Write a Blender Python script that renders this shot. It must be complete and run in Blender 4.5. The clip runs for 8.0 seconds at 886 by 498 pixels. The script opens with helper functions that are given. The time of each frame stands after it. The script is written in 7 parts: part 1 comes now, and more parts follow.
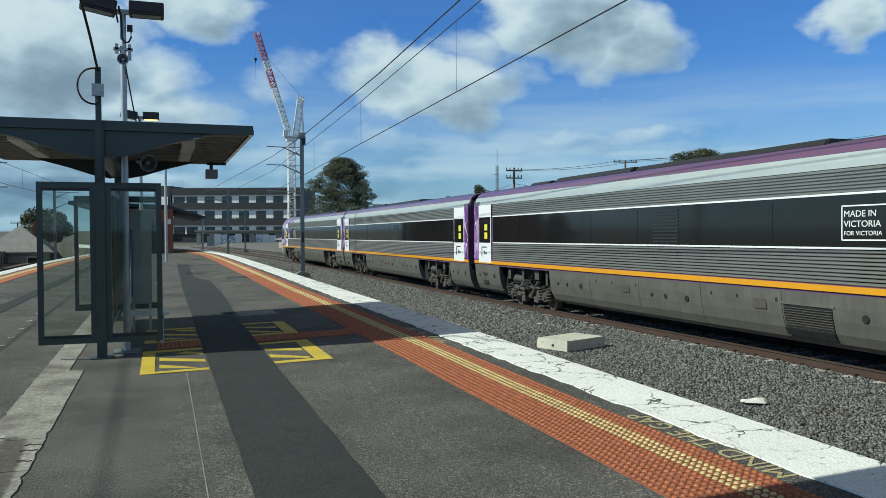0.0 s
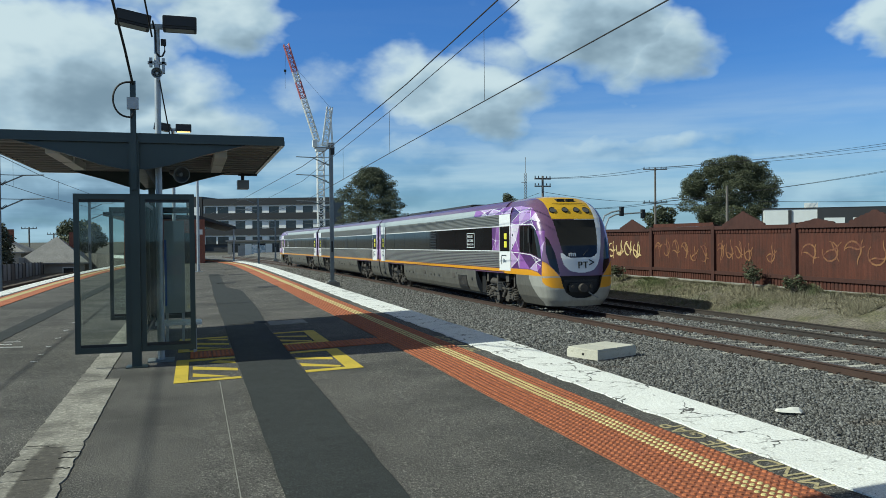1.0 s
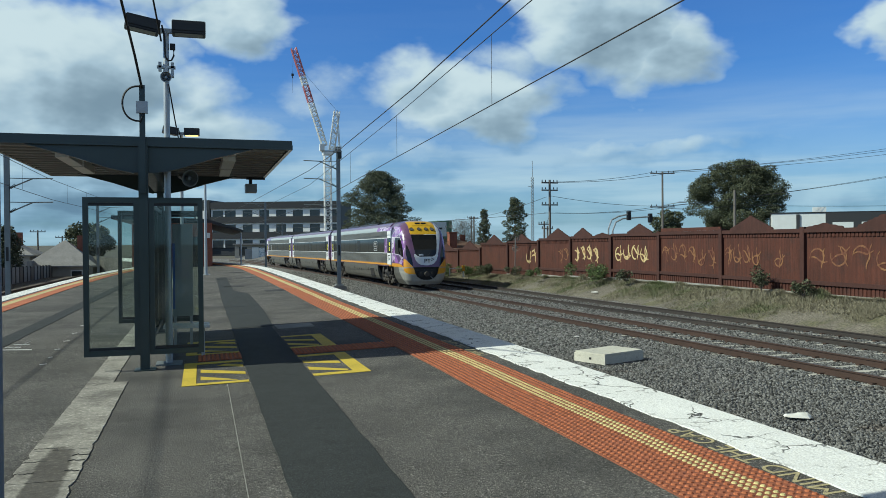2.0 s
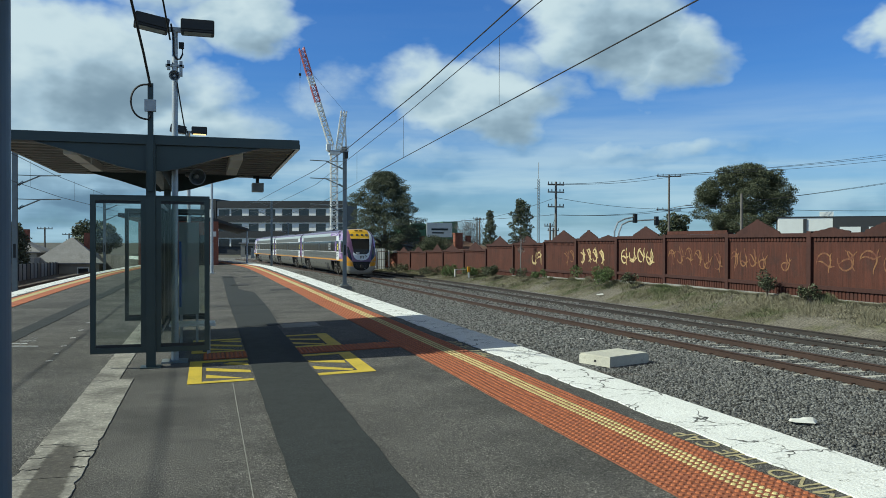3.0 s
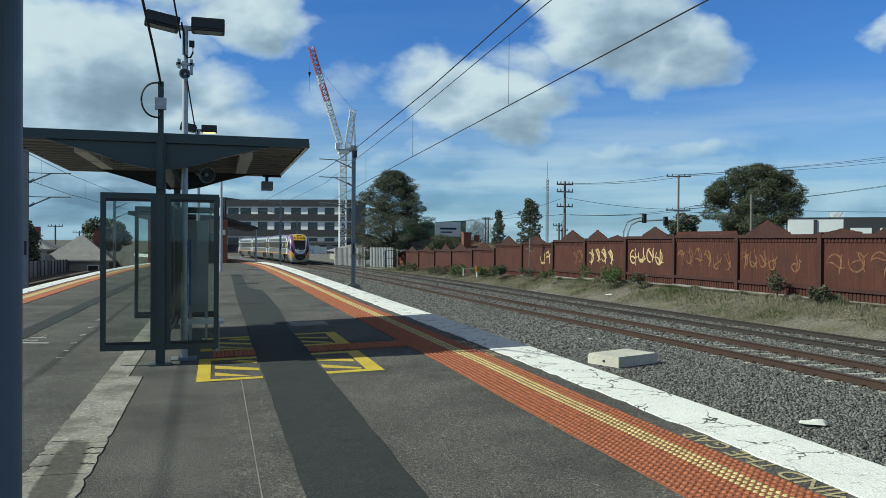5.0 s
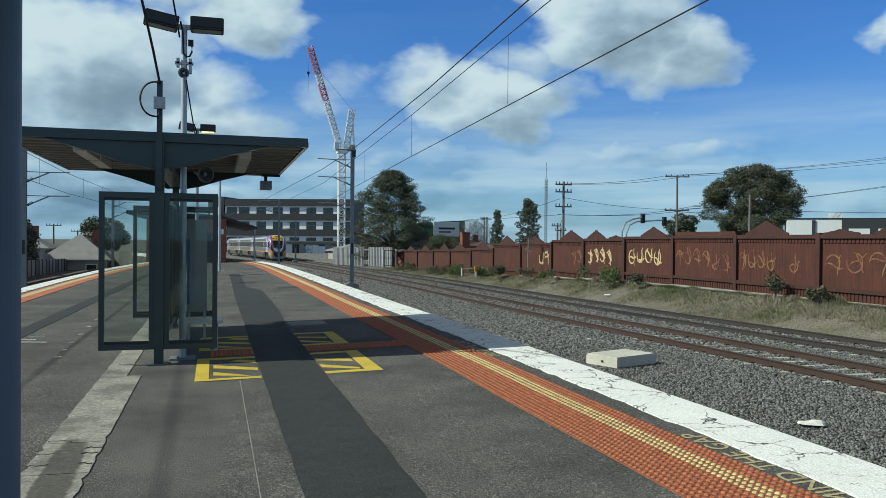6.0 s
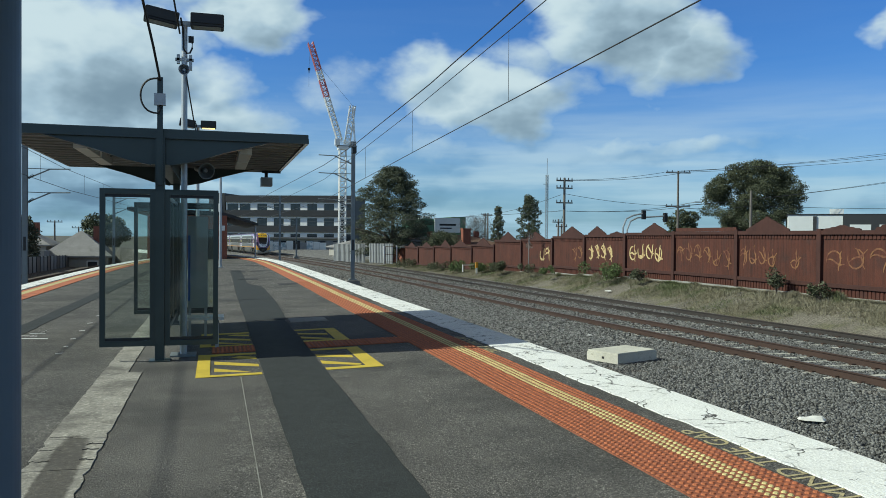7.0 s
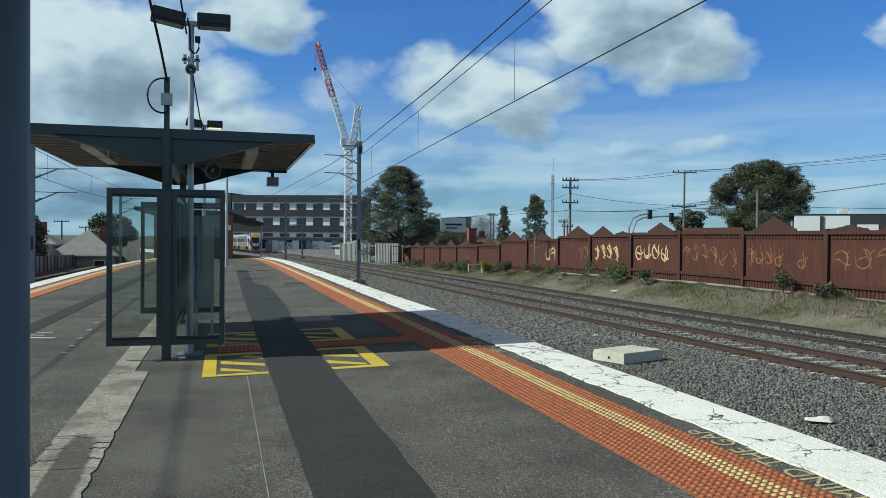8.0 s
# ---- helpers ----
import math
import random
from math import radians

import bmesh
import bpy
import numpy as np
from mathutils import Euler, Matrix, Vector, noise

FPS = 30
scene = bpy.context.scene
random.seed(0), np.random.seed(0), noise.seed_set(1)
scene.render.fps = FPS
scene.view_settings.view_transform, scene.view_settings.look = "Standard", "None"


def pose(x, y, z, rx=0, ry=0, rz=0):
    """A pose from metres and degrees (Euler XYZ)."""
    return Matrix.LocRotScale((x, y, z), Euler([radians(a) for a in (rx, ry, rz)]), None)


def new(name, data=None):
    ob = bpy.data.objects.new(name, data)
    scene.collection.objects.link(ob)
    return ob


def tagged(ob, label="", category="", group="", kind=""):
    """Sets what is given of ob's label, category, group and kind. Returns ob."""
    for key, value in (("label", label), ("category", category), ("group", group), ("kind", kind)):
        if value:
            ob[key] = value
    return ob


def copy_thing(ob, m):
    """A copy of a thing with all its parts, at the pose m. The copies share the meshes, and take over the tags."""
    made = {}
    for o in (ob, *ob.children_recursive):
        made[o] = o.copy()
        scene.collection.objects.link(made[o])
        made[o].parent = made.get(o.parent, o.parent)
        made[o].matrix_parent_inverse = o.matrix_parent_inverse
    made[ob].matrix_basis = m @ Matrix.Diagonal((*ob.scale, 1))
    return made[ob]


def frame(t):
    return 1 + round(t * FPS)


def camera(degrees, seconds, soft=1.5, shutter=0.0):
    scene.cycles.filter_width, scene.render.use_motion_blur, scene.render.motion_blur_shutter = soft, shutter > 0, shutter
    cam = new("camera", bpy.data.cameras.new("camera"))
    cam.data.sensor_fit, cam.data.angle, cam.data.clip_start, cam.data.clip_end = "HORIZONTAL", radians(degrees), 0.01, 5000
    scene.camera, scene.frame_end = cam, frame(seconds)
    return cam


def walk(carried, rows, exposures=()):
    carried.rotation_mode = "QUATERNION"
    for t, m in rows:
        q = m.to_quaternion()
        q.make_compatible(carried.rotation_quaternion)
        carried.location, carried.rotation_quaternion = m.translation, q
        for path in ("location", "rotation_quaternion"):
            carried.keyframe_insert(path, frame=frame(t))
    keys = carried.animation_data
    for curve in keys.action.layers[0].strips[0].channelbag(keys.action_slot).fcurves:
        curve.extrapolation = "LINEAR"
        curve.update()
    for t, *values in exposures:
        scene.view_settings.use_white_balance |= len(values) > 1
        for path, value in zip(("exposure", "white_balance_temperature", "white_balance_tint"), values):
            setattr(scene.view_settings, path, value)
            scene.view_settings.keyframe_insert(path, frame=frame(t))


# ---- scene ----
# ---- camera ----
CAM_ROWS = (
    (0.0, -19.346, -1.478, 0.212, 0.044, 0.001, 1.648), (0.2, -18.90, -1.37, 0.357, 0.040, -0.002, 1.649), (0.3, -18.50, -1.28, 0.486, 0.036, -0.006, 1.649), (0.4, -18.10, -1.185, 0.615, 0.031, -0.009, 1.650), (0.5, -17.753, -1.101, 0.729, 0.028, -0.012, 1.650), (1.0, -17.304, -0.837, 0.533, 0.027, -0.015, 1.650),
    (1.5, -16.959, -0.621, 0.617, 0.021, -0.018, 1.652), (3.0, -16.425, -0.496, -0.127, 0.007, -0.015, 1.650), (3.5, -15.972, -0.572, -0.182, 0.004, -0.015, 1.648),
    (4.0, -15.967, -0.559, -0.271, 0.004, -0.015, 1.650), (4.5, -15.79, -0.552, -0.355, 0.004, -0.010, 1.648), (6.0, -15.923, -0.561, -0.511, 0.000, 0.004, 1.649),
    (6.5, -15.739, -0.727, -0.59, 0.002, 0.002, 1.648), (7.0, -15.858, -0.828, -0.464, 0.004, -0.001, 1.650), (7.5, -15.604, -0.809, -0.385, 0.003, -0.004, 1.649), (8.0, -15.45, -0.85, -0.5, 0.0, 0.0, 1.650))
cam = camera(58.0, 8.0, soft=0.5)
walk(cam, [(t, pose(x, y, z, 90 + pitch, roll, yaw)) for t, yaw, pitch, roll, x, y, z in CAM_ROWS])

# ---- light ----
SUN_WAY = Vector((1.30, -0.12, -1.0)).normalized()
sun = new("sun", bpy.data.lights.new("sun", "SUN"))
sun.data.energy, sun.data.angle, sun.data.color = 4.65, radians(0.6), (0.965, 0.95, 0.84)
sun.rotation_euler = SUN_WAY.to_track_quat("-Z", "Y").to_euler()
scene.view_settings.use_white_balance = True
scene.view_settings.exposure, scene.view_settings.white_balance_temperature, scene.view_settings.white_balance_tint = 0.07, 6400, 0


class Nodes:
    """Short hand for a node tree."""

    def __init__(self, tree):
        self.tree = tree
        tree.nodes.clear()

    def add(self, kind):
        return self.tree.nodes.new(kind)

    def link(self, a, b):
        self.tree.links.new(a, b)

    def put(self, socket, value):
        if isinstance(value, bpy.types.NodeSocket):
            self.link(value, socket)
        else:
            socket.default_value = value

    def math(self, op, a, b=0.0, c=0.0, clamp=False):
        node = self.add("ShaderNodeMath")
        node.operation, node.use_clamp = op, clamp
        for socket, value in zip(node.inputs, (a, b, c)):
            self.put(socket, value)
        return node.outputs[0]

    def mix(self, fac, a, b, blend="MIX"):
        node = self.add("ShaderNodeMix")
        node.data_type, node.blend_type = "RGBA", blend
        self.put(node.inputs[0], fac)
        for socket, value in ((node.inputs[6], a), (node.inputs[7], b)):
            self.put(socket, value if isinstance(value, bpy.types.NodeSocket) else (*value, 1))
        return node.outputs[2]

    def noise(self, scale, detail=4.0, rough=0.55, vector=None, out=0):
        node = self.add("ShaderNodeTexNoise")
        node.inputs["Scale"].default_value, node.inputs["Detail"].default_value, node.inputs["Roughness"].default_value = scale, detail, rough
        if vector is not None:
            self.link(vector, node.inputs["Vector"])
        return node.outputs[out]

    def ramp(self, fac, *stops):
        node = self.add("ShaderNodeValToRGB")
        while len(node.color_ramp.elements) < len(stops):
            node.color_ramp.elements.new(0.5)
        for element, (place, color) in zip(node.color_ramp.elements, stops):
            element.position, element.color = place, (*color, 1) if len(color) == 3 else color
        self.link(fac, node.inputs[0])
        return node.outputs[0]

    def step(self, value, low, high):
        node = self.add("ShaderNodeMapRange")
        node.interpolation_type = "SMOOTHSTEP"
        self.put(node.inputs[0], value)
        node.inputs[1].default_value, node.inputs[2].default_value = min(low, high), max(low, high)
        return node.outputs[0] if low < high else self.math("SUBTRACT", 1.0, node.outputs[0])


def make_sky():
    world = bpy.data.worlds.new("sky")
    world.use_nodes = True
    n = Nodes(world.node_tree)
    sky = n.add("ShaderNodeTexSky")
    sky.sky_type, sky.sun_disc = "NISHITA", False
    up = -SUN_WAY
    sky.sun_elevation, sky.sun_rotation = math.asin(up.z), math.atan2(up.x, up.y)
    sky.air_density, sky.dust_density, sky.ozone_density = 1.0, 0.6, 2.5
    way = n.add("ShaderNodeTexCoord").outputs["Generated"]
    split = n.add("ShaderNodeSeparateXYZ")
    n.link(way, split.inputs[0])
    x, y, z = split.outputs
    az = n.math("MULTIPLY", n.math("ARCTAN2", x, y), 57.3)
    el = n.math("MULTIPLY", n.math("ARCSINE", z), 57.3)
    flat = n.add("ShaderNodeCombineXYZ")
    n.put(flat.inputs[0], n.math("MULTIPLY", az, 0.10))
    n.put(flat.inputs[1], n.math("MULTIPLY", el, 0.16))
    plane = flat.outputs[0]
    billow = n.noise(2.1, 9.0, 0.56, plane)
    lit = n.add("ShaderNodeVectorMath")
    lit.operation = "ADD"
    n.link(plane, lit.inputs[0])
    lit.inputs[1].default_value = (-0.10, 0.12, 0.0)
    toward = n.noise(1.5, 4.0, 0.5, lit.outputs[0])
    soft = n.noise(1.5, 4.0, 0.5, plane)
    # long level streaks of thin cloud low over the horizon
    long = n.add("ShaderNodeCombineXYZ")
    n.put(long.inputs[0], n.math("MULTIPLY", az, 0.035))
    n.put(long.inputs[1], n.math("MULTIPLY", el, 0.34))
    streaks = n.noise(1.6, 5.0, 0.52, long.outputs[0])
    # the outlines of the banks are bent by slow swirls
    bend = n.add("ShaderNodeSeparateColor")
    n.link(n.noise(2.0, 4.0, 0.5, plane, 1), bend.inputs[0])
    az_bent = n.math("ADD", az, n.math("MULTIPLY", n.math("SUBTRACT", bend.outputs[0], 0.5), 7.0))
    el_bent = n.math("ADD", el, n.math("MULTIPLY", n.math("SUBTRACT", bend.outputs[1], 0.5), 4.5))
    # banks: azimuth, elevation, half width, half height, weight
    banks = ((-9.0, 11.4, 10.0, 5.2, 1.4), (-5, 7.2, 13.0, 4.2, 1.15), (-1.4, 9.6, 5.0, 2.6, 0.85), (-2.5, 16.6, 5.0, 2.6, 0.8), (2.0, 14.8, 5.0, 3.2, 1.15), (-12, 3.5, 12, 3.4, 0.9), (-9, 3.4, 7, 1.8, 1.25), (-1, 2.6, 6, 1.4, 1.0),
             (27.6, 15.6, 6.6, 5.8, 1.4), (31.6, 12.8, 6.0, 3.6, 1.2), (22.3, 12.8, 4.2, 2.2, 0.6), (19.0, 9.7, 8.0, 3.2, 1.2), (14.0, 11.2, 5.6, 3.0, 0.85), (9.0, 10.6, 5.0, 2.6, 0.36),
             (46.4, 13.0, 3.6, 2.2, 1.2), (31, 6.6, 12, 1.3, 0.55), (14, 5.8, 10, 1.5, 0.45), (6, 3.5, 16, 2.0, 0.5), (38, 3.0, 16, 1.6, 0.5),
             (75, 13, 12, 5, 1.0), (-55, 16, 16, 8, 1.0), (120, 22, 20, 10, 1.0), (-110, 25, 20, 9, 0.9), (170, 18, 25, 8, 1.0), (60, 35, 14, 9, 0.9))
    total, low = None, None
    for a, e, w, h, weight in banks:
        du = n.math("DIVIDE", n.math("SUBTRACT", az_bent, float(a)), float(w))
        dv = n.math("DIVIDE", n.math("SUBTRACT", el_bent, float(e)), float(h))
        blob = n.math("MULTIPLY", n.math("SUBTRACT", 1.0, n.math("ADD", n.math("MULTIPLY", du, du), n.math("MULTIPLY", dv, dv)), clamp=True), float(weight))
        base = n.math("MULTIPLY", blob, n.math("MULTIPLY_ADD", n.math("SUBTRACT", n.math("MULTIPLY", du, 0.7), dv), 0.64, 0.25, clamp=True))
        total = blob if total is None else n.math("MAXIMUM", total, blob)
        low = base if low is None else n.math("MAXIMUM", low, base)
    thick = n.math("ADD", n.math("MULTIPLY", total, 1.15), n.math("MULTIPLY", n.math("SUBTRACT", billow, 0.5), 1.05))
    cover = n.step(thick, 0.06, 0.98)
    veil = n.math("MULTIPLY", n.math("MULTIPLY_ADD", n.step(streaks, 0.34, 0.66), 0.65, 0.35), n.math("MULTIPLY_ADD", n.step(el, 12.0, 2.0), 0.92, 0.03))
    # broken cloud overhead, out of view, added for a more neutral skylight
    high = n.noise(3.2, 6.0, 0.6, way)
    cover = n.math("MAXIMUM", n.math("MAXIMUM", cover, veil), n.math("MULTIPLY", n.step(high, 0.38, 0.58), n.step(el, 20.0, 30.0)))
    shade = n.math("ADD", low, n.math("MULTIPLY", n.math("SUBTRACT", toward, soft), 1.1))
    shade = n.math("ADD", shade, n.math("MULTIPLY", n.step(el, 8.5, 3.0), n.math("MULTIPLY", n.step(streaks, 0.62, 0.40), 0.22)))
    tint = n.ramp(n.step(shade, 0.02, 0.80), (0.0, (7.1, 8.3, 9.2)), (0.45, (4.7, 6.1, 7.5)), (1.0, (2.4, 3.4, 4.5)))
    pale = n.mix(n.step(el, 10.0, 0.0), (1, 1, 1), (0.64, 0.80, 0.92), "MULTIPLY")
    tint = n.mix(1.0, tint, pale, "MULTIPLY")
    # overhead, beyond the view, cloud is set darker and greyer to deepen the shadows
    tint = n.mix(n.step(el, 19.0, 40.0), tint, (2.45, 2.38, 2.22))
    clear = n.mix(n.step(el, 0.0, 17.0), (0.51, 0.84, 1.32), (0.38, 0.79, 1.46))
    # unseen clear sky overhead is greyed too, so shadows lose their blue
    clear = n.mix(n.step(el, 19.0, 45.0), clear, (0.31, 0.315, 0.31))
    blue = n.mix(1.0, sky.outputs[0], clear, "MULTIPLY")
    color = n.mix(cover, blue, tint)
    back = n.add("ShaderNodeBackground")
    n.link(color, back.inputs[0])
    back.inputs[1].default_value = 0.083
    n.link(back.outputs[0], n.add("ShaderNodeOutputWorld").inputs[0])
    scene.world = world


make_sky()

# ---- materials ----
def material(name, color=(0.5, 0.5, 0.5), rough=0.7, metal=0.0, grain=0.0, grain_scale=60.0, patch=0.0, patch_scale=1.2, bump=0.0, bump_scale=80.0,
             second=None, second_low=0.5, second_high=0.62, second_scale=3.0, tone=0.0, stretch=(1, 1, 1), coat=0.0, streak=0.0, crack=0.0, fleck=0.0, fleck_scale=40.0, spot=None):
    """A painted, stony or metal surface: base colour, fine grain, broad patches, worn second colour, streaks and relief, in metres."""
    m = bpy.data.materials.new(name)
    m.use_nodes = True
    n = Nodes(m.node_tree)
    out, shader = n.add("ShaderNodeOutputMaterial"), n.add("ShaderNodeBsdfPrincipled")
    n.link(shader.outputs[0], out.inputs[0])
    coord = n.add("ShaderNodeTexCoord").outputs["Object"]
    if stretch != (1, 1, 1):
        scaled = n.add("ShaderNodeVectorMath")
        scaled.operation = "MULTIPLY"
        n.link(coord, scaled.inputs[0])
        scaled.inputs[1].default_value = stretch
        coord = scaled.outputs[0]
    col = n.mix(0.0, color, color)
    if second:
        mask = n.step(n.noise(second_scale, 6.0, 0.65, coord), second_low, second_high)
        col = n.mix(mask, col, second)
    if patch:
        p = n.noise(patch_scale, 4.0, 0.6, coord)
        col = n.mix(1.0, col, n.ramp(p, (0.25, (1 - patch,) * 3), (0.75, (1 + patch * 0.6,) * 3)), "MULTIPLY")
    if grain:
        g = n.noise(grain_scale, 3.0, 0.7, coord)
        col = n.mix(1.0, col, n.ramp(g, (0.36, (1 - grain,) * 3), (0.64, (1 + grain,) * 3)), "MULTIPLY")
    if spot:
        # one damp blotch: middle x, y, half width, half length, colour
        cx, cy, rx, ry, dark = spot
        place = n.add("ShaderNodeSeparateXYZ")
        n.link(coord, place.inputs[0])
        u = n.math("DIVIDE", n.math("SUBTRACT", n.math("MULTIPLY_ADD", place.outputs[1], 0.03, place.outputs[0]), cx + 0.03 * cy), rx)
        v = n.math("DIVIDE", n.math("SUBTRACT", place.outputs[1], cy), ry)
        far = n.math("ADD", n.math("POWER", n.math("ABSOLUTE", u), 2.5), n.math("POWER", n.math("ABSOLUTE", v), 4.0))
        far = n.math("ADD", far, n.math("MULTIPLY", n.math("SUBTRACT", n.noise(9.0, 6.0, 0.65, coord), 0.5), 1.5))
        col = n.mix(n.math("MULTIPLY", n.step(far, 1.25, 0.65), 0.85), col, dark)
    if fleck:
        # pale stone chips in a dark binder, dark pits between
        chip = n.noise(fleck_scale, 2.0, 0.6, coord)
        col = n.mix(1.0, col, n.ramp(chip, (0.30, (1 - fleck * 0.7,) * 3), (0.50, (1.0,) * 3), (0.58, (1.0,) * 3), (0.70, (1 + fleck * 1.6,) * 3)), "MULTIPLY")
    if streak:
        long = n.add("ShaderNodeVectorMath")
        long.operation = "MULTIPLY"
        n.link(n.add("ShaderNodeTexCoord").outputs["Object"], long.inputs[0])
        long.inputs[1].default_value = (9.0, 9.0, 0.7)
        s = n.noise(1.0, 5.0, 0.6, long.outputs[0])
        col = n.mix(1.0, col, n.ramp(s, (0.35, (1 - streak,) * 3), (0.65, (1.0,) * 3)), "MULTIPLY")
    if tone:
        r = n.add("ShaderNodeObjectInfo").outputs["Random"]
        i = n.add("ShaderNodeNewGeometry").outputs["Random Per Island"]
        r = n.math("FRACT", n.math("ADD", r, i))
        col = n.mix(1.0, col, n.ramp(r, (0.0, (1 - tone,) * 3), (1.0, (1 + tone,) * 3)), "MULTIPLY")
    if crack:
        # wandering cracks: distance to the cell walls of a bent cell pattern
        v = n.add("ShaderNodeTexVoronoi")
        v.feature = "DISTANCE_TO_EDGE"
        v.inputs["Scale"].default_value = crack
        bent = n.add("ShaderNodeVectorMath")
        bent.operation = "ADD"
        n.link(coord, bent.inputs[0])
        n.link(n.noise(1.7, 4.0, 0.6, coord, 1), bent.inputs[1])
        n.link(bent.outputs[0], v.inputs["Vector"])
        gap = n.math("MULTIPLY", n.step(v.outputs["Distance"], 0.034, 0.010), n.step(n.noise(1.6, 4.0, 0.6, coord), 0.42, 0.6))
        chips = n.step(n.noise(9.0, 6.0, 0.75, coord), 0.64, 0.67)
        col = n.mix(n.math("MAXIMUM", gap, chips), col, (0.05, 0.048, 0.044))
    n.link(col, shader.inputs["Base Color"])
    shader.inputs["Metallic"].default_value = metal
    if grain or patch:
        n.put(shader.inputs["Roughness"], n.math("MULTIPLY_ADD", n.noise(7.0, 4.0, 0.6, coord), 0.25, rough - 0.125, clamp=True))
    else:
        shader.inputs["Roughness"].default_value = rough
    shader.inputs["Coat Weight"].default_value = coat
    if bump:
        b = n.add("ShaderNodeBump")
        b.inputs["Strength"].default_value, b.inputs["Distance"].default_value = 1.0, bump
        n.link(n.noise(bump_scale, 4.0, 0.65, coord), b.inputs["Height"])
        n.link(b.outputs[0], shader.inputs["Normal"])
    return m


def glass_material(name, color=(0.8, 0.9, 0.88), rough=0.02, through=0.85):
    """Thin sheet glass, part clear and part mirror."""
    m = bpy.data.materials.new(name)
    m.use_nodes = True
    n = Nodes(m.node_tree)
    clear, gloss = n.add("ShaderNodeBsdfTransparent"), n.add("ShaderNodeBsdfGlossy")
    clear.inputs[0].default_value, gloss.inputs["Roughness"].default_value = (*color, 1), rough
    gloss.inputs["Color"].default_value = (0.9, 0.95, 0.95, 1)
    dirt = n.add("ShaderNodeBsdfDiffuse")
    dirt.inputs[0].default_value = (0.45, 0.47, 0.45, 1)
    both, mixed = n.add("ShaderNodeMixShader"), n.add("ShaderNodeMixShader")
    coord = n.add("ShaderNodeTexCoord").outputs["Object"]
    n.put(both.inputs[0], n.math("MULTIPLY", n.step(n.noise(2.5, 5.0, 0.6, coord), 0.45, 0.8), 0.10))
    n.link(clear.outputs[0], both.inputs[1]), n.link(dirt.outputs[0], both.inputs[2])
    fresnel = n.add("ShaderNodeFresnel")
    fresnel.inputs[0].default_value = 1.5
    n.put(mixed.inputs[0], n.math("MULTIPLY", fresnel.outputs[0], 0.9, clamp=True))
    n.link(both.outputs[0], mixed.inputs[1]), n.link(gloss.outputs[0], mixed.inputs[2])
    n.link(mixed.outputs[0], n.add("ShaderNodeOutputMaterial").inputs[0])
    return m


def glow_material(name, color, strength):
    m = bpy.data.materials.new(name)
    m.use_nodes = True
    n = Nodes(m.node_tree)
    e = n.add("ShaderNodeEmission")
    e.inputs[0].default_value, e.inputs[1].default_value = (*color, 1), strength
    n.link(e.outputs[0], n.add("ShaderNodeOutputMaterial").inputs[0])
    return m


ASPHALT = material("asphalt", (0.104, 0.098, 0.089), 0.94, grain=0.45, grain_scale=42, patch=0.34, patch_scale=1.1, bump=0.010, bump_scale=60, second=(0.066, 0.063, 0.057), second_scale=0.45, second_low=0.44, second_high=0.62, fleck=1.9, fleck_scale=105)
PATCH = material("new_asphalt", (0.024, 0.028, 0.027), 0.92, fleck=0.8, fleck_scale=70, grain=0.45, grain_scale=95, patch=0.22, patch_scale=1.3, bump=0.004, bump_scale=100)
PLATE = material("dark_seal", (0.03, 0.03, 0.03), 0.85, grain=0.2)
CONCRETE = material("concrete", (0.285, 0.28, 0.255), 0.88, grain=0.16, grain_scale=45, patch=0.35, patch_scale=1.6, bump=0.004, bump_scale=50, second=(0.19, 0.185, 0.165), second_scale=1.3, second_low=0.5, second_high=0.66)
PIT = material("pit_concrete", (0.56, 0.55, 0.48), 0.88, grain=0.12, grain_scale=60, patch=0.2, second=(0.36, 0.34, 0.28), second_scale=5, second_low=0.55, second_high=0.7, bump=0.002, bump_scale=50)
ORANGE = material("tactile_orange", (0.43, 0.135, 0.055), 0.78, grain=0.2, grain_scale=30, patch=0.25, patch_scale=2.0, second=(0.22, 0.07, 0.04), second_scale=2.2, second_low=0.52, second_high=0.72, tone=0.1)
ORANGE_DARK = material("tactile_base", (0.25, 0.082, 0.042), 0.85, grain=0.25, grain_scale=40, patch=0.25, patch_scale=2.0)
CREAM = material("tactile_yellow", (0.60, 0.51, 0.23), 0.7, grain=0.12, patch=0.2, patch_scale=2.5, tone=0.12)
YELLOW = material("yellow_paint", (0.58, 0.43, 0.045), 0.75, grain=0.15, grain_scale=60, patch=0.2, patch_scale=3.0, second=(0.17, 0.14, 0.08), second_scale=16, second_low=0.6, second_high=0.72)
LETTER = material("letter_paint", (0.42, 0.36, 0.2), 0.8, grain=0.2, grain_scale=60, second=(0.13, 0.11, 0.09), second_scale=25, second_low=0.52, second_high=0.66)
WHITE = material("edge_paint", (0.77, 0.78, 0.76), 0.8, grain=0.2, grain_scale=70, patch=0.08, patch_scale=2.0, second=(0.40, 0.39, 0.36), second_scale=16.0, second_low=0.62, second_high=0.70, bump=0.008, bump_scale=26, crack=2.1)
BALLAST = material("ballast_bed", (0.150, 0.147, 0.140), 0.95, grain=0.7, grain_scale=9, fleck=1.2, fleck_scale=14, patch=0.2, patch_scale=0.7, bump=0.05, bump_scale=15)
STAINED = material("stained_ballast", (0.105, 0.090, 0.077), 0.95, grain=0.7, grain_scale=9, fleck=1.2, fleck_scale=14, patch=0.2, patch_scale=0.7, bump=0.05, bump_scale=15)
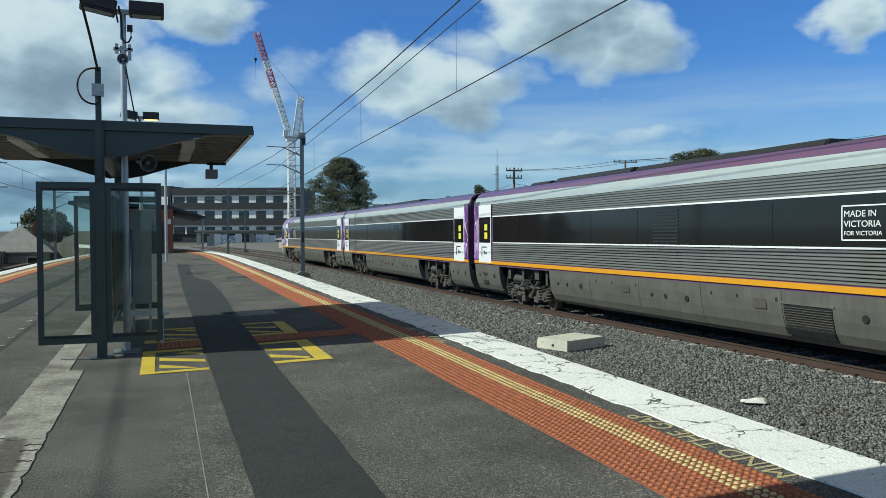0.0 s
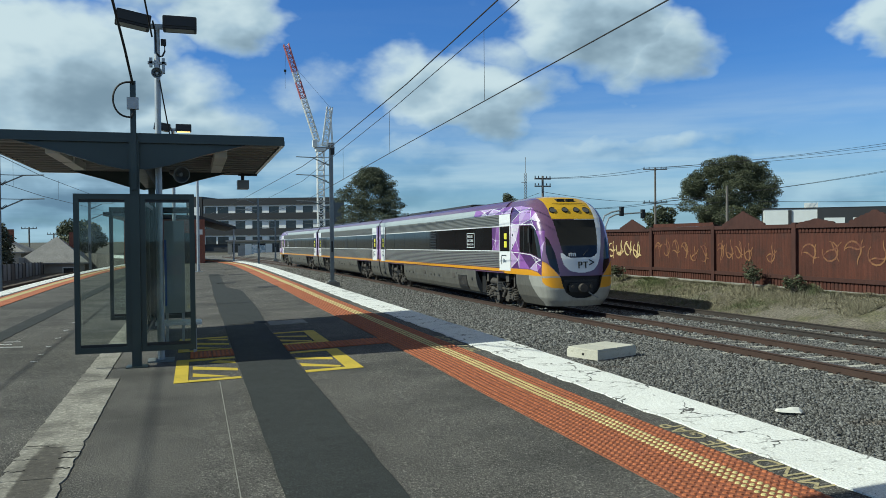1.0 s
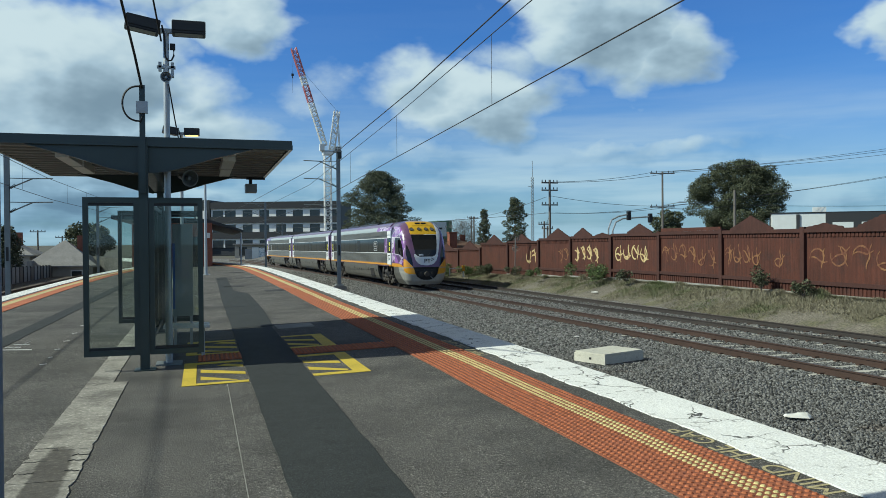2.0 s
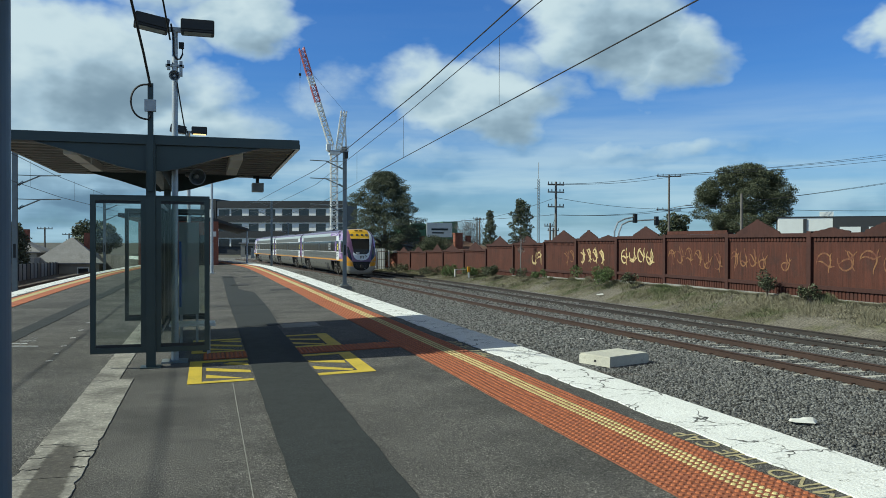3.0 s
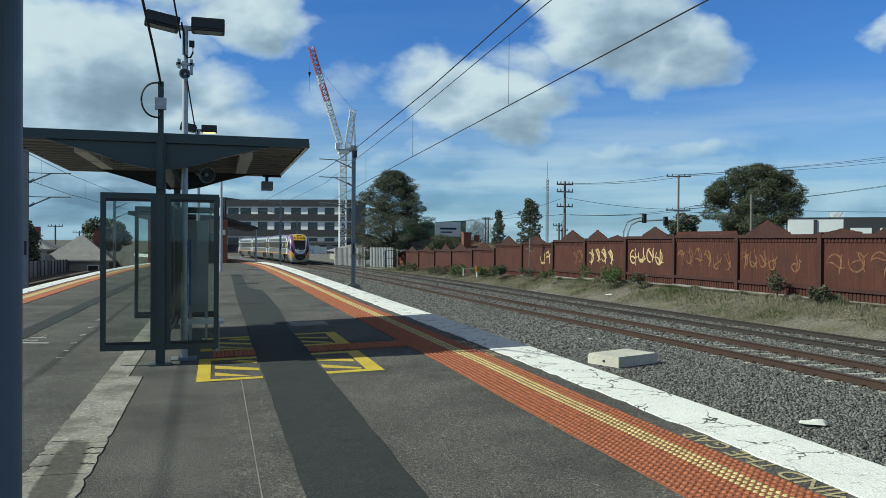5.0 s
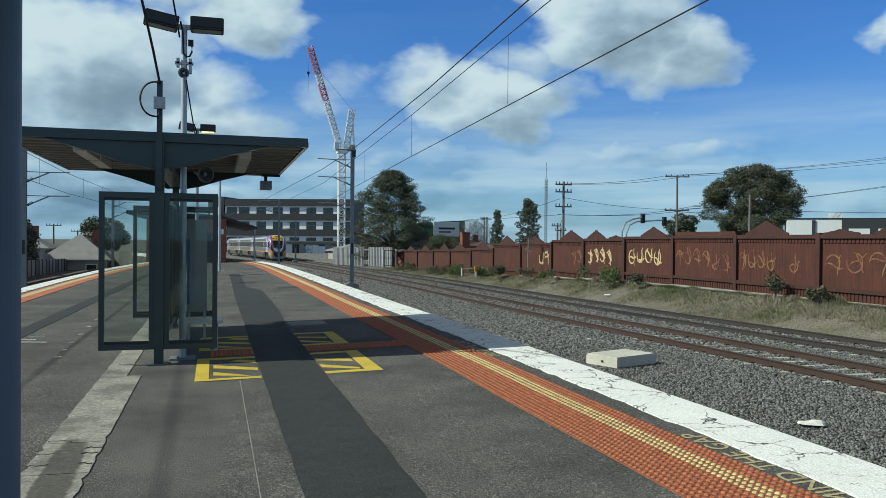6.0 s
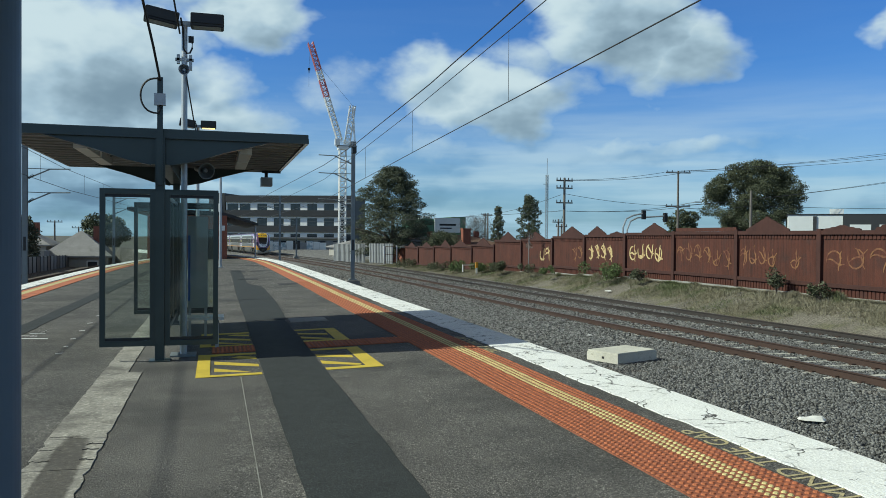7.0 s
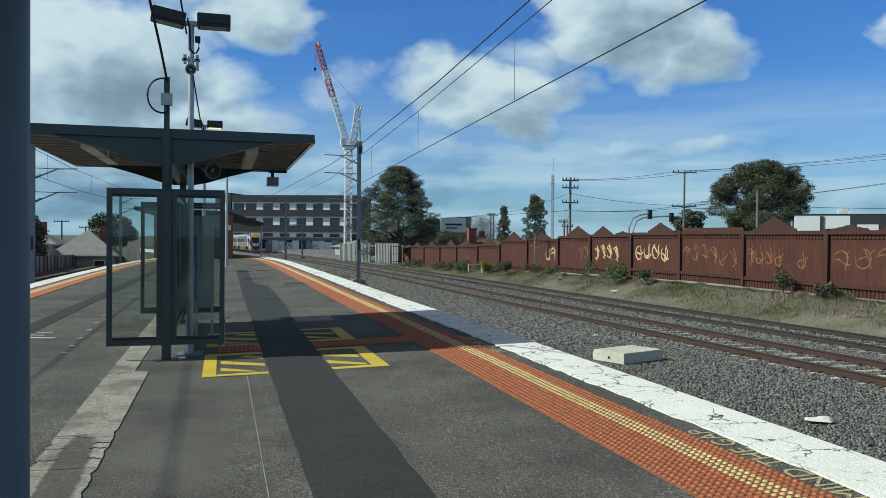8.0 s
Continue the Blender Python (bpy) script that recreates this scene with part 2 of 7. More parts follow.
STONE = material("ballast_stone", (0.136, 0.137, 0.135), 0.92, grain=0.3, grain_scale=60, tone=0.8, second=(0.115, 0.098, 0.083), second_scale=0.8, second_low=0.55, second_high=0.75)
GRASS_GROUND = material("dry_verge", (0.165, 0.150, 0.122), 0.95, grain=0.55, grain_scale=16, patch=0.35, patch_scale=0.6, bump=0.04, bump_scale=14, second=(0.125, 0.122, 0.068), second_scale=0.45, second_low=0.46, second_high=0.62)
EARTH = material("earth", (0.10, 0.092, 0.078), 0.95, grain=0.3, grain_scale=3, patch=0.3, patch_scale=0.08, second=(0.07, 0.085, 0.04), second_scale=0.05)
RAIL = material("rail_rust", (0.055, 0.032, 0.024), 0.8, metal=0.1, grain=0.2, patch=0.2)
RAIL_GREY = material("rail_grey_brown", (0.042, 0.035, 0.031), 0.75, metal=0.15, grain=0.2, patch=0.2)
RAIL_HEAD = material("rail_head", (0.13, 0.105, 0.088), 0.45, metal=0.5, grain=0.12, patch=0.2)
SLEEPER = material("sleeper", (0.43, 0.42, 0.38), 0.9, grain=0.2, patch=0.3, tone=0.15)
SHELTER = material("shelter_paint", (0.028, 0.047, 0.047), 0.42, patch=0.12, patch_scale=3, coat=0.2)
SOFFIT = material("soffit", (0.21, 0.215, 0.215), 0.7, patch=0.12)
GALV = material("galvanised_steel", (0.42, 0.45, 0.47), 0.5, metal=0.55, grain=0.06, patch=0.15, patch_scale=4)
COLUMN = material("column_paint", (0.125, 0.165, 0.205), 0.5, patch=0.1, patch_scale=4)
GREYPAINT = material("mast_grey", (0.21, 0.24, 0.255), 0.55, metal=0.3, grain=0.06, patch=0.15, patch_scale=3)
PLASTIC = material("grey_plastic", (0.3, 0.31, 0.31), 0.5)
DARK = material("dark_metal", (0.018, 0.02, 0.022), 0.5, patch=0.1)
BLACK = material("black_rubber", (0.012, 0.012, 0.013), 0.6)
OFFWHITE = material("white_enamel", (0.72, 0.72, 0.69), 0.45, patch=0.08)
BLUE = material("blue_panel", (0.03, 0.09, 0.3), 0.5)
GLASS = glass_material("shelter_glass", (0.86, 0.90, 0.88))
GLASS_DARK = glass_material("printed_glass", (0.22, 0.25, 0.24))
TOTEM = material("totem_enamel", (0.30, 0.34, 0.32), 0.4, patch=0.15)
RUST = material("rusty_steel", (0.088, 0.026, 0.0155), 0.88, grain=0.2, grain_scale=30, patch=0.25, patch_scale=0.7, second=(0.066, 0.025, 0.018), second_scale=1.6, second_low=0.48, second_high=0.7, streak=0.35)
RUST_DARK = material("rusty_frame", (0.058, 0.020, 0.0145), 0.85, grain=0.14, patch=0.25, streak=0.2)
TAG = material("spray_paint", (0.52, 0.40, 0.20), 0.8, grain=0.15, second=(0.28, 0.13, 0.055), second_scale=3.5, second_low=0.5, second_high=0.66)
TAG_FAINT = material("worn_spray_paint", (0.22, 0.105, 0.045), 0.8, grain=0.15, second=(0.12, 0.04, 0.025), second_scale=3.0, second_low=0.45, second_high=0.6)
TIMBER = material("pole_timber", (0.165, 0.15, 0.135), 0.9, grain=0.15, patch=0.25, stretch=(1, 1, 0.15))
BARK = material("bark", (0.13, 0.105, 0.085), 0.9, grain=0.25, patch=0.3, stretch=(1, 1, 0.3))
PALE_BARK = material("pale_bark", (0.36, 0.31, 0.26), 0.9, grain=0.2, patch=0.3, stretch=(1, 1, 0.3))
DRAIN = material("drain_concrete", (0.30, 0.285, 0.25), 0.88, grain=0.2, grain_scale=45, patch=0.35, patch_scale=1.6, bump=0.006, bump_scale=40, second=(0.17, 0.16, 0.14), second_scale=1.3, second_low=0.48, second_high=0.66, fleck=0.35, fleck_scale=26, spot=(-1.03, 5.75, 0.125, 1.35, (0.055, 0.048, 0.04)))
LEAF_DARK = material("conifer_leaf", (0.088, 0.102, 0.062), 0.7, tone=0.45)
LEAF_GUM = material("gum_leaf", (0.074, 0.086, 0.046), 0.7, tone=0.4)
LEAF_BRIGHT = material("shrub_leaf", (0.095, 0.14, 0.048), 0.75, tone=0.45)
LEAF_GREY = material("bare_twig", (0.15, 0.14, 0.13), 0.85, tone=0.3)
GRASS = material("dry_grass", (0.235, 0.215, 0.150), 0.9, tone=0.25, second=(0.115, 0.135, 0.06), second_scale=0.5, second_low=0.46, second_high=0.62)
CRANE_WHITE = material("crane_white", (0.80, 0.80, 0.77), 0.5, patch=0.1)
CRANE_RED = material("crane_red", (0.58, 0.19, 0.20), 0.5, patch=0.1)
PANEL_WHITE = material("facade_white", (0.84, 0.84, 0.81), 0.7, patch=0.08, patch_scale=0.5)
PANEL_BLACK = material("facade_dark", (0.032, 0.034, 0.037), 0.6, patch=0.1, patch_scale=0.6)
PANE = material("dark_pane", (0.025, 0.03, 0.035), 0.08, coat=0.5)
BRICK = material("red_brick", (0.24, 0.085, 0.055), 0.85, grain=0.25, grain_scale=9, patch=0.2)
TILE_ROOF = material("roof_grey", (0.25, 0.245, 0.24), 0.8, grain=0.15, grain_scale=8, patch=0.2)
TILE_RED = material("roof_terracotta", (0.13, 0.075, 0.055), 0.85, grain=0.2, grain_scale=6, patch=0.2)
RENDER_CREAM = material("rendered_wall", (0.34, 0.32, 0.28), 0.8, patch=0.15)
GREEN_WALL = material("green_cladding", (0.08, 0.18, 0.11), 0.7, patch=0.12)
CLAD = material("white_cladding", (0.66, 0.69, 0.68), 0.6, patch=0.08)
PALING = material("grey_paling", (0.24, 0.25, 0.255), 0.75, grain=0.15, patch=0.2, tone=0.2)
WIRE = material("wire", (0.03, 0.03, 0.032), 0.6)
HOARD_BLUE = material("printed_hoarding", (0.30, 0.40, 0.46), 0.7, patch=0.3, patch_scale=0.9, second=(0.72, 0.74, 0.75), second_scale=1.1, second_low=0.46, second_high=0.56)
# train
STEEL = material("stainless_ribs", (0.235, 0.24, 0.23), 0.45, metal=0.45, patch=0.10, patch_scale=0.8)
STEEL_SMOOTH = material("cantrail_silver", (0.40, 0.45, 0.45), 0.45, metal=0.25, patch=0.08)
SKIRT = material("skirt_grey", (0.118, 0.114, 0.100), 0.6, metal=0.1, grain=0.08, patch=0.2, patch_scale=1.5, streak=0.18)
BUMPER = material("bumper_grey", (0.36, 0.355, 0.32), 0.5, metal=0.1, grain=0.06, patch=0.15, patch_scale=1.5, streak=0.12)
GOLD = material("gold_paint", (0.66, 0.30, 0.015), 0.35, coat=0.4, patch=0.05)
HEADBAND = material("yellow_head_paint", (0.62, 0.36, 0.02), 0.35, coat=0.4, patch=0.05)
PURPLE = material("purple_paint", (0.135, 0.068, 0.140), 0.32, coat=0.5, patch=0.06)
ROOF = material("train_roof", (0.045, 0.042, 0.05), 0.7, patch=0.25)
WHITEPAINT = material("train_white", (0.76, 0.77, 0.78), 0.35, coat=0.3, patch=0.04)
WINDOW = material("train_window", (0.010, 0.011, 0.012), 0.07, coat=0.0)
GEAR = material("underframe", (0.066, 0.058, 0.05), 0.75, grain=0.15, patch=0.35, patch_scale=5)
SIGN_YELLOW = material("notice_yellow", (0.68, 0.62, 0.05), 0.5)
LAMP = material("headlamp", (0.08, 0.085, 0.09), 0.08, coat=0.8)


def facet_material():
    m = material("purple_facets", (0.3, 0.11, 0.36), 0.32, coat=0.5)
    n = m.node_tree
    bsdf = next(node for node in n.nodes if node.type == "BSDF_PRINCIPLED")
    info, ramp = n.nodes.new("ShaderNodeObjectInfo"), n.nodes.new("ShaderNodeValToRGB")
    stops = ((0.0, (0.06, 0.02, 0.10)), (0.3, (0.14, 0.04, 0.21)), (0.55, (0.27, 0.09, 0.38)), (0.75, (0.42, 0.26, 0.53)), (1.0, (0.72, 0.66, 0.76)))
    while len(ramp.color_ramp.elements) < len(stops):
        ramp.color_ramp.elements.new(0.5)
    for element, (place, color) in zip(ramp.color_ramp.elements, stops):
        element.position, element.color = place, (*color, 1)
    n.links.new(info.outputs["Random"], ramp.inputs[0])
    n.links.new(ramp.outputs[0], bsdf.inputs["Base Color"])
    return m


FACET = facet_material()

# ---- building helpers ----
def part(name, bm, mat, parent=None, label="", smooth=False, bevel=0.0):
    """Links a bmesh as one mesh object, as a part of parent or as a thing of its own."""
    if bevel:
        bmesh.ops.bevel(bm, geom=[e for e in bm.edges if len(e.link_faces) == 2 and e.calc_face_angle(0) > 0.5], offset=bevel, segments=2, affect="EDGES", clamp_overlap=True)
    mesh = bpy.data.meshes.new(name)
    bm.to_mesh(mesh)
    bm.free()
    mesh.materials.append(mat)
    if smooth:
        mesh.shade_smooth()
    ob = new(name, mesh)
    if parent:
        ob.parent = parent
    if label:
        ob["label"] = label
    return ob


def share(name, mesh, parent, m):
    """One more piece on a mesh that is there already."""
    ob = new(name, mesh)
    ob.parent, ob.matrix_basis = parent, m
    return ob


def thing(name, label, category, m=None, group="", kind=""):
    ob = new(name)
    if m is not None:
        ob.matrix_basis = m
    return tagged(ob, label, category, group, kind)


def solid(name, verts, faces, mat, parent=None, label="", smooth=False):
    mesh = bpy.data.meshes.new(name)
    mesh.from_pydata([tuple(v) for v in verts], [], [tuple(f) for f in faces])
    mesh.update()
    mesh.materials.append(mat)
    if smooth:
        mesh.shade_smooth()
    ob = new(name, mesh)
    if parent:
        ob.parent = parent
    if label:
        ob["label"] = label
    return ob


def box(bm, x0, x1, y0, y1, z0, z1):
    v = [bm.verts.new((x, y, z)) for z in (z0, z1) for y in (y0, y1) for x in (x0, x1)]
    for f in ((0, 2, 3, 1), (4, 5, 7, 6), (0, 1, 5, 4), (2, 6, 7, 3), (0, 4, 6, 2), (1, 3, 7, 5)):
        bm.faces.new([v[i] for i in f])
    return bm


def boxes(*rows):
    bm = bmesh.new()
    for row in rows:
        box(bm, *row)
    return bm


def tube(bm, a, b, r, r2=None, sides=10):
    """A round bar from a to b."""
    a, b = Vector(a), Vector(b)
    turn = (b - a).to_track_quat("Z", "Y").to_matrix()
    rings = []
    for p, rad in ((a, r), (b, r if r2 is None else r2)):
        rings.append([bm.verts.new(p + turn @ Vector((rad * math.cos(k * math.tau / sides), rad * math.sin(k * math.tau / sides), 0))) for k in range(sides)])
    for k in range(sides):
        j = (k + 1) % sides
        bm.faces.new((rings[0][k], rings[0][j], rings[1][j], rings[1][k]))
    bm.faces.new(rings[0][::-1])
    bm.faces.new(rings[1])
    return bm


def tubes(rows, sides=8):
    bm = bmesh.new()
    for a, b, r in rows:
        tube(bm, a, b, r, sides=sides)
    return bm


def run(points, r, sides=6):
    """A bent bar or cable through points."""
    bm = bmesh.new()
    points = [Vector(p) for p in points]
    rings = []
    for i, p in enumerate(points):
        ahead = (points[min(i + 1, len(points) - 1)] - points[max(i - 1, 0)]).normalized()
        turn = ahead.to_track_quat("Z", "Y").to_matrix()
        rings.append([bm.verts.new(p + turn @ Vector((r * math.cos(k * math.tau / sides), r * math.sin(k * math.tau / sides), 0))) for k in range(sides)])
    for a, b in zip(rings, rings[1:]):
        for k in range(sides):
            j = (k + 1) % sides
            bm.faces.new((a[k], a[j], b[j], b[k]))
    bm.faces.new(rings[0][::-1]), bm.faces.new(rings[-1])
    return bm


def sag(a, b, dip, n=14):
    """Points of a hanging line from a to b."""
    a, b = Vector(a), Vector(b)
    return [a.lerp(b, i / n) - Vector((0, 0, dip * 4 * (i / n) * (1 - i / n))) for i in range(n + 1)]


def prism(points, axis, low, high, bm=None):
    """A flat outline pushed along an axis: points are the other two coordinates in order."""
    bm = bm or bmesh.new()
    place = {"x": lambda u, v, w: (w, u, v), "y": lambda u, v, w: (u, w, v), "z": lambda u, v, w: (u, v, w)}[axis]
    rings = [[bm.verts.new(place(u, v, w)) for u, v in points] for w in (low, high)]
    n = len(points)
    bm.faces.new(rings[0][::-1]), bm.faces.new(rings[1])
    for k in range(n):
        bm.faces.new((rings[0][k], rings[0][(k + 1) % n], rings[1][(k + 1) % n], rings[1][k]))
    bmesh.ops.recalc_face_normals(bm, faces=bm.faces)
    return bm


def strip(name, left, right, ys, z, thick, mat, parent=None, label="", wave=0.0):
    """A long slab between two lines x = left(y) and x = right(y), on the height z(x, y)."""
    verts, faces = [], []
    for y in ys:
        w = wave * (noise.noise((0, y * 1.7, 3.1)) if wave else 0)
        w2 = wave * (noise.noise((9, y * 1.7, 7.1)) if wave else 0)
        a, b = left(y) + w, right(y) + w2
        verts += [(a, y, z(a, y)), (b, y, z(b, y)), (b, y, z(b, y) - thick), (a, y, z(a, y) - thick)]
    for i in range(len(ys) - 1):
        for k in range(4):
            j = (k + 1) % 4
            faces.append((4 * i + k, 4 * i + 4 + k, 4 * i + 4 + j, 4 * i + j))
    e = 4 * len(ys) - 4
    faces += [(0, 1, 2, 3), (e + 3, e + 2, e + 1, e)]
    return solid(name, verts, faces, mat, parent, label)


def smooth_line(*points):
    """x at y along a bent line given by (y, x) points, eased."""
    ys, xs = np.array(points, float).T
    fine = np.linspace(ys[0], ys[-1], 400)
    line = np.interp(fine, ys, xs)
    kernel = np.ones(15) / 15
    padded = np.r_[2 * line[0] - line[7:0:-1], line, 2 * line[-1] - line[-2:-9:-1]]
    line = np.convolve(padded, kernel, "valid")
    return lambda y: float(np.interp(y, fine, line))


# ---- lines of the place ----
RAIL_Z = -1.0
GAUGE = 1.67


def along(y):
    """Eased distance along the line, and how far the line spreads out there."""
    far = 0.5 * ((y - 16) + ((y - 16) ** 2 + 36.0) ** 0.5)
    v = y - 0.1009 * (far - 0.1)
    return v, np.maximum(1.0, y / np.where(v > 5, v, y + 1e-6 * (y == 0)))


def track_x(y, side=0.0):
    """The middle of the near through track: a slow bend to the left."""
    v, k = along(y)
    u = (v - 15) / 100
    return k * (13.24 - 0.529 * u - 2.538 * u * u + 0.07 * u ** 3 + side) - 0.36 * np.exp(-((y - 36) / 17) ** 2)


def track_turn(y):
    return math.atan((track_x(y + 0.5) - track_x(y - 0.5)))


def track_z(y):
    """The line falls away gently."""
    v, k = along(y)
    u = (v - 15) / 100
    return 1.65 + k * (RAIL_Z - 1.65 - 0.52 * u - 0.032 * u * u)


def platform_z(x, y=0):
    """The platform falls from its edges to the drain."""
    return 0.03 * max(0.0, x) + 0.02 * max(0.0, -1.1 - x)


EDGE = smooth_line((-12, 4.34), (12, 4.34), (18, 4.26), (27, 4.2), (40, 4.05), (50, 3.85), (57, 3.3), (67, 1.8), (80, -1.2), (100, -7))
LEFT_EDGE = smooth_line((-12, -5.65), (31, -5.65), (42, -5.43), (52, -4.82), (58, -4.1), (66, -3.7), (80, -4.6), (100, -12))
LEFT_LINE = lambda y: -5.65
INNER = lambda off: (lambda y: EDGE(y) - off)
OUTER = lambda off: (lambda y: LEFT_EDGE(y) + off)


def spread(y0, y1, step):
    return list(np.linspace(y0, y1, max(2, int(round((y1 - y0) / step)) + 1)))


# ---- ground, platform, tracks ----
def ground_height(x, y):
    """Ballast bed between the tracks, a verge that rises to the fence, town beyond."""
    base = track_z(y) - 0.24
    off = x - track_x(y)
    if off > 5.2:
        rise = min(1.0, (off - 5.2) / 3.4)
        top = float(np.interp(y, (20, 35, 45, 55, 62, 70, 90), (-0.42, -0.47, -0.62, -0.85, -1.05, -1.4, -1.7)))
        base = base * (1 - rise) + top * rise
    return base


def make_ground():
    xs = np.r_[-2000, -900, -400, -200, -100, -60, -40, np.arange(-30, 6, 2.0), np.arange(6, 30, 0.6), 34, 40, 60, 100, 200, 400, 900, 2000]
    ys = np.r_[-1500, -500, -200, -80, -40, np.arange(-20, 130, 1.5), np.arange(130, 220, 6), 260, 350, 500, 900, 1600, 2600]
    verts, faces = [], []
    for y in ys:
        for x in xs:
            yy = min(max(y, -20), 210)
            verts.append((x, y, ground_height(x, yy) if abs(x) < 300 else track_z(yy) - 0.24))
    w = len(xs)
    for j in range(len(ys) - 1):
        for i in range(w - 1):
            a = j * w + i
            faces.append((a, a + 1, a + w + 1, a + w))
    tagged(solid("ground", verts, faces, EARTH, smooth=True), "bare earth and patchy grass round the railway", "ground", kind="structure")


def make_verge():
    """The dry verge and the ballast bed lie on the ground sheet."""
    def sheet(name, left, right, y0, y1, step, across, mat, lift, label, category):
        verts, faces = [], []
        ys = spread(y0, y1, step)
        for y in ys:
            a, b = left(y), right(y)
            for k in range(across + 1):
                x = a + (b - a) * k / across
                verts.append((x, y, ground_height(x, y) + lift + 0.025 * noise.noise((x * 0.8, y * 0.8, 0))))
        w = across + 1
        for j in range(len(ys) - 1):
            for k in range(across):
                a = j * w + k
                faces.append((a, a + 1, a + w + 1, a + w))
        tagged(solid(name, verts, faces, mat, smooth=True), label, category, kind="structure")
    sheet("verge", lambda y: track_x(y, 5.0), lambda y: max(21.7, track_x(y, 6.5)), -20, 125, 0.7, 16, GRASS_GROUND, 0.06, "dry grass verge between the railway and the fence", "verge")
    sheet("ballast", lambda y: EDGE(y) + 0.02, lambda y: track_x(y, 5.3) + 4.5 * min(1.0, max(0.0, (y - 88) / 20)) + 12 * min(1.0, max(0.0, (y - 118) / 30)), -20, 225, 0.8, 20, BALLAST, 0.06, "grey crushed stone ballast round the railway tracks", "ballast")


def make_left_bed():
    """Dark ballast under the tracks on the far side."""
    ys = spread(-20, 130, 2.0)
    verts = [(x, y, track_z(y) - 0.2) for y in ys for x in (LEFT_LINE(y) - 9.8, LEFT_EDGE(min(y, 99)) + 0.05)]
    tagged(solid("ballast", verts, [(2 * k, 2 * k + 1, 2 * k + 3, 2 * k + 2) for k in range(len(ys) - 1)], STAINED), "dark crushed stone under the far tracks", "ballast", kind="structure")


def make_platform():
    ys = spread(-12, 100, 1.0)
    verts, faces = [], []
    for y in ys:
        a, b = LEFT_EDGE(y), EDGE(y)
        row = (a, max(a + 0.1, -1.1) if a < -1.2 else a + 0.5, 0.0 if b > 0.2 else (a + b) / 2 + 0.4, b)
        verts += [(x, y, platform_z(x)) for x in row] + [(x, y, -1.9) for x in reversed(row)]
    for j in range(len(ys) - 1):
        for k in range(8):
            i = (k + 1) % 8
            faces.append((8 * j + k, 8 * j + i, 8 * j + 8 + i, 8 * j + 8 + k)[::-1])
    faces += [tuple(range(8)), tuple(range(8 * len(ys) - 1, 8 * len(ys) - 9, -1))]
    ob = solid("platform", verts, faces, ASPHALT)
    tagged(ob, "grey asphalt island railway platform with worn patches", "platform", kind="structure")
    lift = lambda d: (lambda x, y: platform_z(x) + d)
    ragged = lambda y: EDGE(y) - 0.57 + 0.035 * noise.noise((2.0, y * 2.6, 0.4)) + 0.02 * noise.noise((5.0, y * 9.0, 0.4))
    tagged(strip("edge_line", ragged, INNER(-0.03), spread(-8, 40, 0.1) + spread(40.5, 90, 0.5), lift(0.012), 0.3, WHITE), "cracked white painted concrete strip along the platform edge", "edge line", kind="structure")
    tagged(strip("edge_line", OUTER(-0.03), OUTER(0.42), spread(-8, 90, 0.5), lift(0.012), 0.3, WHITE), "white painted concrete strip along the far platform edge", "edge line", kind="structure")
    tagged(strip("new_asphalt_strip", lambda y: 0.555, lambda y: 1.285, spread(-8, 15.62, 0.10), lift(0.006), 0.05, PATCH, wave=0.012), "dark strip of newer asphalt patching over the platform", "asphalt patch", kind="structure")
    left = smooth_line((15.7, 0.555), (23, 0.55), (30, 0.60), (39, 0.66))
    right = smooth_line((15.7, 1.33), (19.6, 1.42), (25.6, 1.44), (26.2, 1.40), (27.8, 1.04), (39, 1.12))
    tagged(strip("new_asphalt_strip", left, right, spread(15.7, 38.8, 0.3), lift(0.006), 0.05, PATCH, wave=0.03), "dark uneven patch of newer asphalt on the platform", "asphalt patch", kind="structure")
    tagged(strip("new_asphalt_strip", lambda y: -3.46 + 0.012 * y, lambda y: -3.14 + 0.012 * y, spread(13, 44, 0.25), lift(0.006), 0.05, PATCH, wave=0.035), "dark narrow asphalt patch along the far side of the platform", "asphalt patch", kind="structure")
    # spoon drain in separate concrete lengths
    drain = tagged(new("drain"), "pale worn concrete spoon drain, stained and cracked at its joints", "drain", kind="structure")
    cuts = (-8, -3.0, 1.2, 6.05, 6.95, 10.2, 14.0, 18.0, 22.0, 26.0, 31.0, 36.0, 42.0)
    for a, b in zip(cuts, cuts[1:]):
        inner = -1.0 if a > 10 else -0.84
        chipped = lambda y: inner + 0.014 * min(0.0, noise.noise((1.0, y * 5.0, 0.0))) * (3.0 if 4.0 < y < 7.2 else 1.0) - 0.014 * max(0.0, noise.noise((4.0, y * 17.0, 0.0)))
        outer = lambda y: -1.29 + 0.05 * max(0.0, noise.noise((7.0, y * 6.0, 0.0))) * (1.8 if 4.0 < y < 7.2 else 0.6)
        strip("drain_length", outer, chipped, spread(a + 0.006, b - 0.006, 0.07 if 3 < b < 15 else 0.4), lift(0.008), 0.06, DRAIN, drain)
    # short cracks run in from the rim of the stained length
    cracks = tagged(new("crack"), "dark open cracks in the rim of the concrete drain", "crack", kind="structure")
    for x0, x1, y in ((-1.29, -1.12, 6.62), (-1.28, -1.15, 6.30), (-0.97, -0.85, 6.58), (-0.95, -0.85, 6.28), (-0.96, -0.84, 6.75), (-1.28, -1.1, 7.02)):
        pts = [(x0 + (x1 - x0) * k / 6, y + 0.05 * noise.noise((x0 * 9, k * 0.9, y)), 0.0085) for k in range(7)]
        part("crack_line", run(pts, 0.007, 4), PLATE, cracks)
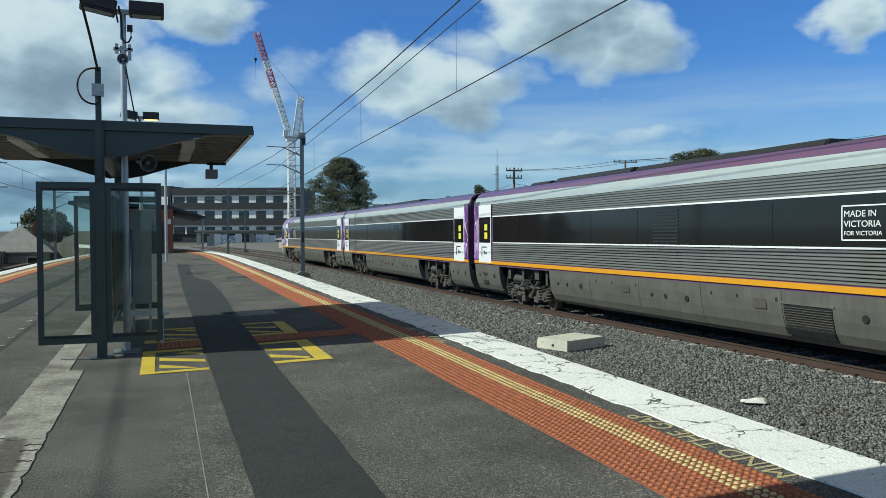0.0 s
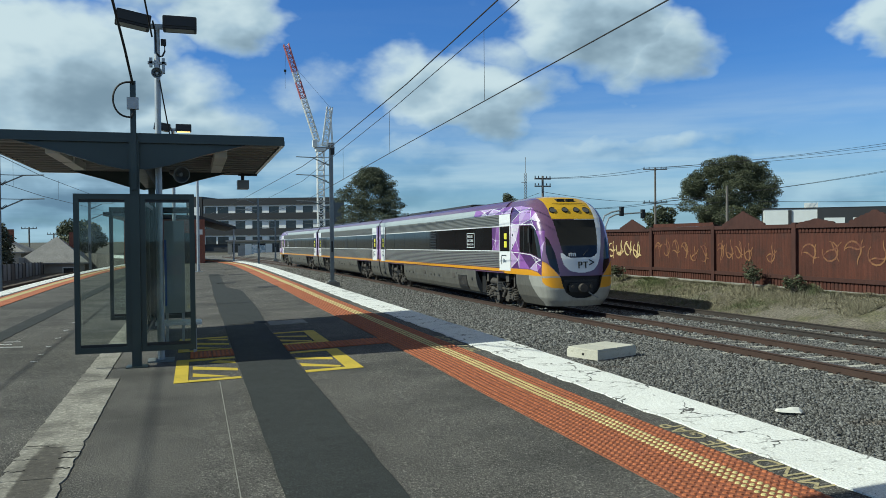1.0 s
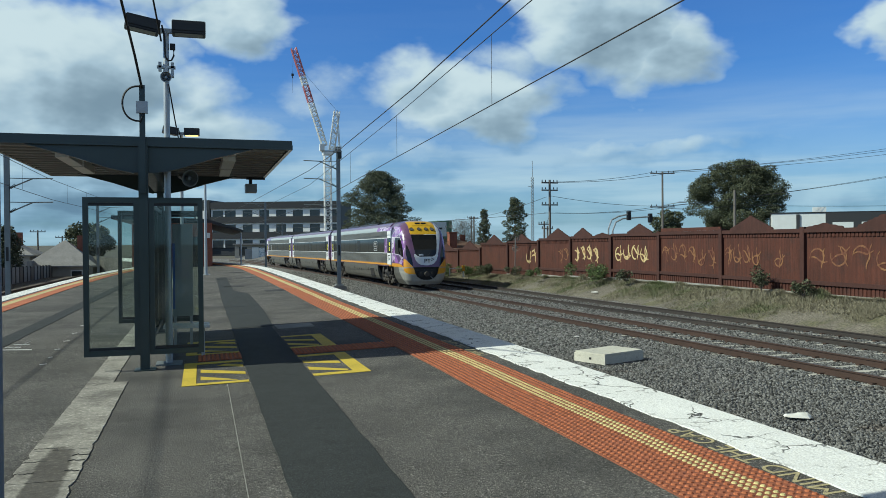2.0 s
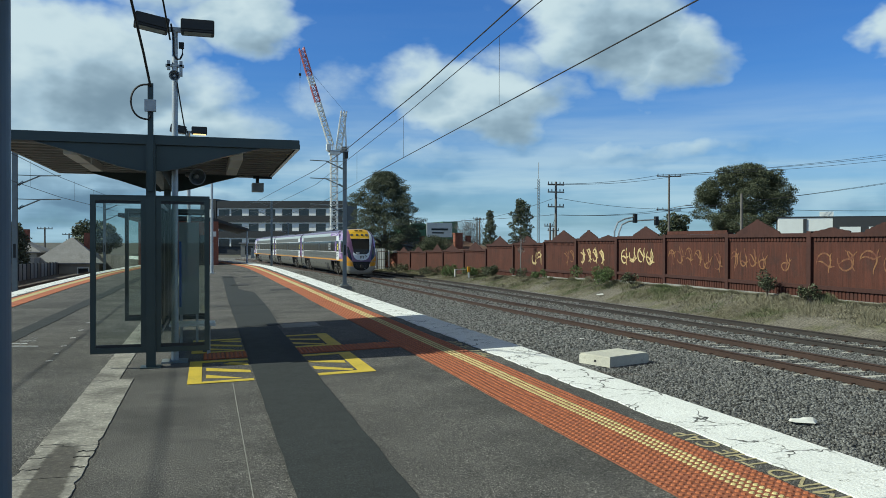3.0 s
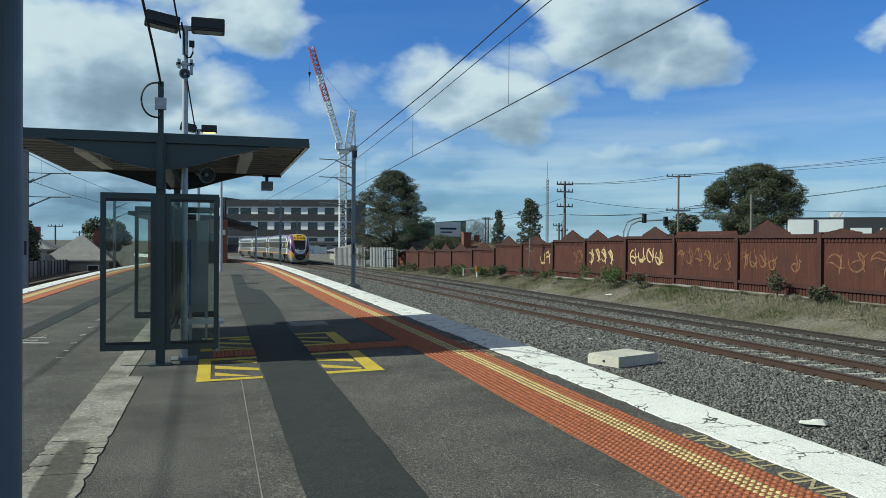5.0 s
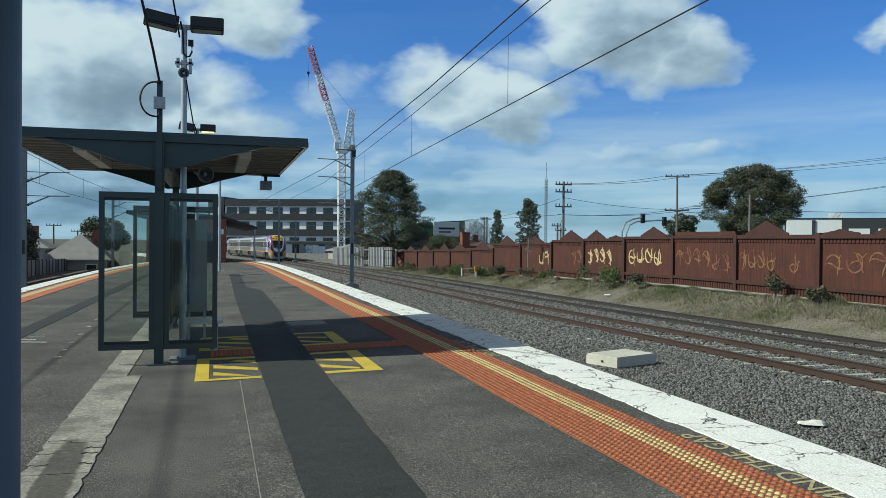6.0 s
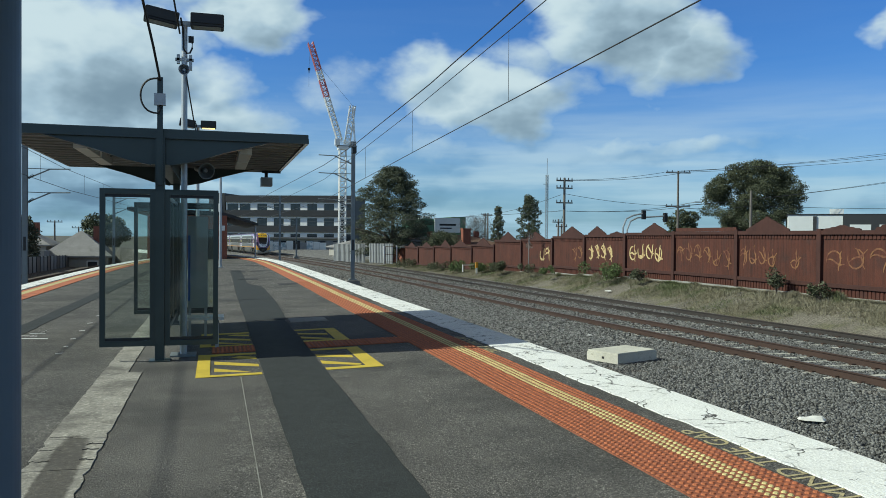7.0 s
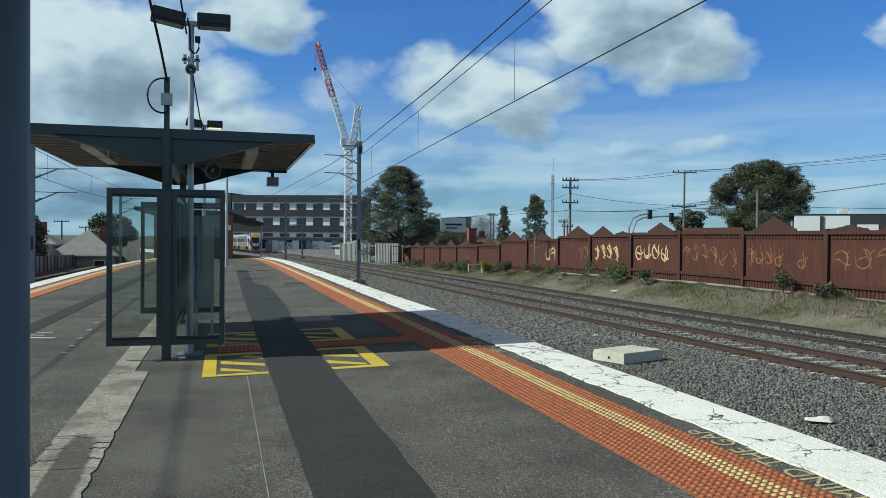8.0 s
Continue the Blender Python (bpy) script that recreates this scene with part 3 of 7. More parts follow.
    seam = strip("joint", lambda y: 0.286, lambda y: 0.293, spread(-8, 9.6, 1.0), lift(0.003), 0.02, CONCRETE)
    tagged(seam, "thin pale filled joint line in the asphalt", "joint", kind="structure")
    for y0, x0, x1 in ((15.05, 1.36, 2.05),):
        tagged(strip("service_cover", lambda y: x0, lambda y: x1, [y0, y0 + 0.75], lift(0.008), 0.03, CONCRETE, wave=0.0), "pale concrete service trench cover across the platform", "cover", kind="structure")
    marks = tagged(new("survey_marking"), "small white sprayed service marks on the asphalt", "paint mark", kind="structure")
    for x0, y0, x1, y1, w in ((-2.95, 13.6, -2.5, 13.55, 0.05), (-2.95, 13.95, -2.72, 13.9, 0.05), (-2.9, 14.25, -2.66, 14.25, 0.04), (-2.8, 13.8, -2.72, 14.7, 0.02), (-2.1, 11.9, -2.02, 11.95, 0.035), (-2.13, 12.6, -2.06, 12.65, 0.035), (-2.17, 13.5, -2.10, 13.56, 0.035), (-2.21, 14.6, -2.13, 14.66, 0.04), (-2.25, 15.8, -2.18, 15.9, 0.05), (-2.3, 17.2, -2.22, 17.3, 0.05)):
        verts = [(x, y, platform_z(x) + z) for z in (0.0, 0.004) for x, y in ((x0, y0), (x1, y1), (x1, y1 + w), (x0, y0 + w))]
        solid("paint_stroke", verts, [(4, 5, 6, 7), (0, 1, 5, 4), (1, 2, 6, 5), (2, 3, 7, 6), (3, 0, 4, 7)], WHITE, marks)
    for x0, y0 in ((1.5, 37), (1.55, 44), (0.6, 36.6), (0.8, 30.2), (2.0, 26.5)):
        tagged(strip("pit_lid", lambda y: x0, lambda y: x0 + 0.7, [y0, y0 + 0.8], lift(0.006), 0.03, PLATE), "dark steel pit lid set in the platform", "lid", kind="structure")


def tactile_tile(name, rows, mat, length, pitch=0.06):
    """A tile with truncated domes, its middle at the origin."""
    bm = bmesh.new()
    w = rows * pitch
    box(bm, -w / 2 + 0.002, w / 2 - 0.002, -length / 2 + 0.002, length / 2 - 0.002, -0.012, 0.004)
    for i in range(rows):
        for j in range(int(round(length / pitch))):
            x, y = -w / 2 + (i + 0.5) * pitch, -length / 2 + (j + 0.5) * pitch
            rings = [[bm.verts.new((x + r * math.cos(k * math.tau / 7), y + r * math.sin(k * math.tau / 7), z)) for k in range(7)] for r, z in ((0.0200, 0.004), (0.0140, 0.013))]
            for k in range(7):
                bm.faces.new((rings[0][k], rings[0][(k + 1) % 7], rings[1][(k + 1) % 7], rings[1][k]))
            bm.faces.new(rings[1])
    for k, f in enumerate(bm.faces):
        f.material_index = 1 if k > 5 else 0
    mesh = bpy.data.meshes.new(name)
    bm.to_mesh(mesh)
    bm.free()
    mesh.materials.append(ORANGE_DARK)
    mesh.materials.append(mat)
    return mesh


def make_tactile():
    near = tagged(new("tactile_paving"), "orange dimpled tactile paving with a yellow band along the platform", "tactile paving", kind="structure")
    kinds = ((tactile_tile("tile_orange_wide", 7, ORANGE, 0.42), 1.355), (tactile_tile("tile_yellow", 3, CREAM, 0.42), 1.055), (tactile_tile("tile_orange", 3, ORANGE, 0.42), 0.875))
    y = 2.6
    while y < 27.5:
        turn = math.atan2(EDGE(y + 0.3) - EDGE(y - 0.3), 0.6)
        for mesh, off in kinds:
            x = EDGE(y) - off + 0.022 * noise.noise((0.3, y * 0.42, 1.7))
            share("tile", mesh, near, Matrix.Translation((x, y, platform_z(x) + 0.006)) @ pose(0, 0, 0, 0, -1.72, math.degrees(-turn)))
        y += 0.42
    lift = lambda d: (lambda x, y: platform_z(x) + d)
    for a, b, mat in ((1.565, 1.145, ORANGE), (1.145, 0.965, CREAM), (0.965, 0.785, ORANGE)):
        strip("tile_run", INNER(a), INNER(b), spread(27.6, 85, 0.6), lift(0.012), 0.05, mat, near)
        strip("tile_run", INNER(a), INNER(b), spread(-8, 2.38, 0.6), lift(0.012), 0.05, mat, near)
    far = tagged(new("tactile_paving"), "orange and yellow tactile paving along the other platform edge", "tactile paving", kind="structure")
    for a, b, mat in ((0.53, 0.64, ORANGE), (0.64, 0.84, CREAM), (0.84, 1.19, ORANGE)):
        strip("tile_run", OUTER(a), OUTER(b), spread(-8, 85, 0.6), lift(0.012), 0.05, mat, far)
    # cross strip of tactile tiles by the boarding marks
    cross = tagged(new("tactile_crossing"), "orange tactile tiles across the platform between yellow boarding marks", "tactile paving", kind="structure")
    tile = tactile_tile("tile_cross", 5, ORANGE, 0.3)
    for row in range(2):
        for x in (0.10, 0.403, 1.44, 1.743, 2.046, 2.349, 2.62):
            share("tile", tile, cross, Matrix.Translation((x, 11.72 + 0.303 * row, platform_z(x) + 0.008)) @ pose(0, 0, 0, 0, -1.72, 0))


def make_marks():
    """Yellow boarding frames with slanting bars, cut by the newer asphalt strip."""
    mark = tagged(new("boarding_marking"), "worn yellow painted boarding frames with slanting bars on the asphalt", "road marking", kind="structure")

    def bar(*points):
        verts = [(x, y, platform_z(x) + z) for z in (0.001, 0.005) for x, y in points]
        solid("paint_bar", verts, [(4, 5, 6, 7), (0, 1, 5, 4), (1, 2, 6, 5), (2, 3, 7, 6), (3, 0, 4, 7)], YELLOW, mark)

    for y0, y1 in ((9.63, 11.44), (12.25, 13.88)):
        k = (y1 - y0) / 1.81
        up = lambda d: y0 + d * k
        # frame
        bar((-0.22, y0), (0.54, y0), (0.54, y0 + 0.14), (-0.06, y0 + 0.14))
        bar((-0.22, y0), (-0.06, y0 + 0.14), (-0.06, y1 - 0.14), (-0.22, y1))
        bar((-0.22, y1), (-0.06, y1 - 0.14), (0.54, y1 - 0.14), (0.54, y1))
        bar((1.30, y0), (2.0, y0), (1.80, y0 + 0.16), (1.30, y0 + 0.16))
        bar((2.0, y0), (1.98, y1), (1.80, y1 - 0.14), (1.80, y0 + 0.16))
        bar((1.98, y1), (1.30, y1), (1.30, y1 - 0.14), (1.80, y1 - 0.14))
        # slanting bars come nearer to the edge of the strip
        bar((-0.01, up(0.96)), (0.53, up(0.60)), (0.53, up(0.78)), (-0.01, up(1.20)))
        bar((-0.01, up(0.39)), (0.42, up(0.20)), (0.30, up(0.34)), (-0.01, up(0.64)))
        bar((0.2, up(1.45)), (0.53, up(1.22)), (0.53, up(1.40)), (0.32, up(1.56)))
        bar((1.31, up(1.10)), (1.76, up(0.84)), (1.77, up(1.03)), (1.31, up(1.28)))
        bar((1.31, up(0.50)), (1.74, up(0.21)), (1.77, up(0.30)), (1.31, up(0.74)))


def make_tracks():
    """Rails with head, web and foot; sleepers one by one."""
    profile = ((-0.07, -0.16), (0.07, -0.16), (0.07, -0.145), (0.012, -0.125), (0.012, -0.04), (0.036, -0.03), (0.036, 0.0), (-0.036, 0.0), (-0.036, -0.03), (-0.012, -0.04), (-0.012, -0.125), (-0.07, -0.145))
    sleeper = boxes((-1.28, 1.28, -0.125, 0.125, -0.36, -0.165))
    bmesh.ops.bevel(sleeper, geom=sleeper.edges[:], offset=0.02, segments=1, affect="EDGES")
    mesh = bpy.data.meshes.new("sleeper")
    sleeper.to_mesh(mesh)
    sleeper.free()
    mesh.materials.append(SLEEPER)
    clip = boxes((-0.06, 0.06, -0.05, 0.05, -0.165, -0.13))
    clip_mesh = bpy.data.meshes.new("clip")
    clip.to_mesh(clip_mesh)
    clip.free()
    clip_mesh.materials.append(RAIL)
    for side, y_far in ((0.0, 190), (3.75, 190)):
        track = tagged(new("railway_track"), "broad gauge railway track with rusty rails on concrete sleepers", "railway track", kind="structure")
        for s in (-GAUGE / 2, GAUGE / 2):
            ys = spread(-20, y_far, 1.5)
            verts, faces = [], []
            for y in ys:
                verts += [(track_x(y, side + s) + u, y, track_z(y) + v) for u, v in profile]
            n = len(profile)
            for j in range(len(ys) - 1):
                for k in range(n):
                    if k != 6:
                        faces.append((j * n + k, (j + 1) * n + k, (j + 1) * n + (k + 1) % n, j * n + (k + 1) % n))
            solid("rail", verts, faces, RAIL if side == 0.0 else RAIL_GREY, track)
            verts = [(track_x(y, side + s) + u, y, track_z(y)) for y in ys for u in (-0.036, 0.036)]
            solid("rail_head", verts, [(2 * j, 2 * j + 1, 2 * j + 3, 2 * j + 2) for j in range(len(ys) - 1)], RAIL_HEAD, track)
        y = -6.0
        while y < 110:
            x = track_x(y, side)
            turn = -math.degrees(track_turn(y))
            m = Matrix.Translation((x, y, track_z(y) - 0.03 * min(1.0, max(0.0, (y - 24) / 12)))) @ pose(0, 0, 0, 0, 0, turn)
            share("sleeper", mesh, track, m)
            if y < 45:
                for s in (-0.95, -0.72, 0.72, 0.95):
                    share("rail_clip", clip_mesh, track, m @ Matrix.Translation((s, 0, 0)))
            y += 0.68
    for side in (0.0, 3.75):
        stain = strip("stained_ballast", lambda y: track_x(y, side - 1.12), lambda y: track_x(y, side + 1.12), spread(-20, 172, 0.7), lambda x, y: track_z(y) - 0.171 + 0.012 * noise.noise((x * 2, y * 2, 0)), 0.03, STAINED)
        tagged(stain, "rust-stained brown crushed stone between the rails", "ballast", kind="structure")
    for side in (-1.9, -5.7):
        track = tagged(new("railway_track"), "railway track along the other side of the platform", "railway track", kind="structure")
        for s in (-GAUGE / 2, GAUGE / 2):
            strip("rail", lambda y: LEFT_LINE(y) + side + s - 0.036, lambda y: LEFT_LINE(y) + side + s + 0.036, spread(-5, 98, 2), lambda x, y: track_z(y), 0.16, RAIL, track)
        y = 20.0
        while y < 98:
            share("sleeper", mesh, track, Matrix.Translation((LEFT_LINE(y) + side, y, track_z(y))))
            y += 0.68


def make_stones():
    """Loose ballast stones lie on the bed where it is near."""
    rng = np.random.default_rng(5)
    cube = np.array([(x, y, z) for z in (-1, 1) for y in (-1, 1) for x in (-1, 1)], float)
    quads = np.array([(0, 2, 3, 1), (4, 5, 7, 6), (0, 1, 5, 4), (2, 6, 7, 3), (0, 4, 6, 2), (1, 3, 7, 5)])
    places = []
    for y0, y1, density, size in ((5.0, 11.0, 1250, 0.0165), (11.0, 20.0, 780, 0.0195), (20.0, 34.0, 300, 0.031), (34.0, 60.0, 150, 0.037), (60.0, 95.0, 60, 0.050)):
        for a, b in ((-6.5, -1.0), (-0.75, 0.75), (1.0, 2.9), (3.0, 4.6)):
            n = int((y1 - y0) * (b - a) * density)
            y = rng.uniform(y0, y1, n)
            places.append(np.c_[rng.uniform(a, b, n), y, rng.uniform(0.7, 1.4, n) * size])
    places = np.concatenate(places)
    n = len(places)
    tx = track_x(places[:, 1])
    z = track_z(places[:, 1]) - 0.24 + 0.06 + 0.012
    off = places[:, 0]
    row = np.abs((places[:, 1] + 6.0 + 0.34) % 0.68 - 0.34) < 0.125
    keep = (tx + off > 5.6) & ~(row & ((np.abs(off) < 1.25) | (np.abs(off - 3.75) < 1.25)))
    z = z + rng.normal(0, 0.009, n)
    verts = cube[None] * rng.uniform(0.45, 1.15, (n, 8, 3)) * places[:, 2, None, None]
    verts[:, :, 2] *= 0.75
    ang = rng.uniform(0, math.tau, n)
    c, s = np.cos(ang)[:, None], np.sin(ang)[:, None]
    tilt = rng.normal(0, 0.5, (n, 1))
    vx, vy, vz = verts[..., 0], verts[..., 1], verts[..., 2]
    vy, vz = vy * np.cos(tilt) - vz * np.sin(tilt), vy * np.sin(tilt) + vz * np.cos(tilt)
    verts = np.stack([vx * c - vy * s + (tx + off)[:, None], vx * s + vy * c + places[:, 1, None], vz + z[:, None]], -1)[keep]
    n = len(verts)
    faces = (quads[None] + 8 * np.arange(n)[:, None, None]).reshape(-1, 4)
    mesh = bpy.data.meshes.new("ballast_stones")
    mesh.vertices.add(8 * n)
    mesh.vertices.foreach_set("co", verts.astype(np.float32).ravel())
    mesh.loops.add(len(faces) * 4)
    mesh.loops.foreach_set("vertex_index", faces.astype(np.int32).ravel())
    mesh.polygons.add(len(faces))
    mesh.polygons.foreach_set("loop_start", np.arange(0, len(faces) * 4, 4, dtype=np.int32))
    mesh.update(calc_edges=True)
    mesh.materials.append(STONE)
    tagged(new("ballast_stones", mesh), "loose grey crushed stones of the railway ballast", "ballast", kind="stuff")


make_ground()
make_verge()
make_left_bed()
make_platform()
make_tactile()
make_marks()
make_tracks()

# ---- the train ----
from mathutils import geometry

CAR_L, MID_L = 27.94, 25.5
W_AT = ((0.28, 1.08), (0.6, 1.30), (1.0, 1.42), (1.5, 1.45), (3.3, 1.45), (3.75, 1.42), (4.05, 1.30), (4.25, 1.10), (4.36, 0.8), (4.42, 0.4), (4.44, 0.05))


def car_width(z):
    zs, ws = zip(*W_AT)
    return float(np.interp(z, zs, ws))


def side_panel(name, car, side, y0, y1, outline, mat, label=""):
    """A panel along the car's flank; outline: (x, z) points outwards."""
    return part(name, prism([(side * x, z) for x, z in outline], "y", y0, y1), mat, car, label)


def ribbed(z0, z1, count):
    """Outline of a panel with level ribs."""
    points = [(1.40, z0)]
    step = (z1 - z0) / count
    for k in range(count):
        z = z0 + k * step
        points += [(1.420, z), (1.452, z + 0.012), (1.452, z + step - 0.030), (1.420, z + step - 0.016)]
    return points + [(1.420, z1), (1.40, z1)]


def stand(car, side, y0, y1, z0, z1, x, mat, name, label="", thick=0.012):
    a, b = sorted((side * (x - thick), side * x))
    return part(name, boxes((a, b, y0, y1, z0, z1)), mat, car, label)


def plaque(car, side, y0, z0, bars, mat, x, name, label=""):
    """Small raised bars on a flank: (y, z, width, height) from y0, z0."""
    bm = bmesh.new()
    for y, z, w, h in bars:
        a, b = sorted((side * (x - 0.01), side * x))
        box(bm, a, b, y0 + y, y0 + y + w, z0 + z, z0 + z + h)
    return part(name, bm, mat, car, label)


def bogie(car, y):
    b = part("bogie", boxes((-1.10, -0.98, y - 1.6, y + 1.6, 0.50, 0.66), (0.98, 1.10, y - 1.6, y + 1.6, 0.50, 0.66), (-1.08, 1.08, y - 0.22, y + 0.22, 0.34, 0.70)), GEAR, car, "dark oily bogie frame", bevel=0.03)
    for dy in (-1.3, 1.3):
        for s in (-1, 1):
            bm = bmesh.new()
            tube(bm, (s * 0.76, y + dy, 0.43), (s * 0.80, y + dy, 0.43), 0.46, sides=28)
            tube(bm, (s * 0.80, y + dy, 0.43), (s * 0.90, y + dy, 0.43), 0.43, sides=28)
            tube(bm, (s * 0.9, y + dy, 0.43), (s * 0.96, y + dy, 0.43), 0.3, 0.2, sides=18)
            part("wheel", bm, GEAR, b)
            bm = bmesh.new()
            tube(bm, (s * 0.96, y + dy, 0.45), (s * 1.20, y + dy, 0.45), 0.19, 0.17, sides=16)
            tube(bm, (s * 1.20, y + dy, 0.45), (s * 1.25, y + dy, 0.45), 0.12, 0.10, sides=12)
            part("axle_box", bm, GEAR, b)
            arm = prism([(y + dy * 0.45, 0.36), (y + dy * 0.95, 0.30), (y + dy * 0.98, 0.62), (y + dy * 0.45, 0.52)], "x", *sorted((s * 1.08, s * 1.20)))
            part("axle_arm", arm, GEAR, b, bevel=0.03)
            for ds in (-0.27, 0.27):
                turns = [(s * 1.15 + 0.11 * math.cos(k * 0.6), y + dy + ds + 0.11 * math.sin(k * 0.6), 0.30 + 0.0092 * k) for k in range(56)]
                part("spring", run(turns, 0.024, 6), GEAR, b)
    for s in (-1, 1):
        bm = bmesh.new()
        for k in range(4):
            tube(bm, (s * 1.13, y - 0.05, 0.66 + 0.09 * k), (s * 1.13, y - 0.05, 0.73 + 0.09 * k), 0.24 - 0.02 * (k % 2), sides=18)
        part("air_spring", bm, BLACK, b)
        tank = bmesh.new()
        tube(tank, (s * 1.16, y + 0.35, 0.98), (s * 1.16, y + 1.05, 1.0), 0.13, sides=16)
        tube(tank, (s * 1.16, y + 1.05, 1.0), (s * 1.16, y + 1.10, 1.0), 0.13, 0.07, sides=16)
        tube(tank, (s * 1.16, y + 0.30, 0.98), (s * 1.16, y + 0.35, 0.98), 0.07, 0.13, sides=16)
        part("air_tank", tank, GEAR, b, "dusty air reservoir")
        part("sand_pipe", run([(s * 1.2, y + 1.75, 1.0), (s * 1.22, y + 1.8, 0.6), (s * 1.0, y + 1.72, 0.15)], 0.03), GEAR, b)
        for u0, u1, sagged in ((-1.1, -0.2, 0.2), (-0.7, 0.5, 0.28), (0.3, 1.2, 0.16)):
            pts = [(s * (1.24 + 0.03 * math.sin(k * math.pi / 8)), y + u0 + (u1 - u0) * k / 8, 0.98 - sagged * math.sin(k * math.pi / 8)) for k in range(9)]
            part("hose", run(pts, 0.022), BLACK, b)
        for (y0, z0), (y1, z1), r in (((-0.85, 0.95), (-0.35, 0.42), 0.055), ((0.15, 0.62), (1.0, 0.68), 0.06), ((-1.0, 0.74), (-0.3, 0.74), 0.05)):
            bm = bmesh.new()
            tube(bm, (s * 1.22, y + y0, z0), (s * 1.22, y + y1, z1), r, sides=12)
            tube(bm, (s * 1.22, y + y0 + (y1 - y0) * 0.5, z0 + (z1 - z0) * 0.5), (s * 1.22, y + y0 + (y1 - y0) * 0.97, z0 + (z1 - z0) * 0.97), r * 1.4, sides=12)
            part("damper", bm, GEAR, b)
        for u, z0, z1, w in ((-0.62, 0.22, 0.44, 0.34), (0.42, 0.2, 0.42, 0.3), (0.55, 0.44, 0.58, 0.5), (-0.75, 0.46, 0.7, 0.2)):
            part("brake_unit", boxes(tuple(sorted((s * 0.98, s * 1.19))) + (y + u - w / 2, y + u + w / 2, z0, z1)), GEAR, b, bevel=0.025)


def carriage(cab, length):
    """A stainless carriage on its bogies; its middle at the origin on the rail. With cab, the driver's end is at low y."""
    car = thing("train_carriage", "ribbed stainless railcar with purple facet end, yellow head and dark windows" if cab else "ribbed stainless middle railcar with white doors and purple ends", "train carriage", group="carriages of the train")
    a, b = -length / 2 + (3.9 if cab else 0.25), length / 2 - 0.25
    nose = -length / 2
    # core
    core = [(s * (car_width(z) - 0.03), z) for s, zs in ((1, [1.38, 1.6, 2.4, 3.3, 3.75, 4.05]), (-1, [4.05, 3.75, 3.3, 2.4, 1.6, 1.38])) for z in zs]
    part("body_core", prism(core, "y", a, b), PURPLE, car)
    rows = ((1.455, 1.575, GOLD, "gold_stripe", 0.004), (2.262, 2.30, WHITEPAINT, "white_line", 0.003), (3.27, 3.31, WHITEPAINT, "white_line", 0.003))
    end_a = nose + 4.37 if cab else a + 1.7
    end_b = b - 1.75
    glass_a = nose + 5.14 if cab else end_a
    for side in (-1, 1):
        ya, yb = end_a, end_b
        side_panel("ribbed_panel", car, side, ya, yb, ribbed(1.60, 2.262, 9), STEEL, "ribbed stainless lower side panel")
        side_panel("ribbed_panel", car, side, ya, yb, ribbed(3.31, 3.76, 7), STEEL, "ribbed stainless upper side panel")
        for z0, z1, mat, name, out in rows:
            y0 = (nose + 3.2 if cab else a) if mat is GOLD else ya
            stand(car, side, y0, b if mat is GOLD else yb, z0, z1, 1.455 + out, mat, name, thick=0.04)
        stand(car, side, a + 0.1, b, 1.40, 1.452, 1.40, BLACK, "sill_gap", thick=0.05)
        band = stand(car, side, glass_a, yb, 2.30, 3.27, 1.446, WINDOW, "window_band", "dark tinted window band", thick=0.03)
        # panes stand a little proud of the band
        span = (yb - glass_a) / 8
        for k in range(8):
            if k != 3:
                pane = stand(car, side, glass_a + k * span + 0.03, glass_a + (k + 1) * span - 0.03, 2.36, 3.21, 1.451, WINDOW, "pane", thick=0.01)
                pane.parent = band
        part("louver", boxes(*[(tuple(sorted((side * 1.44, side * 1.462))) + (glass_a + 3.3 * span, glass_a + 3.3 * span + 0.98, 2.36 + 0.085 * k, 2.40 + 0.085 * k)) for k in range(10)]), DARK, car, "slatted air intake")
        # cantrail and purple roof edge
        rail = [(1.38, 3.76), (1.437, 3.77), (1.415, 3.9), (1.35, 4.06), (1.28, 4.04)]
        side_panel("cantrail", car, side, a, b, rail, STEEL_SMOOTH, "smooth silver cantrail")
        edge = [(1.30, 4.05), (1.345, 4.065), (1.24, 4.2), (1.08, 4.30), (1.03, 4.24)]
        side_panel("roof_edge", car, side, a, b, edge, PURPLE, "purple roof edge")
        # doors at the inner end, and behind the cab
        doors = [(b - 1.62, b - 0.45)] + ([(nose + 3.22, nose + 4.32)] if cab else [(a + 0.45, a + 1.62)])
        for d0, d1 in doors:
            door = stand(car, side, d0, d1, 1.50, 3.76, 1.462, WHITEPAINT, "door", "white plug door with a dark window")
            glass = stand(car, side, d0 + 0.06, d1 - 0.06, 2.28, 3.28, 1.472, WINDOW, "door_window")
            glass.parent = door
            for z0, z1 in ((2.43, 2.68), (2.76, 3.00)):
                n = stand(car, side, d0 + 0.32, d0 + 0.58, z0, z1, 1.478, SIGN_YELLOW, "notice")
                n.parent = door
            # plain mark in place of the operator's emblem
            flip = lambda u, w: (u if side > 0 else 1.10 - u - w)
            for u, v, w, h, mat in ((0.22, 0, 0.05, 0.36, BLACK), (0.26, 0.35, 0.44, 0.035, BLACK), (0.42, 0.07, 0.05, 0.17, COLUMN), (0.50, 0.09, 0.05, 0.13, COLUMN), (0.57, 0.09, 0.13, 0.08, COLUMN)):
                mark = plaque(car, side, d0, 1.74, ((flip(u, w), v, w, h),), mat, 1.472, "emblem_bar")
                mark.parent = door
        ends = [(b - 0.45, b)] + ([] if cab else [(a, a + 0.45)])
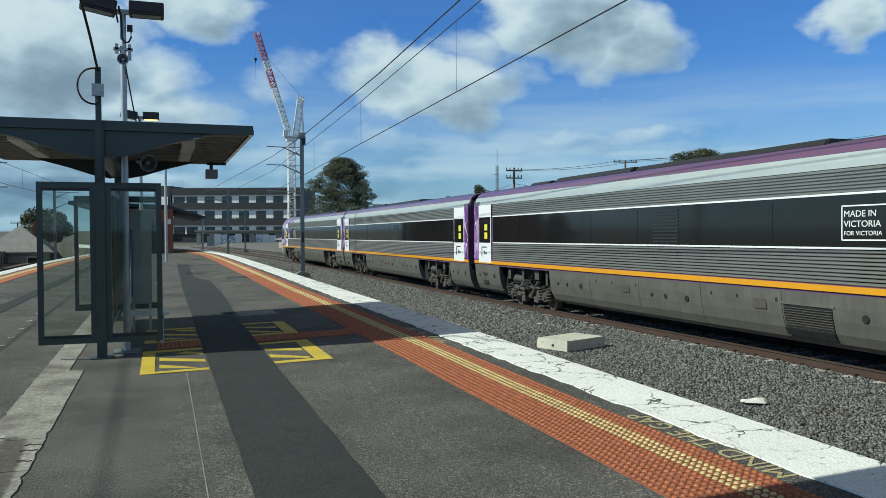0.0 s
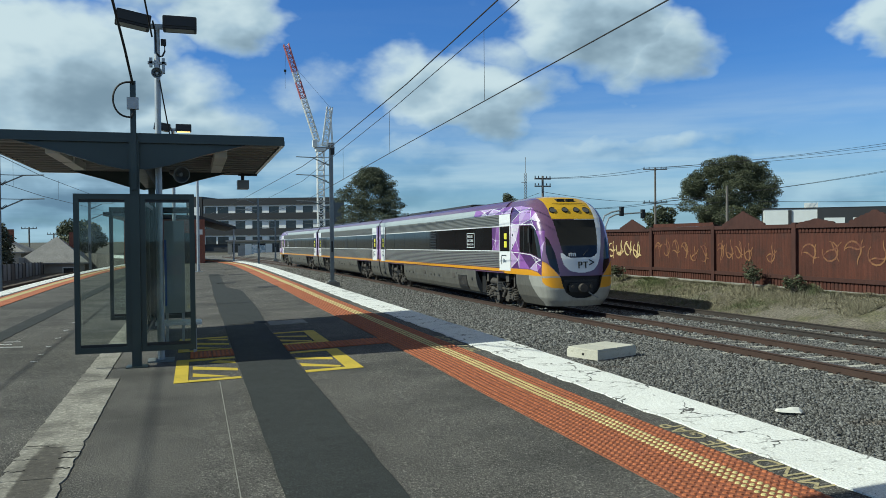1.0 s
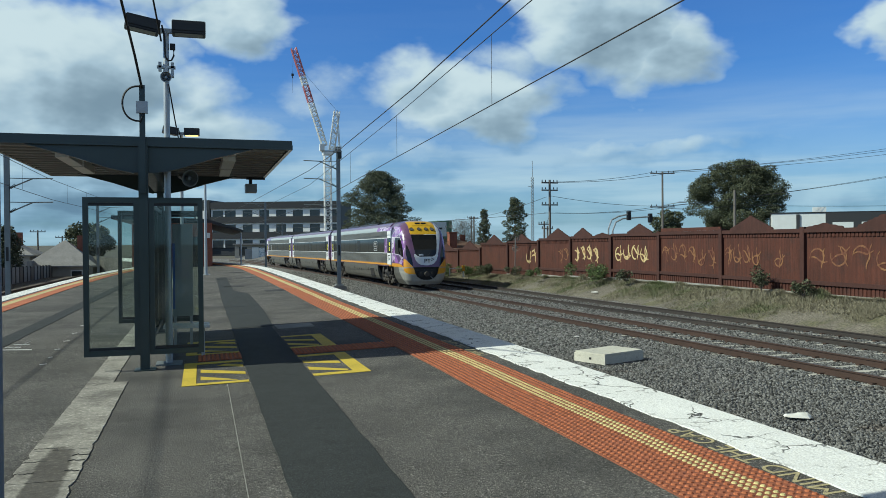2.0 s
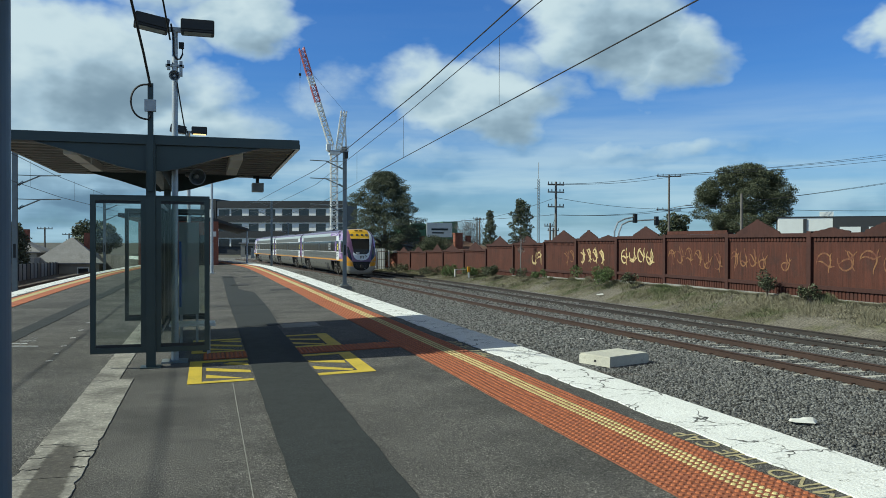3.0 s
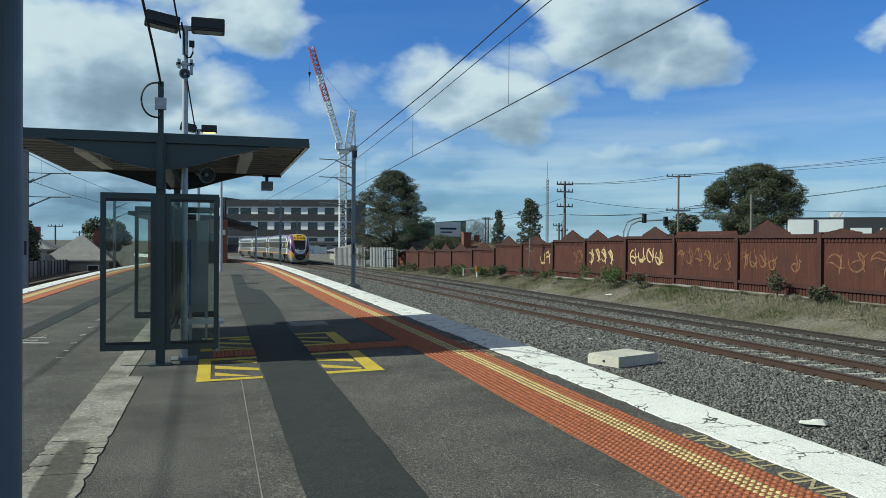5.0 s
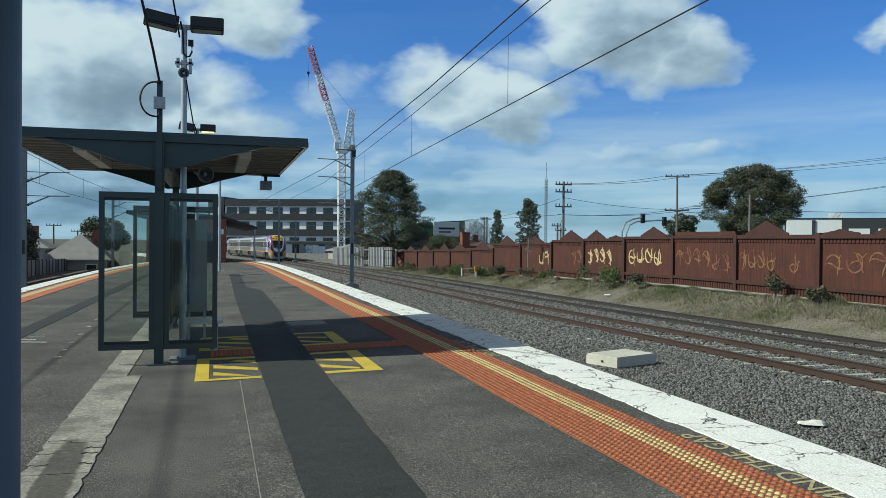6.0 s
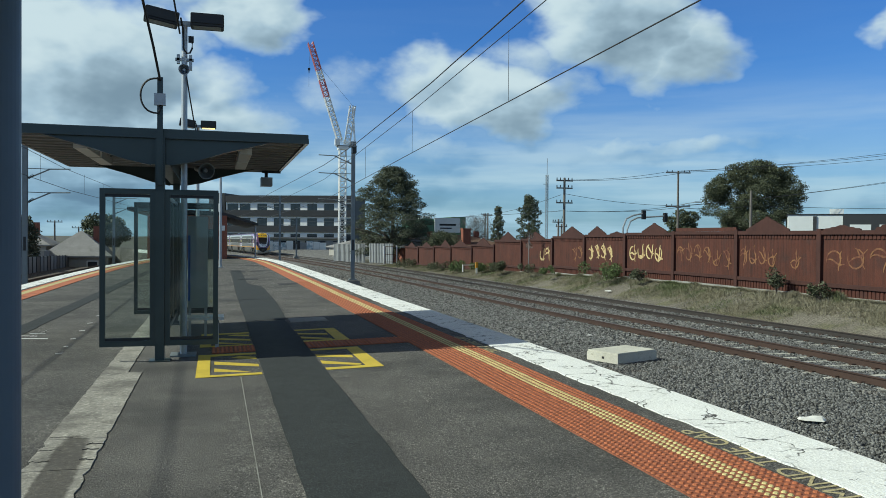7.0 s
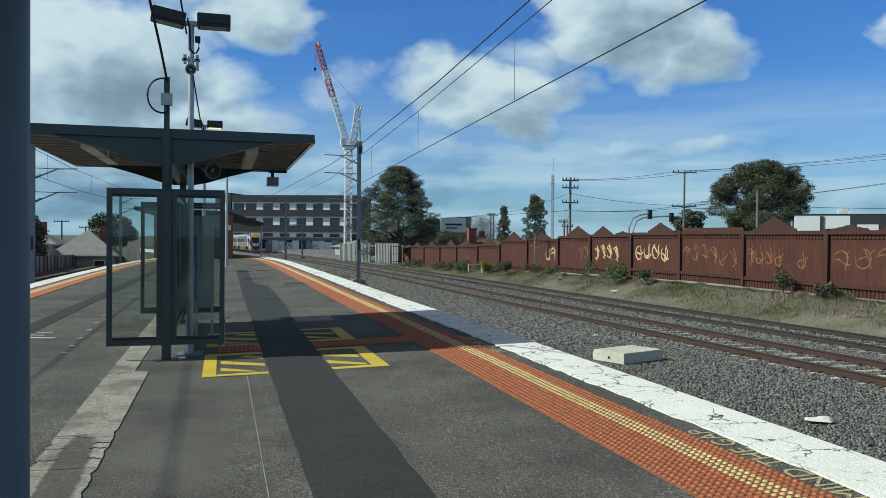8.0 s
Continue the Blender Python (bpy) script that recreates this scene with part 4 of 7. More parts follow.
        for y0, y1 in ends:
            stand(car, side, y0, y1, 1.58, 3.9, 1.458, PURPLE, "end_panel", "purple patterned end panel", thick=0.05)
            low, high = y0 + 0.02, y1 - 0.02
            mosaic(car, side, [(low, 1.62), (high, 1.62), (high, 2.3), (high, 2.95), (high, 3.75), (low, 3.75), (low, 3.2), (low, 2.5)], [], [(low + 0.14, 2.2), (high - 0.12, 3.05)], lambda y, z: 1.462)
        # skirts between and beyond the bogies
        near_bogie = nose + 4.75 if cab else -length / 2 + 4.4
        far_bogie = length / 2 - 4.4
        skirt = [(0.96, 0.38), (1.06, 0.36), (1.20, 0.45), (1.31, 0.64), (1.375, 0.90), (1.41, 1.15), (1.425, 1.40), (1.36, 1.40)]
        spans = [(near_bogie + 2.4, far_bogie - 1.9), (far_bogie + 1.9, b)] + ([] if cab else [(a, near_bogie - 1.9)])
        for y0, y1 in spans:
            count = max(1, round((y1 - y0) / 2.2))
            for k in range(count):
                u0, u1 = y0 + (y1 - y0) * k / count, y0 + (y1 - y0) * (k + 1) / count
                panel = side_panel("skirt_panel", car, side, u0 + 0.006, u1 - 0.006, skirt, SKIRT, "dusty grey equipment skirt")
                if u1 - u0 > 1.5 and k % 2 == 0:
                    for at, r in ((0.5, 0.075), (1.3, 0.06), (1.85, 0.05)):
                        bm = bmesh.new()
                        tube(bm, (side * 1.36, u0 + at, 1.0), (side * 1.405, u0 + at, 1.0), r, sides=14)
                        part("filler_cap", bm, BLACK, panel)
                elif u1 - u0 > 1.5:
                    part("access_hatch", boxes(tuple(sorted((side * 1.36, side * 1.412))) + (u0 + 0.4, u0 + 0.75, 0.98, 1.2)), GEAR, panel, bevel=0.01)
                    for at in (0.1, 1.2, 2.0):
                        part("latch", boxes(tuple(sorted((side * 1.38, side * 1.416))) + (u0 + at, u0 + at + 0.06, 1.16, 1.24)), BLACK, panel)
                if u1 - u0 < 2.6 and abs(u1 - b) < 0.1:
                    for z0 in (0.66, 1.02):
                        part("step_hole", boxes(tuple(sorted((side * 1.3, side * (1.402 if z0 > 0.9 else 1.365)))) + (u1 - 1.15, u1 - 0.72, z0, z0 + 0.13)), BLACK, panel)
                if cab and k == 1 and count > 4 and side:
                    g0, g1 = u0 - 1.2, u0 - 0.05
                    grille = part("grille", prism([(side * 1.28, 0.50), (side * 1.335, 0.62), (side * 1.385, 0.9), (side * 1.415, 1.12), (side * 1.36, 1.14)], "y", g0, g1), BLACK, panel, "dark wire radiator grille")
                    for j in range(11):
                        z = 0.56 + 0.05 * j
                        w = float(np.interp(z, (0.45, 0.64, 0.9, 1.15), (1.20, 1.31, 1.375, 1.41))) + 0.028
                        part("bar", boxes(tuple(sorted((side * (w - 0.03), side * w))) + (g0, g1, z, z + 0.016)), GEAR, grille)
                    part("grille_frame", boxes(tuple(sorted((side * 1.30, side * 1.425))) + (g0 - 0.05, g1 + 0.05, 1.13, 1.18)), SKIRT, panel)
        stand(car, side, near_bogie - 1.9, near_bogie + 1.9, 1.16, 1.42, 1.06, BLACK, "underframe", thick=0.2)
        stand(car, side, far_bogie - 1.9, far_bogie + 1.9, 1.16, 1.42, 1.06, BLACK, "underframe", thick=0.2)
        for k, (u, w, z0) in enumerate(((-1.5, 0.12, 0.85), (-0.9, 0.3, 1.02), (0.2, 0.14, 0.88), (1.25, 0.2, 0.95))):
            for centre in (near_bogie, far_bogie):
                stand(car, side, centre + u, centre + u + w, z0, 1.40, 1.26, GEAR, "pipe_bracket", thick=0.1)
    near_bogie = nose + 4.75 if cab else -length / 2 + 4.4
    bogie(car, near_bogie)
    bogie(car, length / 2 - 4.4)
    part("underfloor", boxes((-1.1, 1.1, near_bogie + 2.0, length / 2 - 6.5, 0.42, 1.4), (-0.9, 0.9, a, b, 1.1, 1.4)), BLACK, car)
    roof = [(-1.10, 4.26), (-0.8, 4.36), (-0.4, 4.42), (0.4, 4.42), (0.8, 4.36), (1.10, 4.26)]
    part("roof", prism(roof, "y", a, b), ROOF, car, "dark grey roof")
    for y0, y1, h in ((-3.8, 2.4, 0.07), (2.6, 6.8, 0.09), (7.2, 8.6, 0.05)):
        part("roof_unit", prism([(-1.0, 4.3), (1.0, 4.3), (0.86, 4.38 + h), (-0.86, 4.38 + h)], "y", y0, y1), DARK, car, "low dark air conditioning unit", bevel=0.03)
    part("gangway", boxes((-0.85, 0.85, b, b + 0.26, 1.1, 3.9)), BLACK, car, "black rubber gangway")
    if not cab:
        part("gangway", boxes((-0.85, 0.85, a - 0.26, a, 1.1, 3.9)), BLACK, car, "black rubber gangway")
    else:
        cab_end(car, nose)
    return car


def inside(p, poly):
    """Whether a flat point lies in a polygon."""
    hit = False
    for (ax, ay), (bx, by) in zip(poly, poly[1:] + poly[:1]):
        if (ay > p[1]) != (by > p[1]) and p[0] < ax + (bx - ax) * (p[1] - ay) / (by - ay):
            hit = not hit
    return hit


def ribbon(bm, points, width, side, out, lift):
    """A narrow band along a line on the flank, following its surface."""
    fine = []
    for (y0, z0), (y1, z1) in zip(points, points[1:]):
        n = max(2, int(math.hypot(y1 - y0, z1 - z0) / 0.05))
        fine += [(y0 + (y1 - y0) * k / n, z0 + (z1 - z0) * k / n) for k in range(n)]
    fine.append(points[-1])
    pairs = []
    for k, (y, z) in enumerate(fine):
        (ya, za), (yb, zb) = fine[max(0, k - 1)], fine[min(len(fine) - 1, k + 1)]
        long = math.hypot(yb - ya, zb - za) or 1.0
        u, v = -(zb - za) / long * width / 2, (yb - ya) / long * width / 2
        pairs.append([bm.verts.new((side * (out(y + f * u, z + f * v) + lift), y + f * u, z + f * v)) for f in (-1, 1)])
    for p, q in zip(pairs, pairs[1:]):
        bm.faces.new((p[0], p[1], q[1], q[0]))
    return bm


def mosaic(car, side, outer, hole, hubs, out, split=1):
    """Tinted triangles laid on the flank round pale star points."""
    verts = [Vector(p) for p in outer + hole + hubs]
    edges = [(k, (k + 1) % len(outer)) for k in range(len(outer))] + [(len(outer) + k, len(outer) + (k + 1) % len(hole)) for k in range(len(hole))]
    points, lines, faces = geometry.delaunay_2d_cdt(verts, edges, [], 0, 0.0005)[:3]
    points = [tuple(p) for p in points]
    for face in faces:
        tri = [points[k] for k in face]
        mid = (sum(p[0] for p in tri) / 3, sum(p[1] for p in tri) / 3)
        if not inside(mid, outer) or (hole and inside(mid, hole)):
            continue
        bm = bmesh.new()
        grid = {}
        for i in range(split + 1):
            for j in range(split + 1 - i):
                a, b = i / split, j / split
                y, z = (tri[0][m] * (1 - a - b) + tri[1][m] * a + tri[2][m] * b for m in (0, 1))
                grid[i, j] = bm.verts.new((side * (out(y, z) + 0.005), y, z))
        for i in range(split):
            for j in range(split - i):
                bm.faces.new((grid[i, j], grid[i + 1, j], grid[i, j + 1]))
                if i + j < split - 1:
                    bm.faces.new((grid[i + 1, j], grid[i + 1, j + 1], grid[i, j + 1]))
        part("facet", bm, FACET, car, smooth=True)
    for hub in hubs:
        star = bmesh.new()
        k = min(range(len(points)), key=lambda i: math.dist(points[i], hub))
        for a, b in lines:
            if k in (a, b):
                far = points[b if a == k else a]
                mid = ((hub[0] + far[0]) / 2, (hub[1] + far[1]) / 2)
                if not hole or not inside(mid, hole):
                    ribbon(star, [hub, (hub[0] + (far[0] - hub[0]) * 0.92, hub[1] + (far[1] - hub[1]) * 0.92)], 0.020, side, out, 0.008)
        ring = [star.verts.new((side * (out(*hub) + 0.010), hub[0] + 0.05 * math.cos(a), hub[1] + 0.05 * math.sin(a))) for a in np.linspace(0, math.tau, 12, endpoint=False)]
        star.faces.new(ring)
        part("star_line", star, WHITEPAINT, car, "white star lines between the facets")


def nose_front(z):
    zs, ds = zip((0.28, 0.20), (0.5, 0.06), (0.9, 0.0), (1.4, 0.01), (2.0, 0.07), (2.5, 0.18), (3.15, 0.40), (3.5, 0.58), (3.85, 0.84), (4.1, 1.12), (4.3, 1.5), (4.40, 2.1))
    return float(np.interp(z, zs, ds)) + 0.22


def nose_deep(z):
    return min(0.75 + 0.4 * max(0, z - 2.9), 3.9 - nose_front(z))


def flank(d, z):
    """Half width of the cab at distance d behind the nose's tip."""
    w, d0, deep = car_width(z), nose_front(z), nose_deep(z)
    b = min(1.0, max(0.0, 1 - (d - d0) / deep)) ** (1 / 0.55)
    return w * max(0.0, 1 - b * b) ** 0.275


CAB_WINDOW = [(2.35, 3.26), (1.34, 3.25), (1.20, 3.20), (1.08, 3.12), (0.95, 2.95), (0.85, 2.78), (0.70, 2.40), (0.63, 2.02), (1.0, 2.12), (1.37, 2.20), (2.35, 2.26)]
LAMP_STRIP = [(1.22, 2.84), (1.13, 2.70), (0.98, 2.23), (0.90, 1.76), (0.86, 1.45), (1.02, 1.58), (1.20, 1.83), (1.27, 2.25)]
CORNER = [(1.40, 1.325), (0.81, 1.345), (0.71, 0.94), (1.14, 0.97), (1.32, 1.06), (1.39, 1.18)]


def cab_end(car, nose):
    """The rounded driver's end, one sheet cut into its coloured panels."""
    levels = list(np.r_[np.linspace(0.28, 3.9, 220), np.linspace(3.915, 4.40, 40)])
    corner = np.linspace(0, math.pi / 2, 84)
    rings = []
    for z in levels:
        w, d0, deep = car_width(z), nose_front(z), nose_deep(z)
        half = [(w, 3.9 + (d0 + deep - 3.9) * k / 90) for k in range(90)]
        half += [(w * math.cos(b) ** 0.55, d0 + deep * (1 - math.sin(b) ** 0.55)) for b in corner]
        half[-1] = (0.0, d0)
        rings.append([(-x, nose + d, z) for x, d in half] + [(x, nose + d, z) for x, d in half[-2::-1]])

    def panel(x, d, z):
        ax = abs(x)
        screen = float(np.interp(z, (2.05, 2.10, 2.22, 2.76, 3.45), (0.40, 0.56, 0.69, 0.78, 0.85)))
        if 2.05 < z < 3.45 and ax < screen and d < 1.4:
            return "windscreen"
        if z >= 3.47 and ax < 0.88 and d < 2.15:
            return "head_panel"
        if 0.58 < z < 1.38 and ax < float(np.interp(z, (0.58, 0.62, 0.78, 1.0, 1.31, 1.38), (0.2, 0.36, 0.62, 0.74, 0.82, 0.86))) and d < 0.8:
            return "coupler_recess"
        if d < 0.75 and inside((ax, z), LAMP_STRIP):
            return "lamp_strip"
        if d < 0.60 and inside((ax, z), CORNER):
            return "corner_panel"
        if z < 1.38:
            return "bumper" if d < float(np.interp(z, (0.45, 0.78, 1.28), (0.93, 1.23, 1.59))) else "cab_skirt"
        if 1.50 < z < 2.22 and d < 0.8 and ax < float(np.interp(z, (1.5, 1.55, 1.60, 1.68, 1.81, 2.0, 2.2), (0.1, 0.36, 0.50, 0.57, 0.69, 0.75, 0.78))):
            return "chin_panel"
        if x > 0 and 2.0 < z < 4.16 and x < float(np.interp(z, (2.0, 2.62, 3.56, 3.9, 4.16), (0.76, 0.92, 1.14, 1.10, 0.90))) and d < 1.7:
            return "chin_panel"
        if d < 0.59 and ax > 0.86 and z < float(np.interp(ax, (0.86, 1.09, 1.28, 1.38), (1.38, 1.66, 1.87, 1.93))):
            return "gold_corner"
        if d >= 0.59 and z < float(np.interp(d, (0.59, 0.82, 1.47, 3.2), (1.40, 1.52, 1.61, 1.61))):
            return "gold_band"
        if d < 2.4 and inside((d, z), CAB_WINDOW):
            return "cab_window"
        return "cab_shell"

    look_of = {"windscreen": (WINDOW, "raked dark windscreen"), "head_panel": (HEADBAND, "golden yellow panel over the windscreen"), "coupler_recess": (BLACK, "black recess round the coupler"),
               "bumper": (BUMPER, "pale grey bumper skirt"), "chin_panel": (WHITEPAINT, "white curved panel round the windscreen"), "corner_panel": (GOLD, "gold corner panel"), "cab_shell": (PURPLE, "glossy purple cab shell"),
               "lamp_strip": (WINDOW, "dark slanting lamp strip"), "cab_skirt": (SKIRT, "dull grey skirt behind the bumper"), "gold_corner": (GOLD, "gold corner panel"), "gold_band": (GOLD, "gold band under the cab window"), "cab_window": (WINDOW, "dark cab side windows")}
    sided = ("cab_skirt", "corner_panel", "lamp_strip", "cab_window", "gold_corner", "gold_band")
    keys = list(look_of) + [k + "_off" for k in sided]
    meshes, maps = {k: bmesh.new() for k in keys}, {k: {} for k in keys}
    for i in range(len(levels) - 1):
        for j in range(len(rings[0]) - 1):
            quad = [rings[i][j], rings[i][j + 1], rings[i + 1][j + 1], rings[i + 1][j]]
            mid = [sum(q[k] for q in quad) / 4 for k in range(3)]
            if mid[2] < 1.38 and mid[1] - nose > 2.76:
                continue
            kind = panel(mid[0], mid[1] - nose, mid[2])
            if kind in sided and mid[0] > 0:
                kind += "_off"
            bm, seen = meshes[kind], maps[kind]
            verts = []
            for key, q in zip(((i, j), (i, j + 1), (i + 1, j + 1), (i + 1, j)), quad):
                if key not in seen:
                    seen[key] = bm.verts.new(q)
                verts.append(seen[key])
            bm.faces.new(verts)
    made = {}
    for kind, bm in meshes.items():
        if kind == "coupler_recess":
            for v in bm.verts:
                v.co.y += 0.12
        plain = kind.removesuffix("_off")
        made[kind] = part(plain, bm, look_of[plain][0], car, look_of[plain][1], smooth=True)
    # four round lamps over the windscreen, two vents above
    front = nose + 0.22
    for x, z in ((-0.70, 3.79), (-0.23, 3.81), (0.23, 3.81), (0.62, 3.79)):
        d = nose_front(z)
        size = 0.15 if abs(x) > 0.5 else 0.12
        back = 0.14 * max(0.0, abs(x) - 0.35)
        rim = bmesh.new()
        tube(rim, (x, nose + d + back + 0.16, z - 0.12), (x, nose + d + back - 0.012, z + 0.014), size * 1.06, sides=28)
        part("lamp_housing", rim, DARK, made["head_panel"])
        bm = bmesh.new()
        tube(bm, (x, nose + d + back - 0.010, z + 0.012), (x, nose + d + back - 0.024, z + 0.028), size * 0.84, sides=24)
        part("lamp_lens", bm, LAMP, made["head_panel"], "round glass headlamp")
    for x in (-0.2, 0.2):
        part("vent", boxes((x - 0.15, x + 0.15, nose + 1.42, nose + 1.62, 4.02, 4.25)), BLACK, made["head_panel"])
    part("hatch_seam", run([(-0.62, nose + 1.26, 4.075), (0.62, nose + 1.26, 4.075)], 0.008), DARK, made["head_panel"])
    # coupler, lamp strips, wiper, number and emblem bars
    coupler = part("coupler", boxes((-0.46, 0.46, front + 0.02, front + 0.4, 0.80, 1.12), (-0.52, -0.30, front - 0.02, front + 0.2, 0.86, 1.06)), DARK, car, "dark automatic coupler", bevel=0.03)
    bm = bmesh.new()
    tube(bm, (0, front - 0.14, 0.95), (0, front + 0.1, 0.95), 0.15, 0.17, sides=18)
    part("coupler_face", bm, GEAR, coupler)
    for x in (-0.38, 0.36):
        bm = bmesh.new()
        tube(bm, (x, front - 0.05, 1.0), (x, front + 0.1, 1.0), 0.06, sides=12)
        part("air_coupling", bm, GEAR, coupler)
    part("hose", run([(0.25, front - 0.02, 0.80), (0.36, front - 0.12, 0.68), (0.56, front - 0.14, 0.60)], 0.025), PALING, coupler)
    part("buffer_beam", boxes((-0.66, 0.66, front + 0.10, front + 0.3, 1.16, 1.24)), DARK, car, bevel=0.02)
    for s in (-1, 1):
        for x, z, r in ((1.15, 2.27, 0.045), (1.12, 2.04, 0.075), (1.09, 1.83, 0.085)):
            d = nose_front(z) + 0.20
            bm = bmesh.new()
            tube(bm, (s * (x - 0.06), nose + d + 0.10, z), (s * (x + 0.010), nose + d - 0.07, z), r, sides=18)
            part("marker_lamp", bm, LAMP, made["lamp_strip" if s < 0 else "lamp_strip_off"])
        out = lambda y, z: flank(y - nose, z)
        at = lambda pts: [(nose + d, z) for d, z in pts]
        for line in ([(3.18, 3.31), (1.34, 3.30), (1.15, 3.23), (1.0, 3.08)], [(3.18, 2.25), (2.35, 2.22), (1.37, 2.16), (1.0, 2.08), (0.66, 1.98)]):
            part("window_line", ribbon(bmesh.new(), at(line), 0.03, s, out, 0.011), WHITEPAINT, made["cab_window" if s < 0 else "cab_window_off"])
        hole = [(2.38, 3.285), (1.34, 3.275), (1.15, 3.20), (1.0, 3.04), (0.84, 2.81), (0.69, 2.42), (0.622, 2.0), (1.0, 2.10), (1.37, 2.18), (2.38, 2.24)]
        outer = [(3.18, 1.62), (2.4, 1.625), (1.46, 1.63), (0.82, 1.55), (0.605, 1.43), (0.60, 1.75), (0.60, 1.97), (0.60, 2.3), (0.62, 2.66), (0.72, 3.04), (0.95, 3.38), (1.26, 3.73), (1.59, 3.93), (2.48, 4.03), (3.18, 4.03), (3.18, 3.4), (3.18, 2.9), (3.18, 2.3)]
        mosaic(car, s, at(outer), at(hole), at([(2.37, 3.78), (1.37, 3.49), (2.69, 2.73), (2.53, 1.95), (0.93, 1.90)]), out, 7)
        mosaic(car, s, at([(4.36, 2.31), (4.72, 2.31), (5.1, 2.31), (5.1, 2.8), (5.1, 3.26), (4.6, 3.26), (4.36, 3.26), (4.36, 2.7)]), [], at([(4.72, 2.70)]), lambda y, z: 1.453)
        top = lambda y, z: float(np.interp(z, (3.77, 3.9, 4.06), (1.437, 1.415, 1.35)))
        mosaic(car, s, at([(3.2, 3.78), (3.9, 3.78), (4.9, 3.78), (5.6, 3.78), (6.4, 3.78), (7.2, 3.78), (7.2, 4.05), (6.6, 4.05), (5.2, 4.05), (4.0, 4.05), (3.2, 4.05)]), [], at([(4.4, 3.93), (6.0, 3.92)]), top, 3)
        for x0 in (1.52, 2.0):
            part("window_bar", ribbon(bmesh.new(), at([(x0 - 0.02, 2.24), (x0, 3.24)]), 0.05, s, out, 0.004), BLACK, made["cab_window" if s < 0 else "cab_window_off"])
        for k in range(4):
            plaque(car, s, nose + 2.62 + 0.1 * k, 3.06, ((0, 0, 0.06, 0.12),), WHITEPAINT, 1.466, "number_bar")
        for z0, r in ((2.92, 0.045), (2.52, 0.03), (2.40, 0.03)):
            bm = bmesh.new()
            tube(bm, (s * 1.45, nose + 3.0, z0), (s * 1.468, nose + 3.0, z0), r, sides=12)
            part("door_button", bm, DARK, car)
    part("mirror", boxes((-1.56, -1.47, nose + 1.28, nose + 1.42, 2.62, 3.14)), BLACK, car, bevel=0.03)
    part("mirror_arm", run([(-1.45, nose + 1.36, 2.2), (-1.50, nose + 1.36, 2.45), (-1.51, nose + 1.35, 2.7)], 0.03), BLACK, car)
    part("wiper", run([(0.1, front + 0.08, 2.12), (0.35, front + 0.16, 2.35), (0.62, front + 0.34, 2.75)], 0.015), BLACK, car)
    for k in range(4):
        x = -0.46 + 0.075 * k
        part("number_bar", boxes((x, x + 0.05, front + 0.085, front + 0.3, 2.10, 2.22)), WHITEPAINT, made["windscreen"])
    for x0, x1, z0, z1 in ((-0.12, -0.085, 1.66, 1.90), (-0.085, 0.0, 1.77, 1.79), (-0.085, 0.0, 1.875, 1.90), (0.0, 0.03, 1.78, 1.89), (0.08, 0.26, 1.87, 1.90), (0.155, 0.19, 1.66, 1.87)):
        part("emblem_bar", boxes((x0, x1, front + 0.015, front + 0.2, z0, z1)), BLACK, made["chin_panel"])
    for z0 in (1.78, 1.97):
        part("emblem_chevron", prism([(0.32, z0 - 0.017), (0.50, 1.858), (0.50, 1.892), (0.32, z0 + 0.017)], "y", front + 0.02, front + 0.2), BLACK, made["chin_panel"])
    # decal on the window band
    for s in (-1, 1):
        z = 2.42
        y = nose + 7.15
        frame_bars = [(0, 0, 0.95, 0.025), (0, 0.63, 0.95, 0.025), (0, 0, 0.025, 0.65), (0.925, 0, 0.025, 0.65)]
        sign = plaque(car, s, y, z, frame_bars, WHITEPAINT, 1.462, "slogan", "white lettered slogan")
        for line, size, dz in (("MADE IN", 0.165, 0.44), ("VICTORIA", 0.165, 0.255), ("FOR VICTORIA", 0.115, 0.10)):
            mesh = letter_mesh(line, size, WHITEPAINT)
            turn = pose(s * 1.458, y + (0.90 if s < 0 else 0.05), z + dz, 90, 0, -90 if s < 0 else 90)
            share("lettering", mesh, sign, turn)


def letter_mesh(text, size, mat):
    curve = bpy.data.curves.new("lettering", "FONT")
    curve.body, curve.size, curve.extrude = text, size, 0.003
    temp = new("lettering", curve)
    mesh = bpy.data.meshes.new_from_object(temp)
    bpy.data.objects.remove(temp)
    mesh.materials.clear()
    mesh.materials.append(mat)
    return mesh


def track_point(s0):
    return Vector((track_x(s0), s0, track_z(s0)))


def car_pose(middle):
    """The pose of a car whose middle is at y = middle on the curved track."""
    a, b = track_point(middle - 9.0), track_point(middle + 9.0)
    way = b - a
    yaw = -math.degrees(math.atan2(way.x, way.y))
    tilt = math.degrees(math.atan2(way.z, way.xy.length))
    m = (a + b) / 2
    return pose(m.x, m.y, m.z, tilt, 0, yaw)


def nose_y(t):
    return 14.05 + 22.85 * (t - 0.5) + 0.6 * math.exp(-((t - 1.35) / 0.6) ** 2)


def lengthen(car, k):
    """The long bodies are drawn out along the track; the bogies keep their shape."""
    for child in car.children:
        if child.name.startswith("bogie"):
            middle = sum(v.co.y for v in child.data.vertices) / len(child.data.vertices)
            child.matrix_basis = Matrix.Translation((0, (k - 1) * middle, 0)) @ child.matrix_basis
        else:
            child.matrix_basis = Matrix.Diagonal((1, k, 1, 1)) @ child.matrix_basis
    return car


cars = [lengthen(carriage(True, 25.4), 1.1), lengthen(carriage(False, 23.5), 1.085)]
cars.append(copy_thing(cars[0], Matrix()))

